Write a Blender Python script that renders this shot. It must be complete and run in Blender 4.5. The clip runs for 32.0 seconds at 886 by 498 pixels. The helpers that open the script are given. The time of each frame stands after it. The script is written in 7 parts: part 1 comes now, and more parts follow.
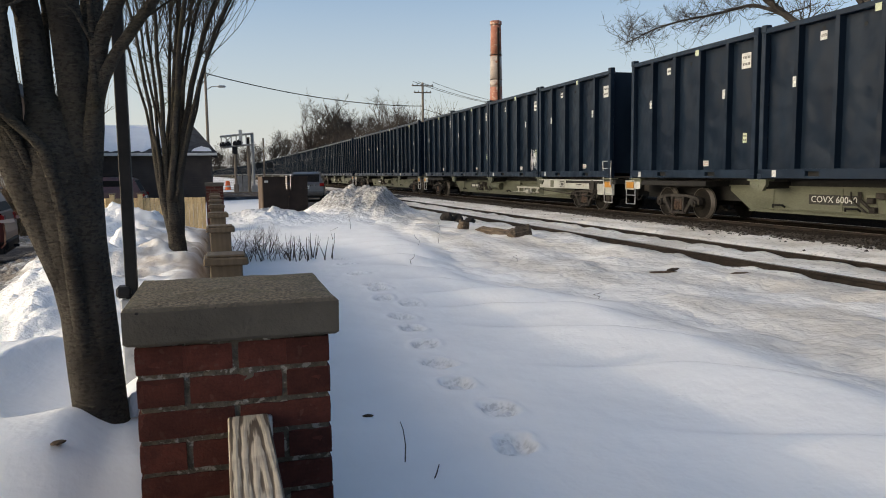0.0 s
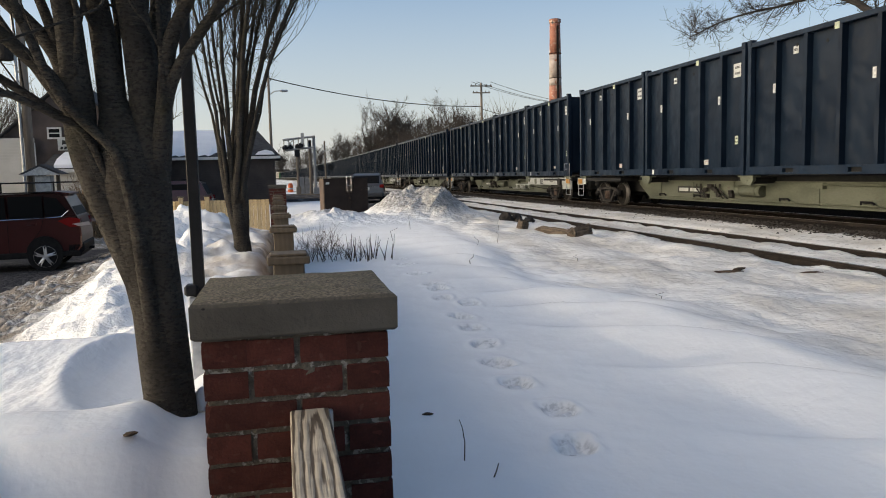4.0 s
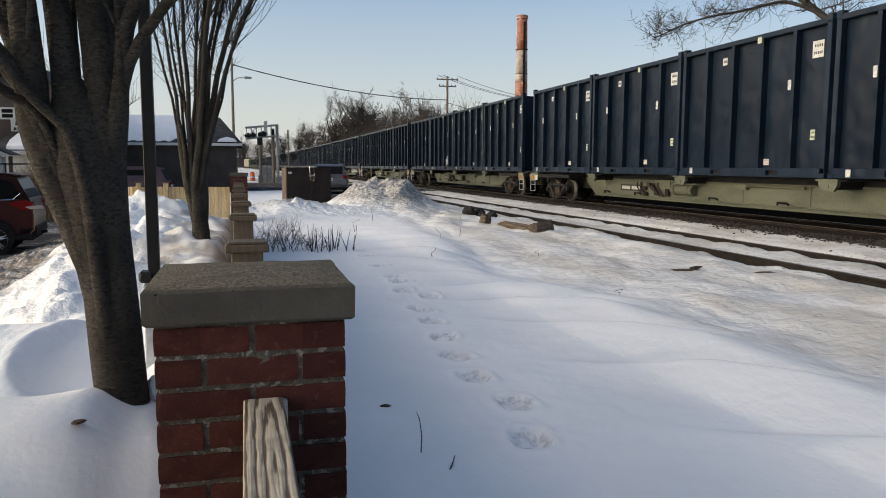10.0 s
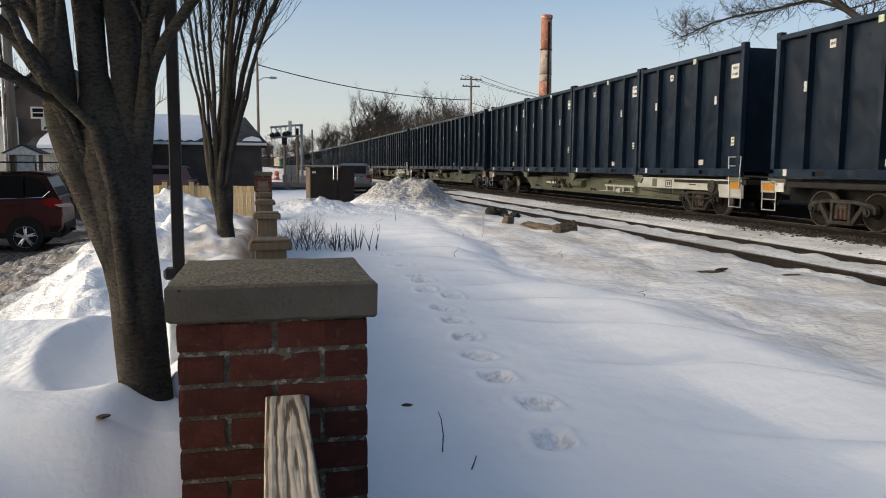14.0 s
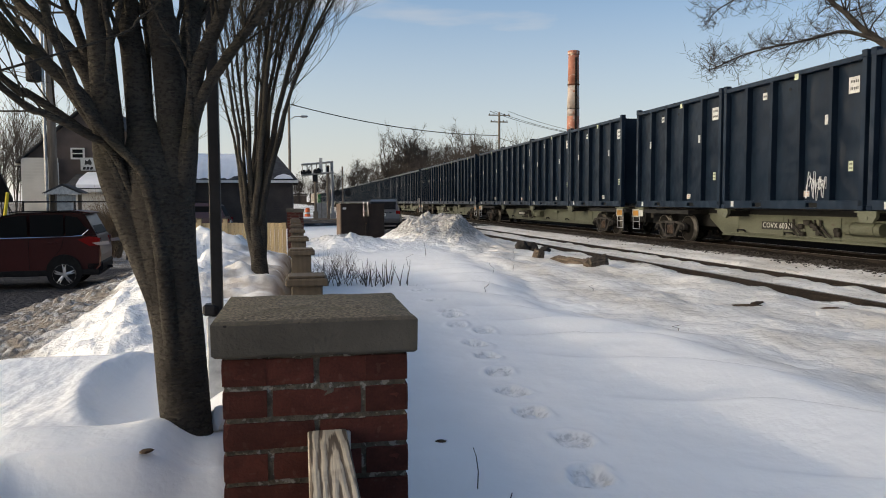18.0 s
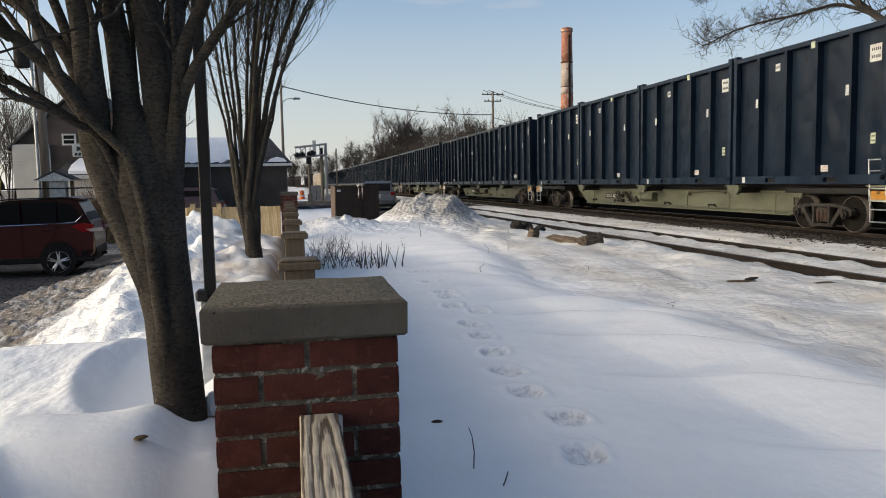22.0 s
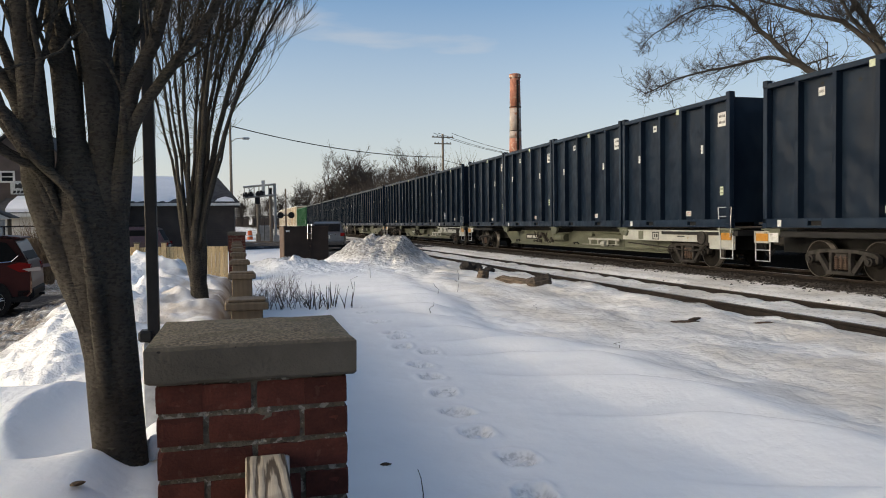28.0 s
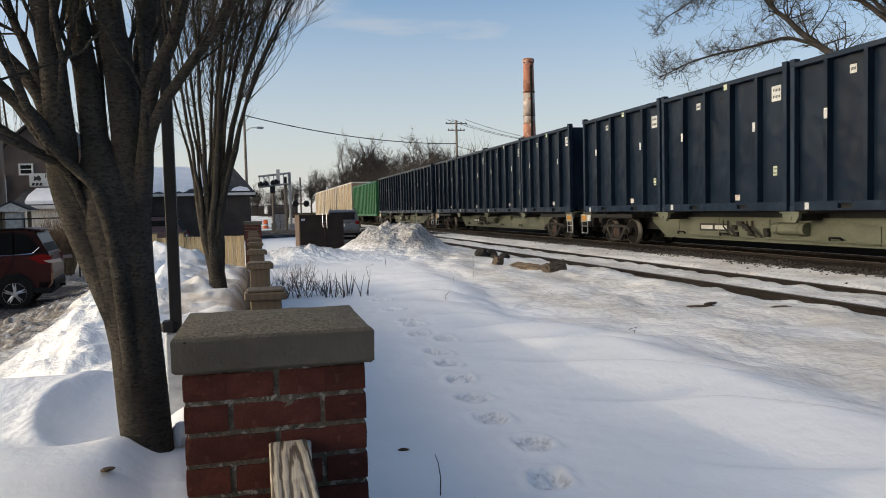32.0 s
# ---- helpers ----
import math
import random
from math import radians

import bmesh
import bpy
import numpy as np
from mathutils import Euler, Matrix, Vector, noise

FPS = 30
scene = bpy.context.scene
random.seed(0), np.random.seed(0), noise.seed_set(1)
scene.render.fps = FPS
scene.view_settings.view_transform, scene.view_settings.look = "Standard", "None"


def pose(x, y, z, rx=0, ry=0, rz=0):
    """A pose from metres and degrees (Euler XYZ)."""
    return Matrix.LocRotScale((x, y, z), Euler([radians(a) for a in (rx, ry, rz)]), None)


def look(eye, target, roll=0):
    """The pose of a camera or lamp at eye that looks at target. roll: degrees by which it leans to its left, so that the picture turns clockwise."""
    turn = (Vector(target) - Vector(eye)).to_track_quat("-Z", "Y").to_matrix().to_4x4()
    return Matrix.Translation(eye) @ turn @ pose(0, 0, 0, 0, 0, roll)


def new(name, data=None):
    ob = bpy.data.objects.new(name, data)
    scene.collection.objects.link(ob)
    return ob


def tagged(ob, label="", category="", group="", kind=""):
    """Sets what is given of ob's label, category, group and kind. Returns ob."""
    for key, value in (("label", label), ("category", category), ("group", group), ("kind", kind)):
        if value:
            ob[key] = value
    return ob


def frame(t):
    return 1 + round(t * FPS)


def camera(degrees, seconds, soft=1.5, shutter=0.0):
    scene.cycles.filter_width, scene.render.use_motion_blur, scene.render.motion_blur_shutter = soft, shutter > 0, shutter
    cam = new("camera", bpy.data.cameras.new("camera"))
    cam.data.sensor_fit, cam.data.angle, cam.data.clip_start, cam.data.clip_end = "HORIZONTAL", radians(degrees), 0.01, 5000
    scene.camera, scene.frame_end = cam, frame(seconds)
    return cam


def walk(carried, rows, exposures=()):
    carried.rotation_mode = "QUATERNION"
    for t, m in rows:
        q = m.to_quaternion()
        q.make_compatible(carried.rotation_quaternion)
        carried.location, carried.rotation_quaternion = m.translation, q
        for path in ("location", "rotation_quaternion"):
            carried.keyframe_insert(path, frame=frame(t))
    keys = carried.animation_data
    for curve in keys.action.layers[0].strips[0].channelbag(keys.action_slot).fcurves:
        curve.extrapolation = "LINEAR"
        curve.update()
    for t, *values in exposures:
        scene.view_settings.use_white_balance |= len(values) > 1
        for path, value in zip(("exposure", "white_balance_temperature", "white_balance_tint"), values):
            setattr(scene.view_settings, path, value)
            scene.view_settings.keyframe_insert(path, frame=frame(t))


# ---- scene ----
cam = camera(61.5, 32.0, 1.0)
PATH = [
    (0, (0.014, 0.051, 1.511), (0.581, 1.958, 1.305), -0.7),
    (0.5, (0.017, 0.055, 1.505), (0.553, 1.971, 1.308), -0.3),
    (1, (0.019, 0.027, 1.507), (0.519, 1.955, 1.324), -2.0),
    (1.5, (0.018, 0.027, 1.516), (0.542, 1.95, 1.354), -1.2),
    (2, (0.013, 0.046, 1.506), (0.515, 1.97, 1.296), -1.6),
    (2.5, (0.014, 0.046, 1.504), (0.49, 1.98, 1.323), -0.2),
    (3, (0.019, 0.042, 1.504), (0.432, 1.99, 1.325), -0.9),
    (3.5, (0.018, 0.037, 1.5), (0.406, 1.988, 1.299), -0.4),
    (4, (0.016, 0.044, 1.503), (0.429, 1.991, 1.301), -1.4),
    (4.5, (0.012, 0.042, 1.5), (0.464, 1.981, 1.314), -0.7),
    (6.5, (0.007, 0.037, 1.504), (0.498, 1.968, 1.336), -0.2),
    (7, (0.006, 0.032, 1.507), (0.472, 1.972, 1.373), -0.8),
    (7.5, (0.01, 0.032, 1.505), (0.472, 1.972, 1.356), -0.8),
    (8, (0.011, 0.029, 1.507), (0.469, 1.969, 1.349), -1.0),
    (8.5, (0.027, 0.029, 1.507), (0.535, 1.953, 1.313), -2.2),
    (9, (0.024, 0.029, 1.504), (0.571, 1.944, 1.315), -0.6),
    (9.5, (0.025, 0.041, 1.501), (0.537, 1.965, 1.31), 0.1),
    (10, (0.024, 0.047, 1.497), (0.534, 1.968, 1.276), 0.2),
    (10.5, (0.023, 0.053, 1.497), (0.545, 1.97, 1.27), 0.0),
    (11, (0.022, 0.042, 1.501), (0.525, 1.968, 1.298), -0.2),
    (11.5, (0.022, 0.04, 1.496), (0.512, 1.966, 1.273), -0.2),
    (12, (0.021, 0.053, 1.494), (0.489, 1.981, 1.242), -0.5),
    (12.5, (0.023, 0.049, 1.49), (0.502, 1.978, 1.267), -0.1),
    (13, (0.032, 0.054, 1.489), (0.544, 1.973, 1.25), 0.3),
    (13.5, (0.024, 0.066, 1.491), (0.528, 1.986, 1.254), 0.8),
    (14, (0.026, 0.06, 1.491), (0.477, 1.995, 1.27), 0.4),
    (14.5, (0.025, 0.053, 1.494), (0.473, 1.991, 1.284), -0.5),
    (16.5, (0.008, 0.045, 1.495), (0.41, 1.999, 1.358), -0.0),
    (17, (-0.003, 0.042, 1.495), (0.359, 2.005, 1.37), -0.1),
    (17.5, (-0.005, 0.047, 1.493), (0.363, 2.008, 1.363), 0.0),
    (18, (0.0, 0.043, 1.494), (0.376, 2.003, 1.366), -0.2),
    (18.5, (0.0, 0.042, 1.495), (0.387, 2.001, 1.377), -0.1),
    (19, (0.003, 0.037, 1.497), (0.387, 1.997, 1.389), -0.5),
    (19.5, (0.006, 0.05, 1.495), (0.377, 2.012, 1.372), -0.6),
    (20, (0.003, 0.037, 1.496), (0.368, 2.0, 1.381), -0.8),
    (20.5, (0.005, 0.042, 1.495), (0.365, 2.006, 1.373), -0.8),
    (21, (0.009, 0.044, 1.496), (0.364, 2.009, 1.379), -1.0),
    (21.5, (0.011, 0.04, 1.497), (0.403, 1.994, 1.338), -1.1),
    (22, (0.016, 0.044, 1.498), (0.402, 1.998, 1.318), -1.1),
    (22.5, (0.02, 0.047, 1.5), (0.399, 2.004, 1.334), -0.9),
    (23, (0.024, 0.044, 1.493), (0.422, 1.998, 1.344), -0.5),
    (23.5, (0.024, 0.039, 1.493), (0.44, 1.988, 1.322), -1.6),
    (24, (0.026, 0.041, 1.492), (0.483, 1.98, 1.311), 0.2),
    (24.5, (0.021, 0.033, 1.492), (0.496, 1.967, 1.315), 0.3),
    (25, (0.015, 0.029, 1.497), (0.511, 1.96, 1.34), -0.9),
    (25.5, (0.013, 0.011, 1.498), (0.505, 1.948, 1.404), -1.1),
    (27.5, (0.014, 0.022, 1.494), (0.515, 1.957, 1.416), -0.9),
    (28, (0.013, 0.024, 1.494), (0.533, 1.954, 1.422), -0.7),
    (28.5, (0.007, 0.035, 1.492), (0.516, 1.968, 1.414), -0.6),
    (29, (0.003, 0.039, 1.49), (0.53, 1.966, 1.409), -0.6),
    (29.5, (0.002, 0.037, 1.49), (0.54, 1.961, 1.405), -0.5),
    (30, (0.006, 0.035, 1.492), (0.542, 1.959, 1.406), -1.0),
    (30.5, (0.007, 0.047, 1.49), (0.542, 1.972, 1.407), -1.1),
    (31, (0.008, 0.036, 1.491), (0.551, 1.959, 1.413), -0.6),
    (31.5, (0.012, 0.031, 1.5), (0.548, 1.954, 1.37), -2.0),
    (32, (0.003, -0.024, 1.507), (0.483, 1.914, 1.4), -1.4),
]
walk(cam, [(t, look(eye, target, roll)) for t, eye, target, roll in PATH])

# ---- light ----
SUN_EL, SUN_AZ = 19.0, 85.0          # degrees above the horizon, degrees left of the track's far direction
sun_dir = Vector((-math.cos(radians(SUN_EL)) * math.sin(radians(SUN_AZ)), math.cos(radians(SUN_EL)) * math.cos(radians(SUN_AZ)), math.sin(radians(SUN_EL))))
sun = new("sun", bpy.data.lights.new("sun", "SUN"))
sun.data.energy, sun.data.angle, sun.data.color = 0.71, radians(0.8), (1.0, 0.91, 0.81)
sun.matrix_world = Matrix.Translation((0, 0, 60)) @ sun_dir.to_track_quat("Z", "Y").to_matrix().to_4x4()
scene.view_settings.exposure = 0.0
scene.view_settings.use_white_balance = True
scene.view_settings.white_balance_temperature = 8200
scene.view_settings.white_balance_tint = 6

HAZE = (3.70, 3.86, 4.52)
world = bpy.data.worlds.new("sky")
scene.world = world
world.use_nodes = True
wn, wl = world.node_tree.nodes, world.node_tree.links
wn.clear()
sky = wn.new("ShaderNodeTexSky")
sky.sky_type, sky.sun_disc = "NISHITA", False
sky.sun_elevation, sky.sun_rotation = radians(SUN_EL), radians(-SUN_AZ)
sky.air_density, sky.dust_density, sky.ozone_density = 1.0, 0.4, 2.5
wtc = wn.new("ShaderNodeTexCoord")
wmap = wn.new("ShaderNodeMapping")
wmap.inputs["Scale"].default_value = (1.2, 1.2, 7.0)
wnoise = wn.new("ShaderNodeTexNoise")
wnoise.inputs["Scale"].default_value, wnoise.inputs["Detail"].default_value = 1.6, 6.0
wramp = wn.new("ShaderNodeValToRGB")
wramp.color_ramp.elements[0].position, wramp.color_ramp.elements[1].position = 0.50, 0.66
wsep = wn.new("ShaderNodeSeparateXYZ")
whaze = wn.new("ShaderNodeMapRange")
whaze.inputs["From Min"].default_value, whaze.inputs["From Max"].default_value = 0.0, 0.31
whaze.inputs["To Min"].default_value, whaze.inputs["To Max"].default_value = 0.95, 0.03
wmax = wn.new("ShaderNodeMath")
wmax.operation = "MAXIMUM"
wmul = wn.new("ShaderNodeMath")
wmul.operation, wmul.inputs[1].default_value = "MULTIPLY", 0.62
# the haze is brighter towards the sun
wdot = wn.new("ShaderNodeVectorMath")
wdot.operation = "DOT_PRODUCT"
wdot.inputs[1].default_value = sun_dir
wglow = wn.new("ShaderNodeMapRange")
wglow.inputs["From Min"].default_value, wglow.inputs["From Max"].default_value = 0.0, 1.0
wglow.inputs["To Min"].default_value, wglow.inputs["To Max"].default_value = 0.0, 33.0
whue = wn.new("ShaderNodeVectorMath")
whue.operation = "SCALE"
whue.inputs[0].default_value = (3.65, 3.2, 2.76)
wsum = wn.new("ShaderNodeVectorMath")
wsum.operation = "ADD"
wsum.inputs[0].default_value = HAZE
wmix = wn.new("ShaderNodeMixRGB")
wl.new(wtc.outputs["Generated"], wdot.inputs[0])
wpow = wn.new("ShaderNodeMath")
wpow.operation, wpow.use_clamp, wpow.inputs[1].default_value = "POWER", False, 5.0
wclip = wn.new("ShaderNodeMath")
wclip.operation, wclip.inputs[1].default_value = "MAXIMUM", 0.0
wl.new(wdot.outputs["Value"], wclip.inputs[0])
wl.new(wclip.outputs["Value"], wpow.inputs[0])
wl.new(wpow.outputs["Value"], wglow.inputs["Value"])
wl.new(wglow.outputs["Result"], whue.inputs["Scale"])
wl.new(whue.outputs["Vector"], wsum.inputs[1])
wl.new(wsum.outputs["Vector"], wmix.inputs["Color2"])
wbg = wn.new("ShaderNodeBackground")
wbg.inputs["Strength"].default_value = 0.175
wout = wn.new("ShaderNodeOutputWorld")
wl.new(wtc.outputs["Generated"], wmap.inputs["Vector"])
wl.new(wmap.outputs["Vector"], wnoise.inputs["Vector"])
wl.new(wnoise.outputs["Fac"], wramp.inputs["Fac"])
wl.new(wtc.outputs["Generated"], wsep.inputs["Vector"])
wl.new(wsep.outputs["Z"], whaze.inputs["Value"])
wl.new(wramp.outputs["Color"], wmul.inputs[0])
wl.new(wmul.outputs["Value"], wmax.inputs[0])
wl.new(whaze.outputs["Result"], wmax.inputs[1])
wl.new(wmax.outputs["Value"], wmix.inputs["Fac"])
wtint = wn.new("ShaderNodeMixRGB")
wtint.blend_type, wtint.inputs["Fac"].default_value = "MULTIPLY", 1.0
wtint.inputs["Color2"].default_value = (0.59, 0.86, 1.14, 1)
wl.new(sky.outputs["Color"], wtint.inputs["Color1"])
wl.new(wtint.outputs["Color"], wmix.inputs["Color1"])
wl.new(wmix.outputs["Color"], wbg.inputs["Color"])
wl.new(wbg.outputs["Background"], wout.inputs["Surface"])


# ---- materials ----
def shader(name):
    m = bpy.data.materials.new(name)
    m.use_nodes = True
    nt = m.node_tree
    return m, nt.nodes, nt.links, nt.nodes["Principled BSDF"]


def ramp(nodes, links, source, a, b, lo, hi):
    r = nodes.new("ShaderNodeValToRGB")
    r.color_ramp.elements[0].position, r.color_ramp.elements[1].position = lo, hi
    r.color_ramp.elements[0].color, r.color_ramp.elements[1].color = (*a, 1), (*b, 1)
    links.new(source, r.inputs["Fac"])
    return r.outputs["Color"]


def noise_tex(nodes, links, vector, scale, detail=4.0, stretch=None):
    if stretch:
        mp = nodes.new("ShaderNodeMapping")
        mp.inputs["Scale"].default_value = stretch
        links.new(vector, mp.inputs["Vector"])
        vector = mp.outputs["Vector"]
    n = nodes.new("ShaderNodeTexNoise")
    n.inputs["Scale"].default_value, n.inputs["Detail"].default_value = scale, detail
    links.new(vector, n.inputs["Vector"])
    return n.outputs["Fac"]


def mix(nodes, links, fac, a, b, mode="MIX"):
    m = nodes.new("ShaderNodeMixRGB")
    m.blend_type = mode
    for value, key in ((fac, "Fac"), (a, "Color1"), (b, "Color2")):
        if isinstance(value, (int, float)):
            m.inputs[key].default_value = value
        elif isinstance(value, tuple):
            m.inputs[key].default_value = (*value, 1)
        else:
            links.new(value, m.inputs[key])
    return m.outputs["Color"]


def math_node(nodes, links, op, a, b=None):
    m = nodes.new("ShaderNodeMath")
    m.operation = op
    for i, value in enumerate((a, b)):
        if value is None:
            continue
        if isinstance(value, (int, float)):
            m.inputs[i].default_value = value
        else:
            links.new(value, m.inputs[i])
    return m.outputs["Value"]


def bump(nodes, links, bsdf, height, strength, distance):
    b = nodes.new("ShaderNodeBump")
    b.inputs["Strength"].default_value, b.inputs["Distance"].default_value = strength, distance
    links.new(height, b.inputs["Height"])
    links.new(b.outputs["Normal"], bsdf.inputs["Normal"])


def surface(name, a, b, scale=6.0, rough=0.7, metal=0.0, relief=0.3, depth=0.004, fine=40.0, stretch=None, wear=None, wear_at=0.62, vary=0.0, coat=0.0, spec=0.25):
    """A plain material that varies at two scales between the colours a and b, with a third colour for wear."""
    m, n, l, p = shader(name)
    tc = n.new("ShaderNodeTexCoord").outputs["Object"]
    big = noise_tex(n, l, tc, scale, 5, stretch)
    small = noise_tex(n, l, tc, fine, 3, stretch)
    both = math_node(n, l, "ADD", math_node(n, l, "MULTIPLY", big, 0.65), math_node(n, l, "MULTIPLY", small, 0.35))
    col = ramp(n, l, both, a, b, 0.36, 0.64)
    if wear:
        spots = noise_tex(n, l, tc, scale * 2.3, 8, stretch)
        col = mix(n, l, ramp(n, l, spots, (0, 0, 0), (1, 1, 1), wear_at, wear_at + 0.06), col, wear)
    if vary:
        info = n.new("ShaderNodeObjectInfo")
        hsv = n.new("ShaderNodeHueSaturation")
        mr = n.new("ShaderNodeMapRange")
        mr.inputs["To Min"].default_value, mr.inputs["To Max"].default_value = 1 - vary, 1 + vary
        l.new(info.outputs["Random"], mr.inputs["Value"])
        l.new(mr.outputs["Result"], hsv.inputs["Value"])
        l.new(col, hsv.inputs["Color"])
        col = hsv.outputs["Color"]
    l.new(col, p.inputs["Base Color"])
    p.inputs["Roughness"].default_value, p.inputs["Metallic"].default_value = rough, metal
    p.inputs["Coat Weight"].default_value = coat
    p.inputs["Specular IOR Level"].default_value = spec
    if relief:
        bump(n, l, p, both, relief, depth)
    return m


def ground_material():
    """Snow, old and dirty towards the tracks, slush by the road, ballast under the rails."""
    m, n, l, p = shader("snow_ground")
    geo = n.new("ShaderNodeNewGeometry").outputs["Position"]
    xyz = n.new("ShaderNodeSeparateXYZ")
    l.new(geo, xyz.inputs["Vector"])
    X, Y, Z = xyz.outputs["X"], xyz.outputs["Y"], xyz.outputs["Z"]
    ahead = math_node(n, l, "MAXIMUM", Y, 0.0)
    XL = math_node(n, l, "ADD", X, math_node(n, l, "DIVIDE", math_node(n, l, "MULTIPLY", ahead, ahead), 21000.0))   # distance from the line, bend taken out

    def step(v, lo, hi):
        r = n.new("ShaderNodeMapRange")
        r.inputs["From Min"].default_value, r.inputs["From Max"].default_value = lo, hi
        l.new(v, r.inputs["Value"])
        return r.outputs["Result"]

    def times(*vs):
        out = vs[0]
        for v in vs[1:]:
            out = math_node(n, l, "MULTIPLY", out, v)
        return out

    wob = noise_tex(n, l, geo, 1.3, 5)
    fine = noise_tex(n, l, geo, 26.0, 6)
    grit = noise_tex(n, l, geo, 9.0, 8)
    streak = noise_tex(n, l, geo, 0.9, 5, (1.3, 0.5, 1))
    xw = math_node(n, l, "ADD", X, math_node(n, l, "MULTIPLY", math_node(n, l, "SUBTRACT", wob, 0.5), 1.6))
    clean = ramp(n, l, wob, (0.885, 0.88, 0.865), (0.93, 0.925, 0.91), 0.3, 0.7)
    # prints are greyed as packed snow, with their edge shade put into the colour
    packed_shade = n.new("ShaderNodeAttribute")
    packed_shade.attribute_name = "trodden"
    clean = mix(n, l, times(packed_shade.outputs["Fac"], ramp(n, l, noise_tex(n, l, geo, 34.0, 4), (0.25, 0.25, 0.25), (1, 1, 1), 0.42, 0.58)), clean, (0.60, 0.60, 0.59))
    # old, trodden snow towards the rails, with brown and grey stains
    old = times(step(xw, 3.5, 5.0), step(xw, 40, 30))
    stain = times(old, ramp(n, l, streak, (0, 0, 0), (1, 1, 1), 0.40, 0.60))
    col = mix(n, l, times(old, 0.75), clean, (0.76, 0.732, 0.685))
    col = mix(n, l, times(stain, 0.60), col, (0.50, 0.452, 0.385))
    # thin snow and bare ballast about the rails
    near_rail = times(step(xw, 7.2, 8.2), step(xw, 30, 25))
    tr_gap = math_node(n, l, "SUBTRACT", 1.0, times(step(XL, 8.55, 8.6), step(XL, 12.2, 12.1), 0.62))
    near_rail = times(near_rail, tr_gap)
    bare = times(near_rail, ramp(n, l, grit, (0, 0, 0), (1, 1, 1), 0.575, 0.64))
    col = mix(n, l, bare, col, (0.10, 0.082, 0.068))
    xt = math_node(n, l, "ADD", XL, math_node(n, l, "MULTIPLY", math_node(n, l, "SUBTRACT", grit, 0.5), 0.9))
    bed = step(xt, 12.2, 12.45)
    col = mix(n, l, bed, col, ramp(n, l, fine, (0.016, 0.013, 0.011), (0.052, 0.043, 0.036), 0.35, 0.65))
    # near-black under and beyond the far track: shade below the train put into colour
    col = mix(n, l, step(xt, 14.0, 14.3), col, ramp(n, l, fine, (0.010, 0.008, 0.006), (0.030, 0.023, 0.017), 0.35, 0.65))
    # slush by the road on the street side, and the road itself
    z_low = math_node(n, l, "SUBTRACT", Z, math_node(n, l, "MULTIPLY", math_node(n, l, "SUBTRACT", wob, 0.5), 0.35))
    street = step(math_node(n, l, "ADD", X, math_node(n, l, "MULTIPLY", Y, 0.07)), -1.3, -1.7)
    slush = times(street, step(z_low, 0.50, 0.32), ramp(n, l, grit, (0.45, 0.45, 0.45), (1, 1, 1), 0.34, 0.52))
    col = mix(n, l, times(slush, 0.9), col, ramp(n, l, grit, (0.050, 0.040, 0.030), (0.205, 0.165, 0.128), 0.38, 0.66))
    road = times(street, step(Z, -0.31, -0.36), step(Y, 23.5, 22.8))
    cross = times(step(Y, 45.5, 46.5), step(Y, 67.5, 66.5), step(X, 12.2, 11.9), step(X, -0.6, -0.3))
    lane = times(step(Y, 32.5, 34.0), step(Y, 46.6, 46.4), step(X, 2.7, 3.1), step(X, 6.6, 6.2))
    cross = math_node(n, l, "MAXIMUM", cross, lane)
    allroad = math_node(n, l, "MAXIMUM", road, cross)
    col = mix(n, l, times(allroad, ramp(n, l, wob, (1, 1, 1), (0.6, 0.6, 0.6), 0.55, 0.75)), col, ramp(n, l, fine, (0.035, 0.036, 0.04), (0.075, 0.075, 0.08), 0.3, 0.7))
    # dirt on the ploughed heap by the crossing
    heap = times(step(Y, 20.5, 22), step(Y, 30, 28), step(Z, 0.22, 0.5))
    col = mix(n, l, times(heap, ramp(n, l, grit, (0.45, 0.45, 0.45), (1, 1, 1), 0.36, 0.6)), col, (0.31, 0.295, 0.275))
    # meltwater dirt on the crust between the second tree and the posts
    crust = times(step(X, 0.12, -0.02), step(X, -1.25, -0.75), step(Y, 5.6, 7.0), step(Y, 17, 14))
    crust_dirt = noise_tex(n, l, geo, 3.2, 6, (1.0, 0.6, 1.6))
    col = mix(n, l, times(crust, ramp(n, l, crust_dirt, (0.15, 0.15, 0.15), (0.85, 0.85, 0.85), 0.42, 0.62)), col, (0.46, 0.40, 0.34))
    far = times(step(Y, 42, 52), ramp(n, l, noise_tex(n, l, geo, 0.12, 5), (0, 0, 0), (1, 1, 1), 0.46, 0.6))
    col = mix(n, l, times(far, 0.7), col, (0.17, 0.135, 0.10))
    l.new(col, p.inputs["Base Color"])
    p.inputs["Roughness"].default_value = 0.62
    p.inputs["Specular IOR Level"].default_value = 0.0
    h = math_node(n, l, "ADD", math_node(n, l, "MULTIPLY", grit, math_node(n, l, "ADD", times(old, 0.8), 0.12)), math_node(n, l, "MULTIPLY", fine, 0.08))
    h = math_node(n, l, "ADD", h, times(math_node(n, l, "MAXIMUM", slush, heap), math_node(n, l, "MULTIPLY", grit, 1.2)))
    chunk = times(step(math_node(n, l, "ADD", X, math_node(n, l, "MULTIPLY", Y, 0.12)), 0.3, -0.2), step(Y, 4.5, 5.2), step(Y, 30, 20))
    banks = times(step(Y, 18.5, 20.0), step(Y, 31, 29), step(Z, 0.10, 0.22), step(X, -0.6, -0.1))
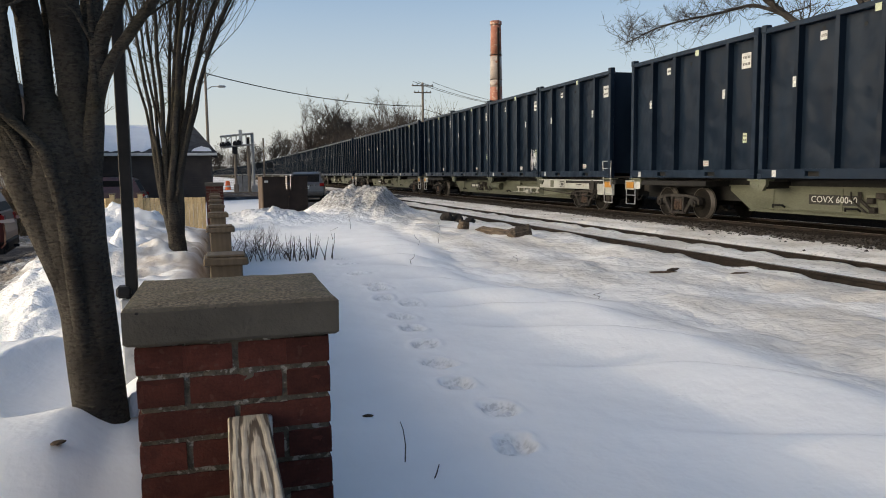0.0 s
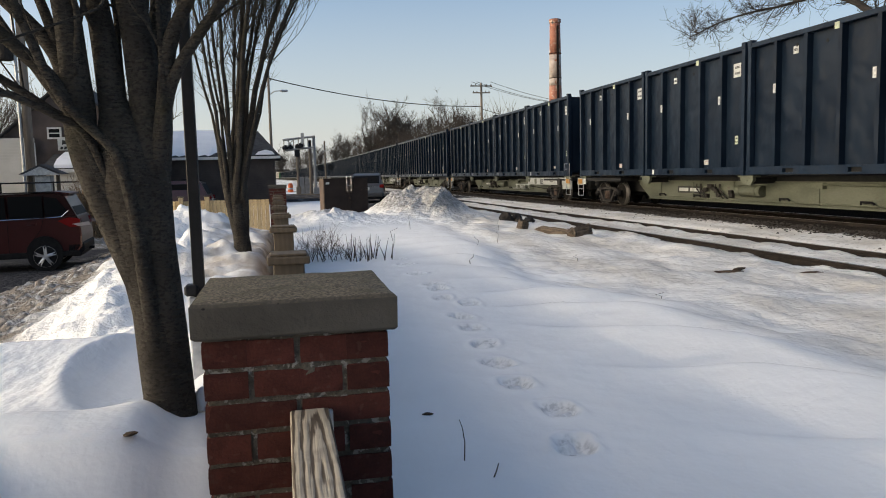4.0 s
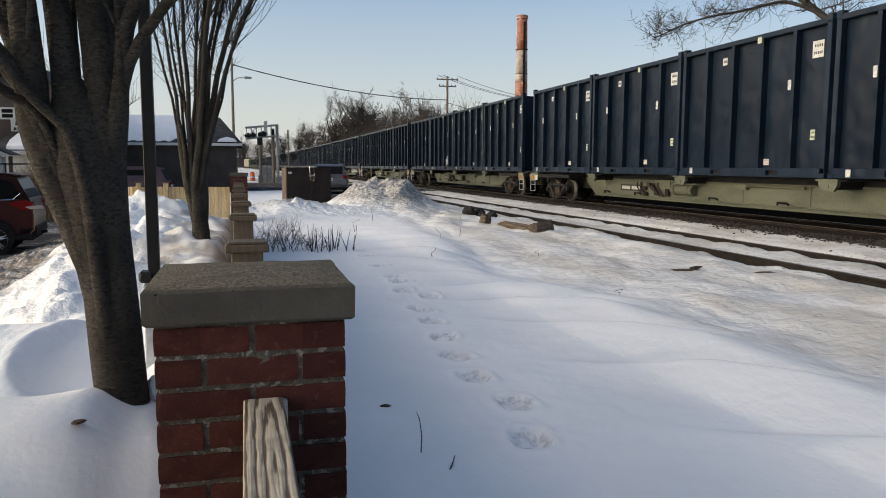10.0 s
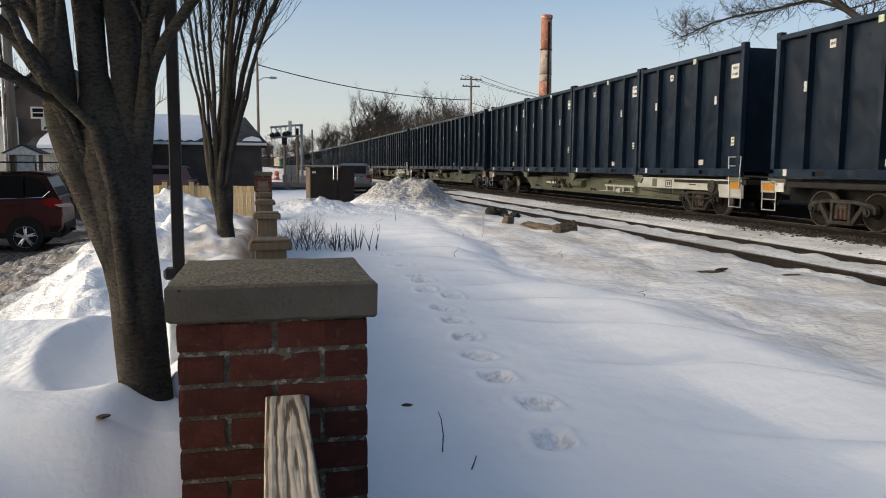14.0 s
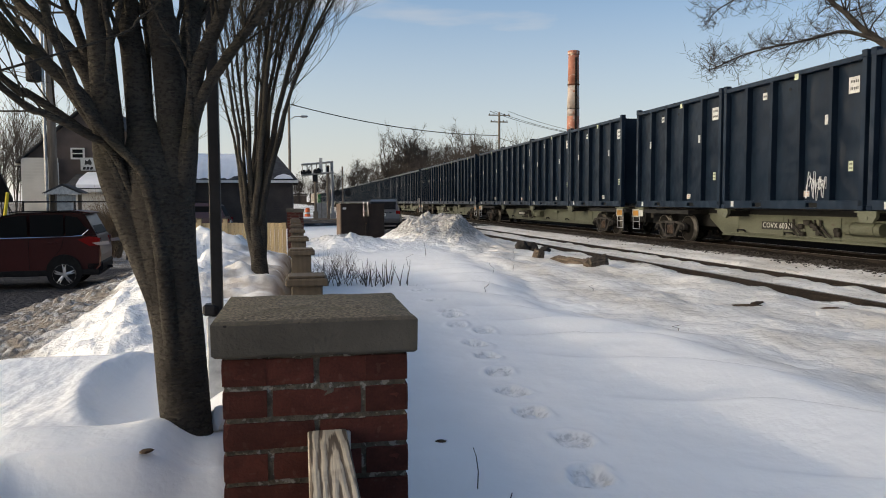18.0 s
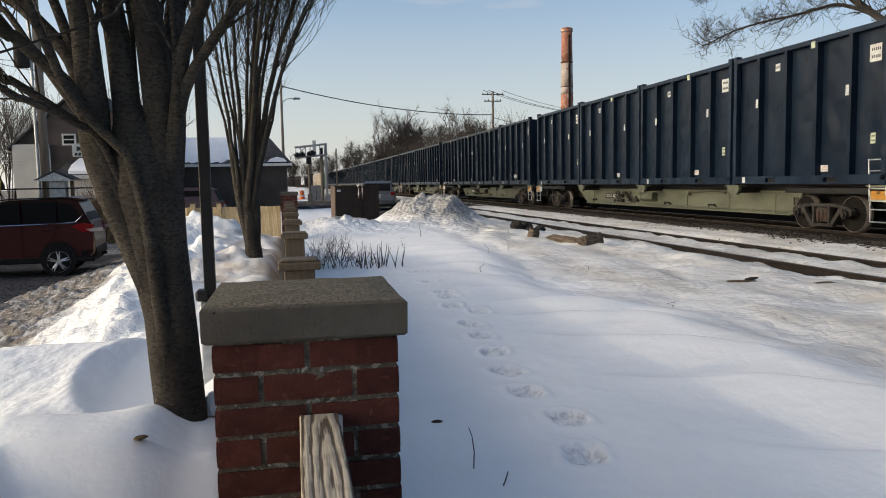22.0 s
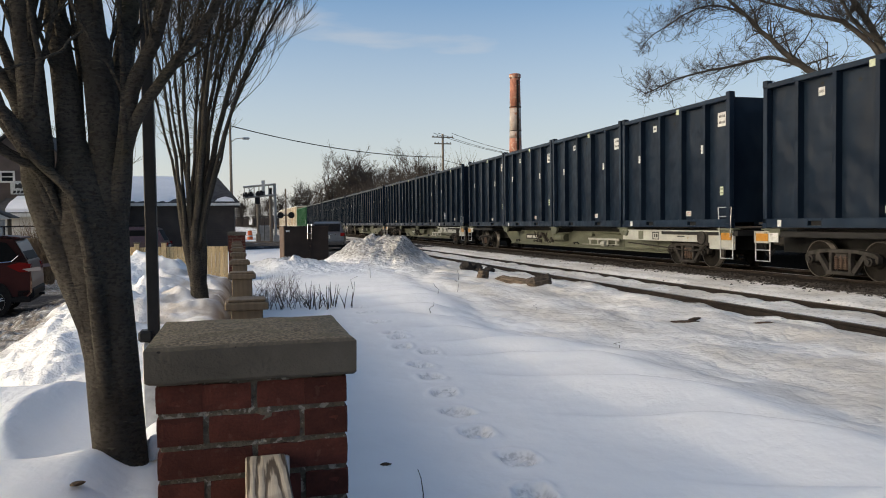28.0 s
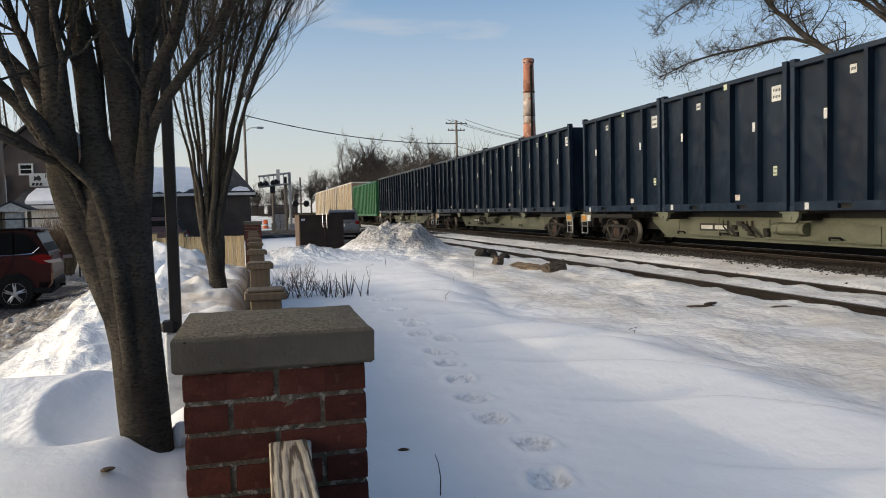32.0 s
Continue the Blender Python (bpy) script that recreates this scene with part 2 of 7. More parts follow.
    chunk = math_node(n, l, "MAXIMUM", chunk, banks)
    mid = noise_tex(n, l, geo, 8.0, 5)
    h = math_node(n, l, "ADD", h, times(chunk, math_node(n, l, "ADD", math_node(n, l, "MULTIPLY", mid, 1.7), math_node(n, l, "MULTIPLY", grit, 0.5))))
    ripple = noise_tex(n, l, geo, 7.0, 5, (1.6, 0.6, 1))
    scour = noise_tex(n, l, geo, 2.6, 5, (1.0, 0.45, 1))
    h = math_node(n, l, "ADD", h, math_node(n, l, "ADD", math_node(n, l, "MULTIPLY", ripple, math_node(n, l, "ADD", times(step(X, -0.75, -1.0), step(Y, 4.9, 4.5), 0.45), 0.08)), times(old, scour, 0.45)))
    bump(n, l, p, h, 0.9, 0.04)
    return m


def bark_material():
    m, n, l, p = shader("bark")
    tc = n.new("ShaderNodeTexCoord").outputs["Object"]
    bands = noise_tex(n, l, tc, 26.0, 6, (1, 1, 4.5))
    flute = noise_tex(n, l, tc, 16.0, 4, (1, 1, 0.12))
    blotch = noise_tex(n, l, tc, 5.0, 5)
    col = ramp(n, l, blotch, (0.040, 0.035, 0.030), (0.076, 0.067, 0.056), 0.35, 0.68)
    col = mix(n, l, ramp(n, l, bands, (0, 0, 0), (0.38, 0.38, 0.38), 0.62, 0.69), col, (0.125, 0.112, 0.090))
    fleck = noise_tex(n, l, tc, 70.0, 5, (1, 1, 1.6))
    col = mix(n, l, ramp(n, l, fleck, (0.6, 0.6, 0.6), (0, 0, 0), 0.38, 0.5), col, (0.022, 0.018, 0.015))
    moss = noise_tex(n, l, tc, 2.2, 5)
    col = mix(n, l, ramp(n, l, moss, (0, 0, 0), (0.5, 0.5, 0.5), 0.55, 0.72), col, (0.055, 0.055, 0.028))
    l.new(col, p.inputs["Base Color"])
    p.inputs["Roughness"].default_value = 0.9
    p.inputs["Specular IOR Level"].default_value = 0.08
    bump(n, l, p, math_node(n, l, "ADD", bands, flute), 1.0, 0.018)
    return m


def grain_wood(name, a, b, scale=3.0, axis=1, vary=0.12, rough=0.75, swirl=1.2, lo=0.25, hi=0.75, relief=0.3, detail=3.0, twist=7.0, heart=None):
    m, n, l, p = shader(name)
    tc = n.new("ShaderNodeTexCoord").outputs["Object"]
    st = [1.0, 1.0, 1.0]
    st[axis] = 0.12
    mp = n.new("ShaderNodeMapping")
    mp.inputs["Scale"].default_value = st
    l.new(tc, mp.inputs["Vector"])
    w = n.new("ShaderNodeTexWave")
    w.inputs["Scale"].default_value, w.inputs["Distortion"].default_value, w.inputs["Detail"].default_value = scale, twist, detail
    w.inputs["Detail Scale"].default_value = swirl
    w.bands_direction = "X" if axis != 0 else "Y"
    if heart:
        st[axis] = 0.055
        mp.inputs["Scale"].default_value = st
        w.wave_type, w.rings_direction = "RINGS", "Z"
        mp.inputs["Location"].default_value = (-heart[0], -heart[1] * 0.055, 0)
    l.new(mp.outputs["Vector"], w.inputs["Vector"])
    col = ramp(n, l, w.outputs["Fac"], a, b, lo, hi)
    grey = noise_tex(n, l, tc, 14.0, 5)
    col = mix(n, l, ramp(n, l, grey, (0, 0, 0), (0.45, 0.45, 0.45), 0.5, 0.7), col, tuple(0.55 * (x + y) / 2 for x, y in zip(a, b)))
    info = n.new("ShaderNodeObjectInfo")
    hsv = n.new("ShaderNodeHueSaturation")
    mr = n.new("ShaderNodeMapRange")
    mr.inputs["To Min"].default_value, mr.inputs["To Max"].default_value = 1 - vary, 1 + vary
    l.new(info.outputs["Random"], mr.inputs["Value"])
    l.new(mr.outputs["Result"], hsv.inputs["Value"])
    l.new(col, hsv.inputs["Color"])
    l.new(hsv.outputs["Color"], p.inputs["Base Color"])
    p.inputs["Roughness"].default_value = rough
    bump(n, l, p, w.outputs["Fac"], relief, 0.004)
    return m


def container_paint(name, a, b):
    """Dark glossy paint on dented sheet, with dust and scratches."""
    m, n, l, p = shader(name)
    tc = n.new("ShaderNodeTexCoord").outputs["Object"]
    info = n.new("ShaderNodeObjectInfo")
    off = n.new("ShaderNodeVectorMath")
    off.operation = "ADD"
    l.new(tc, off.inputs[0])
    cm = n.new("ShaderNodeCombineXYZ")
    l.new(math_node(n, l, "MULTIPLY", info.outputs["Random"], 60.0), cm.inputs["Y"])
    l.new(cm.outputs["Vector"], off.inputs[1])
    v = off.outputs["Vector"]
    dust = noise_tex(n, l, v, 1.1, 6, (1, 1, 0.45))
    streak = noise_tex(n, l, v, 3.2, 6, (1, 2.2, 0.18))
    col = ramp(n, l, dust, a, b, 0.35, 0.68)
    col = mix(n, l, ramp(n, l, streak, (0, 0, 0), (0.16, 0.16, 0.16), 0.60, 0.75), col, (0.020, 0.033, 0.050))
    l.new(col, p.inputs["Base Color"])
    p.inputs["Roughness"].default_value = 0.33
    p.inputs["Specular IOR Level"].default_value = 0.105
    dent = noise_tex(n, l, v, 1.6, 1.5)
    bump(n, l, p, dent, 0.6, 0.12)
    return m


def cap_material():
    """Cast concrete with pits; lichen and grit on what faces the sky."""
    m, n, l, p = shader("cast_concrete")
    tc = n.new("ShaderNodeTexCoord").outputs["Object"]
    big, fine = noise_tex(n, l, tc, 9.0, 5), noise_tex(n, l, tc, 130.0, 4)
    col = ramp(n, l, big, (0.052, 0.046, 0.037), (0.080, 0.071, 0.058), 0.35, 0.65)
    pits = noise_tex(n, l, tc, 60.0, 2)
    col = mix(n, l, ramp(n, l, pits, (1, 1, 1), (0, 0, 0), 0.24, 0.29), col, (0.012, 0.011, 0.010))
    nz = n.new("ShaderNodeSeparateXYZ")
    l.new(n.new("ShaderNodeNewGeometry").outputs["Normal"], nz.inputs["Vector"])
    up = ramp(n, l, nz.outputs["Z"], (0, 0, 0), (1, 1, 1), 0.55, 0.85)
    grit = ramp(n, l, fine, (0.040, 0.032, 0.020), (0.19, 0.15, 0.10), 0.40, 0.62)
    moss = ramp(n, l, noise_tex(n, l, tc, 13.0, 6), (0, 0, 0), (0.7, 0.7, 0.7), 0.50, 0.64)
    grit = mix(n, l, moss, grit, (0.070, 0.063, 0.030))
    col = mix(n, l, math_node(n, l, "MULTIPLY", up, 0.85), col, grit)
    l.new(col, p.inputs["Base Color"])
    p.inputs["Roughness"].default_value = 0.93
    bump(n, l, p, math_node(n, l, "ADD", math_node(n, l, "MULTIPLY", fine, 0.5), math_node(n, l, "MULTIPLY", pits, 0.5)), 0.9, 0.005)
    return m


def glass_material(name, tint, rough=0.05):
    m, n, l, p = shader(name)
    p.inputs["Base Color"].default_value = (*tint, 1)
    p.inputs["Roughness"].default_value = rough
    p.inputs["Specular IOR Level"].default_value = 0.07
    return m


M_GROUND = ground_material()
M_BARK = bark_material()
M_TWIG = surface("twig_bark", (0.055, 0.043, 0.035), (0.13, 0.105, 0.085), 12, 0.9)
M_GREYBARK = surface("grey_bark", (0.030, 0.027, 0.026), (0.068, 0.061, 0.057), 3, 0.9)
M_BRUSH = surface("brush_bark", (0.034, 0.029, 0.027), (0.072, 0.061, 0.056), 0.6, 0.95)
M_BRICK = surface("red_brick", (0.044, 0.012, 0.0088), (0.080, 0.022, 0.0155), 22, 0.9, relief=0.8, depth=0.004, fine=160, wear=(0.075, 0.030, 0.022), wear_at=0.60, vary=0.22)
M_MORTAR = surface("mortar", (0.055, 0.047, 0.036), (0.105, 0.092, 0.072), 30, 0.95, relief=1.0, depth=0.008, fine=120, wear=(0.21, 0.20, 0.18), wear_at=0.56)
M_CAP = cap_material()
M_PLANK = grain_wood("weathered_plank", (0.085, 0.060, 0.040), (0.46, 0.39, 0.30), 19.0, 1, 0.12, 0.8, 9.0, 0.10, 0.40, detail=1.5, twist=2.2, heart=(0.010, 2.50))
M_POST = grain_wood("stained_post", (0.092, 0.066, 0.042), (0.108, 0.078, 0.050), 9.0, 2, 0.06, relief=0.08)
M_PICKET = grain_wood("new_pine", (0.42, 0.29, 0.14), (0.64, 0.48, 0.27), 12.0, 2)
M_BLACK = surface("black_metal", (0.009, 0.009, 0.010), (0.017, 0.017, 0.019), 8, 0.5, 0.0, 0.15, spec=0.2)
M_STEEL = surface("galvanised", (0.30, 0.31, 0.32), (0.50, 0.51, 0.52), 9, 0.45, 0.7, 0.2)
M_NAVY = container_paint("navy_paint", (0.0038, 0.0085, 0.0170), (0.0076, 0.0148, 0.0262))
M_NAVY_FRAME = container_paint("navy_frame", (0.0060, 0.0125, 0.0240), (0.0115, 0.0215, 0.037))
# near-black that stands for shade in holes and under the containers
M_SHADE = surface("shade_black", (0.006, 0.006, 0.006), (0.014, 0.014, 0.014), 5, 0.8)
M_CREAM = surface("cream_underframe", (0.070, 0.076, 0.054), (0.114, 0.121, 0.091), 1.4, 0.6, relief=0.15, fine=22, stretch=(1, 0.6, 1.5), wear=(0.088, 0.080, 0.060), wear_at=0.66, vary=0.12)
M_WHITE = surface("white_paint", (0.255, 0.262, 0.242), (0.37, 0.378, 0.35), 2, 0.55, relief=0.1, wear=(0.25, 0.20, 0.15), wear_at=0.66)
M_LABEL = surface("white_label", (0.36, 0.365, 0.355), (0.52, 0.525, 0.51), 9, 0.5, relief=0)
M_YELLOWLABEL = surface("yellow_label", (0.33, 0.37, 0.25), (0.44, 0.475, 0.36), 9, 0.5, relief=0)
M_INK = surface("black_ink", (0.012, 0.012, 0.012), (0.03, 0.03, 0.03), 9, 0.6, relief=0)
M_CHALK = surface("chalk_paint", (0.45, 0.47, 0.48), (0.75, 0.76, 0.77), 20, 0.8, relief=0)
M_ORANGE = surface("orange_reflector", (0.29, 0.125, 0.016), (0.38, 0.175, 0.03), 12, 0.4, relief=0)
M_REDLABEL = surface("red_label", (0.40, 0.19, 0.15), (0.50, 0.26, 0.21), 9, 0.5, relief=0)
M_SPRING = surface("spring_steel", (0.040, 0.026, 0.020), (0.090, 0.058, 0.045), 6, 0.8)
M_TREAD = surface("worn_tread", (0.055, 0.050, 0.046), (0.115, 0.105, 0.098), 5, 0.5, 0.4, relief=0.1)
M_TRUCK = surface("bogie_iron", (0.018, 0.0165, 0.0155), (0.047, 0.043, 0.040), 5, 0.9, relief=0.5, fine=30, spec=0.08)
M_WHEEL = surface("wheel_steel", (0.006, 0.0055, 0.005), (0.017, 0.015, 0.0135), 5, 0.8, 0.0, relief=0.3, spec=0.06)
M_RUST = surface("rail_rust", (0.016, 0.013, 0.012), (0.038, 0.030, 0.025), 4, 0.85, relief=0.4, fine=40, spec=0.08)
M_RAILTOP = surface("rail_head", (0.075, 0.060, 0.050), (0.15, 0.125, 0.105), 5, 0.45, 0.5, relief=0.1)
M_TIE = surface("old_timber", (0.030, 0.024, 0.020), (0.105, 0.082, 0.062), 4, 0.95, relief=0.9, fine=36, stretch=(6, 1, 6))
M_OLDWOOD = surface("weathered_sleeper", (0.045, 0.032, 0.024), (0.19, 0.145, 0.105), 5, 0.95, relief=0.9, fine=40, stretch=(0.7, 6, 6))
M_STONE = surface("ballast_stone", (0.020, 0.017, 0.014), (0.065, 0.055, 0.046), 20, 0.95, vary=0.3)
M_GREEN = container_paint("green_paint", (0.012, 0.075, 0.030), (0.022, 0.115, 0.048))
M_TAN = surface("tan_boxcar", (0.17, 0.12, 0.07), (0.31, 0.24, 0.155), 0.7, 0.7, relief=0.1, fine=6, wear=(0.16, 0.10, 0.06), wear_at=0.60)
M_RED = surface("red_car_paint", (0.034, 0.0075, 0.0078), (0.043, 0.0095, 0.0098), 3, 0.3, 0.0, relief=0, spec=0.16)
M_SILVER = surface("silver_car_paint", (0.075, 0.074, 0.075), (0.11, 0.108, 0.11), 3, 0.3, 0.4, relief=0, coat=0.6)
M_CARDARK = surface("dark_car_paint", (0.045, 0.022, 0.024), (0.065, 0.032, 0.034), 3, 0.3, 0.2, relief=0, coat=0.6)
M_TYRE = surface("tyre_rubber", (0.006, 0.006, 0.006), (0.014, 0.014, 0.014), 10, 0.9)
M_ALLOY = surface("alloy", (0.42, 0.42, 0.43), (0.60, 0.60, 0.61), 10, 0.3, 0.8, relief=0)
M_PLASTIC = surface("dark_plastic", (0.007, 0.007, 0.008), (0.014, 0.014, 0.015), 10, 0.6, relief=0, spec=0.06)
M_GLASS = glass_material("tinted_glass", (0.008, 0.009, 0.010))
M_REDLENS = glass_material("red_lens", (0.15, 0.010, 0.010), 0.15)
M_CLEARLENS = glass_material("clear_lens", (0.34, 0.30, 0.29), 0.12)
M_CHROME = surface("chrome", (0.60, 0.60, 0.61), (0.74, 0.74, 0.75), 10, 0.15, 1.0, relief=0)
M_DARKWALL = surface("dark_brown_wall", (0.045, 0.036, 0.032), (0.075, 0.060, 0.052), 1.5, 0.85, relief=0.2)
M_BROWNWALL = surface("brown_siding", (0.075, 0.058, 0.052), (0.115, 0.090, 0.080), 1.5, 0.85, relief=0.2)
M_BEIGE = surface("beige_siding", (0.50, 0.475, 0.43), (0.62, 0.59, 0.54), 1.2, 0.8, relief=0.2)
M_SHINGLE = surface("asphalt_shingle", (0.028, 0.028, 0.030), (0.060, 0.060, 0.063), 4, 0.95, relief=0.6, fine=30)
M_ROOFSNOW = surface("roof_snow", (0.80, 0.80, 0.82), (0.88, 0.88, 0.89), 2, 0.7, relief=0.3, depth=0.03)
M_TRIM = surface("white_trim", (0.48, 0.47, 0.44), (0.64, 0.63, 0.60), 3, 0.6, relief=0.1)
M_BINBROWN = surface("brown_steel_bin", (0.009, 0.0062, 0.0055), (0.018, 0.0125, 0.011), 2.5, 0.8, relief=0.2, wear=(0.05, 0.03, 0.02), wear_at=0.68)
M_BINSIDE = surface("pale_bin_side", (0.09, 0.060, 0.043), (0.15, 0.105, 0.078), 3, 0.8, relief=0.2)
M_CHIMBRICK = surface("stack_brick", (0.29, 0.115, 0.08), (0.42, 0.20, 0.145), 0.35, 0.9, relief=0.3, fine=3, wear=(0.50, 0.42, 0.36), wear_at=0.58)
M_CHIMWHITE = surface("stack_faded_band", (0.32, 0.25, 0.22), (0.50, 0.45, 0.42), 0.4, 0.9, relief=0.3, fine=3, wear=(0.33, 0.15, 0.10), wear_at=0.60)
M_UTILITY = surface("utility_pole_wood", (0.13, 0.105, 0.085), (0.24, 0.20, 0.165), 3, 0.9, relief=0.4, stretch=(5, 5, 0.4))
M_SIGNAL = surface("silver_signal_paint", (0.24, 0.245, 0.25), (0.36, 0.365, 0.37), 3, 0.5, 0.3, relief=0.1)
M_CONE = surface("orange_cone", (0.60, 0.10, 0.03), (0.75, 0.16, 0.05), 5, 0.6, relief=0)
M_HEDGE = surface("dry_hedge", (0.10, 0.070, 0.045), (0.23, 0.165, 0.11), 5, 0.95)
M_DRYLEAF = surface("dead_leaf", (0.045, 0.030, 0.020), (0.12, 0.08, 0.05), 30, 0.9)
M_YELLOW = surface("yellow_post", (0.60, 0.45, 0.03), (0.72, 0.56, 0.06), 5, 0.6, relief=0.1)
M_ICE = glass_material("ice_lump", (0.55, 0.56, 0.58), 0.25)
M_BOULDER = surface("dark_boulder", (0.016, 0.014, 0.013), (0.045, 0.039, 0.034), 12, 0.95, relief=0.6, fine=60)


# ---- mesh helpers ----
class Shape:
    """Collects faces for one mesh."""

    def __init__(self):
        self.v, self.f = [], []

    def add(self, verts, faces):
        k = len(self.v)
        self.v += [tuple(p) for p in verts]
        self.f += [tuple(i + k for i in face) for face in faces]
        return self

    def box(self, x0, x1, y0, y1, z0, z1, bevel=0.0):
        if bevel <= 0:
            v = [(x, y, z) for z in (z0, z1) for y in (y0, y1) for x in (x0, x1)]
            return self.add(v, [(0, 2, 3, 1), (4, 5, 7, 6), (0, 1, 5, 4), (2, 6, 7, 3), (0, 4, 6, 2), (1, 3, 7, 5)])
        c, h = ((x0 + x1) / 2, (y0 + y1) / 2, (z0 + z1) / 2), (abs(x1 - x0) / 2, abs(y1 - y0) / 2, abs(z1 - z0) / 2)
        v, key = [], {}
        for s in [(a, b, d) for a in (-1, 1) for b in (-1, 1) for d in (-1, 1)]:
            for ax in range(3):
                key[s, ax] = len(v)
                v.append(tuple(c[i] + s[i] * (h[i] - (0 if i == ax else bevel)) for i in range(3)))
        faces = []
        for ax in range(3):
            o = [i for i in range(3) if i != ax]
            for sg in (-1, 1):
                ring = []
                for a, b in ((-1, -1), (1, -1), (1, 1), (-1, 1)):
                    s = [0, 0, 0]
                    s[ax], s[o[0]], s[o[1]] = sg, a, b
                    ring.append(key[tuple(s), ax])
                faces.append(ring)
        for ax in range(3):
            o = [i for i in range(3) if i != ax]
            for a in (-1, 1):
                for b in (-1, 1):
                    s0, s1 = [0, 0, 0], [0, 0, 0]
                    s0[ax], s1[ax] = -1, 1
                    s0[o[0]] = s1[o[0]] = a
                    s0[o[1]] = s1[o[1]] = b
                    faces.append([key[tuple(s0), o[0]], key[tuple(s1), o[0]], key[tuple(s1), o[1]], key[tuple(s0), o[1]]])
        for s in [(a, b, d) for a in (-1, 1) for b in (-1, 1) for d in (-1, 1)]:
            faces.append([key[s, 0], key[s, 1], key[s, 2]])
        out = []
        for face in faces:
            p = [Vector(v[i]) for i in face]
            nrm = (p[1] - p[0]).cross(p[2] - p[0])
            mid = sum(p, Vector()) / len(p) - Vector(c)
            out.append(face if nrm.dot(mid) > 0 else face[::-1])
        return self.add(v, out)

    def prism(self, outline, axis, a, b):
        """A flat outline, extruded along an axis from a to b. The outline's two numbers are the other two axes in order."""
        o = [i for i in range(3) if i != axis]
        v = []
        for w in (a, b):
            for p in outline:
                q = [0, 0, 0]
                q[axis], q[o[0]], q[o[1]] = w, p[0], p[1]
                v.append(tuple(q))
        k = len(outline)
        return self.add(v, [tuple(range(k))[::-1], tuple(range(k, 2 * k))] + [(i, (i + 1) % k, k + (i + 1) % k, k + i) for i in range(k)])

    def tube(self, path, radii, sides=6, cap=True):
        pts = [Vector(p) for p in path]
        if isinstance(radii, (int, float)):
            radii = [radii] * len(pts)
        v, f = [], []
        side = None
        for i, p in enumerate(pts):
            d = (pts[min(i + 1, len(pts) - 1)] - pts[max(i - 1, 0)])
            if d.length < 1e-9:
                d = Vector((0, 0, 1))
            d.normalize()
            if side is None:
                side = d.orthogonal().normalized()
            side = (side - d * side.dot(d))
            side = side.normalized() if side.length > 1e-6 else d.orthogonal().normalized()
            up = d.cross(side)
            for k in range(sides):
                a = 2 * math.pi * k / sides
                q = p + (side * math.cos(a) + up * math.sin(a)) * radii[i]
                v.append((q.x, q.y, q.z))
        for i in range(len(pts) - 1):
            for k in range(sides):
                f.append((i * sides + k, i * sides + (k + 1) % sides, (i + 1) * sides + (k + 1) % sides, (i + 1) * sides + k))
        if cap:
            f.append(tuple(range(sides))[::-1])
            f.append(tuple(range((len(pts) - 1) * sides, len(pts) * sides)))
        return self.add(v, f)

    def disc(self, centre, axis, radius, thick, sides=16):
        a, b = Vector(centre), Vector(centre)
        a[axis] -= thick / 2
        b[axis] += thick / 2
        return self.tube([a, b], radius, sides)

    def turned(self, profile, centre, axis, sides=16):
        """A ring of profile points (distance along the axis, radius)."""
        o = [i for i in range(3) if i != axis]
        v = []
        for w, r in profile:
            for k in range(sides):
                a = 2 * math.pi * k / sides
                q = list(centre)
                q[axis] += w
                q[o[0]] += r * math.cos(a)
                q[o[1]] += r * math.sin(a)
                v.append(q)
        f = [(i * sides + k, i * sides + (k + 1) % sides, (i + 1) * sides + (k + 1) % sides, (i + 1) * sides + k) for i in range(len(profile) - 1) for k in range(sides)]
        f += [tuple(range(sides))[::-1], tuple(range((len(profile) - 1) * sides, len(profile) * sides))]
        return self.add(v, f)

    def mesh(self, name, material, smooth=False):
        me = bpy.data.meshes.new(name)
        me.from_pydata(self.v, [], self.f)
        me.materials.append(material)
        if smooth:
            me.polygons.foreach_set("use_smooth", [True] * len(me.polygons))
        me.update()
        return me


def part(name, shape, material, parent, label="", smooth=False, at=None):
    """Links one mesh under a thing or a part. shape: a Shape or a mesh to share."""
    me = shape.mesh(name, material, smooth) if isinstance(shape, Shape) else shape
    ob = new(name, me)
    ob.parent = parent
    if at is not None:
        ob.matrix_basis = at if isinstance(at, Matrix) else Matrix.Translation(at)
    if label:
        ob["label"] = label
    return ob


def thing(name, m, label, category, group="", kind=""):
    ob = new(name)
    ob.matrix_basis = m if isinstance(m, Matrix) else Matrix.Translation(m)
    return tagged(ob, label, category, group, kind)


def solid(name, shape, material, label, category, group="", kind="", smooth=False, m=None):
    ob = new(name, shape.mesh(name, material, smooth))
    if m is not None:
        ob.matrix_basis = m
    return tagged(ob, label, category, group, kind)


def boxy(*a, bevel=0.0):
    return Shape().box(*a, bevel=bevel)


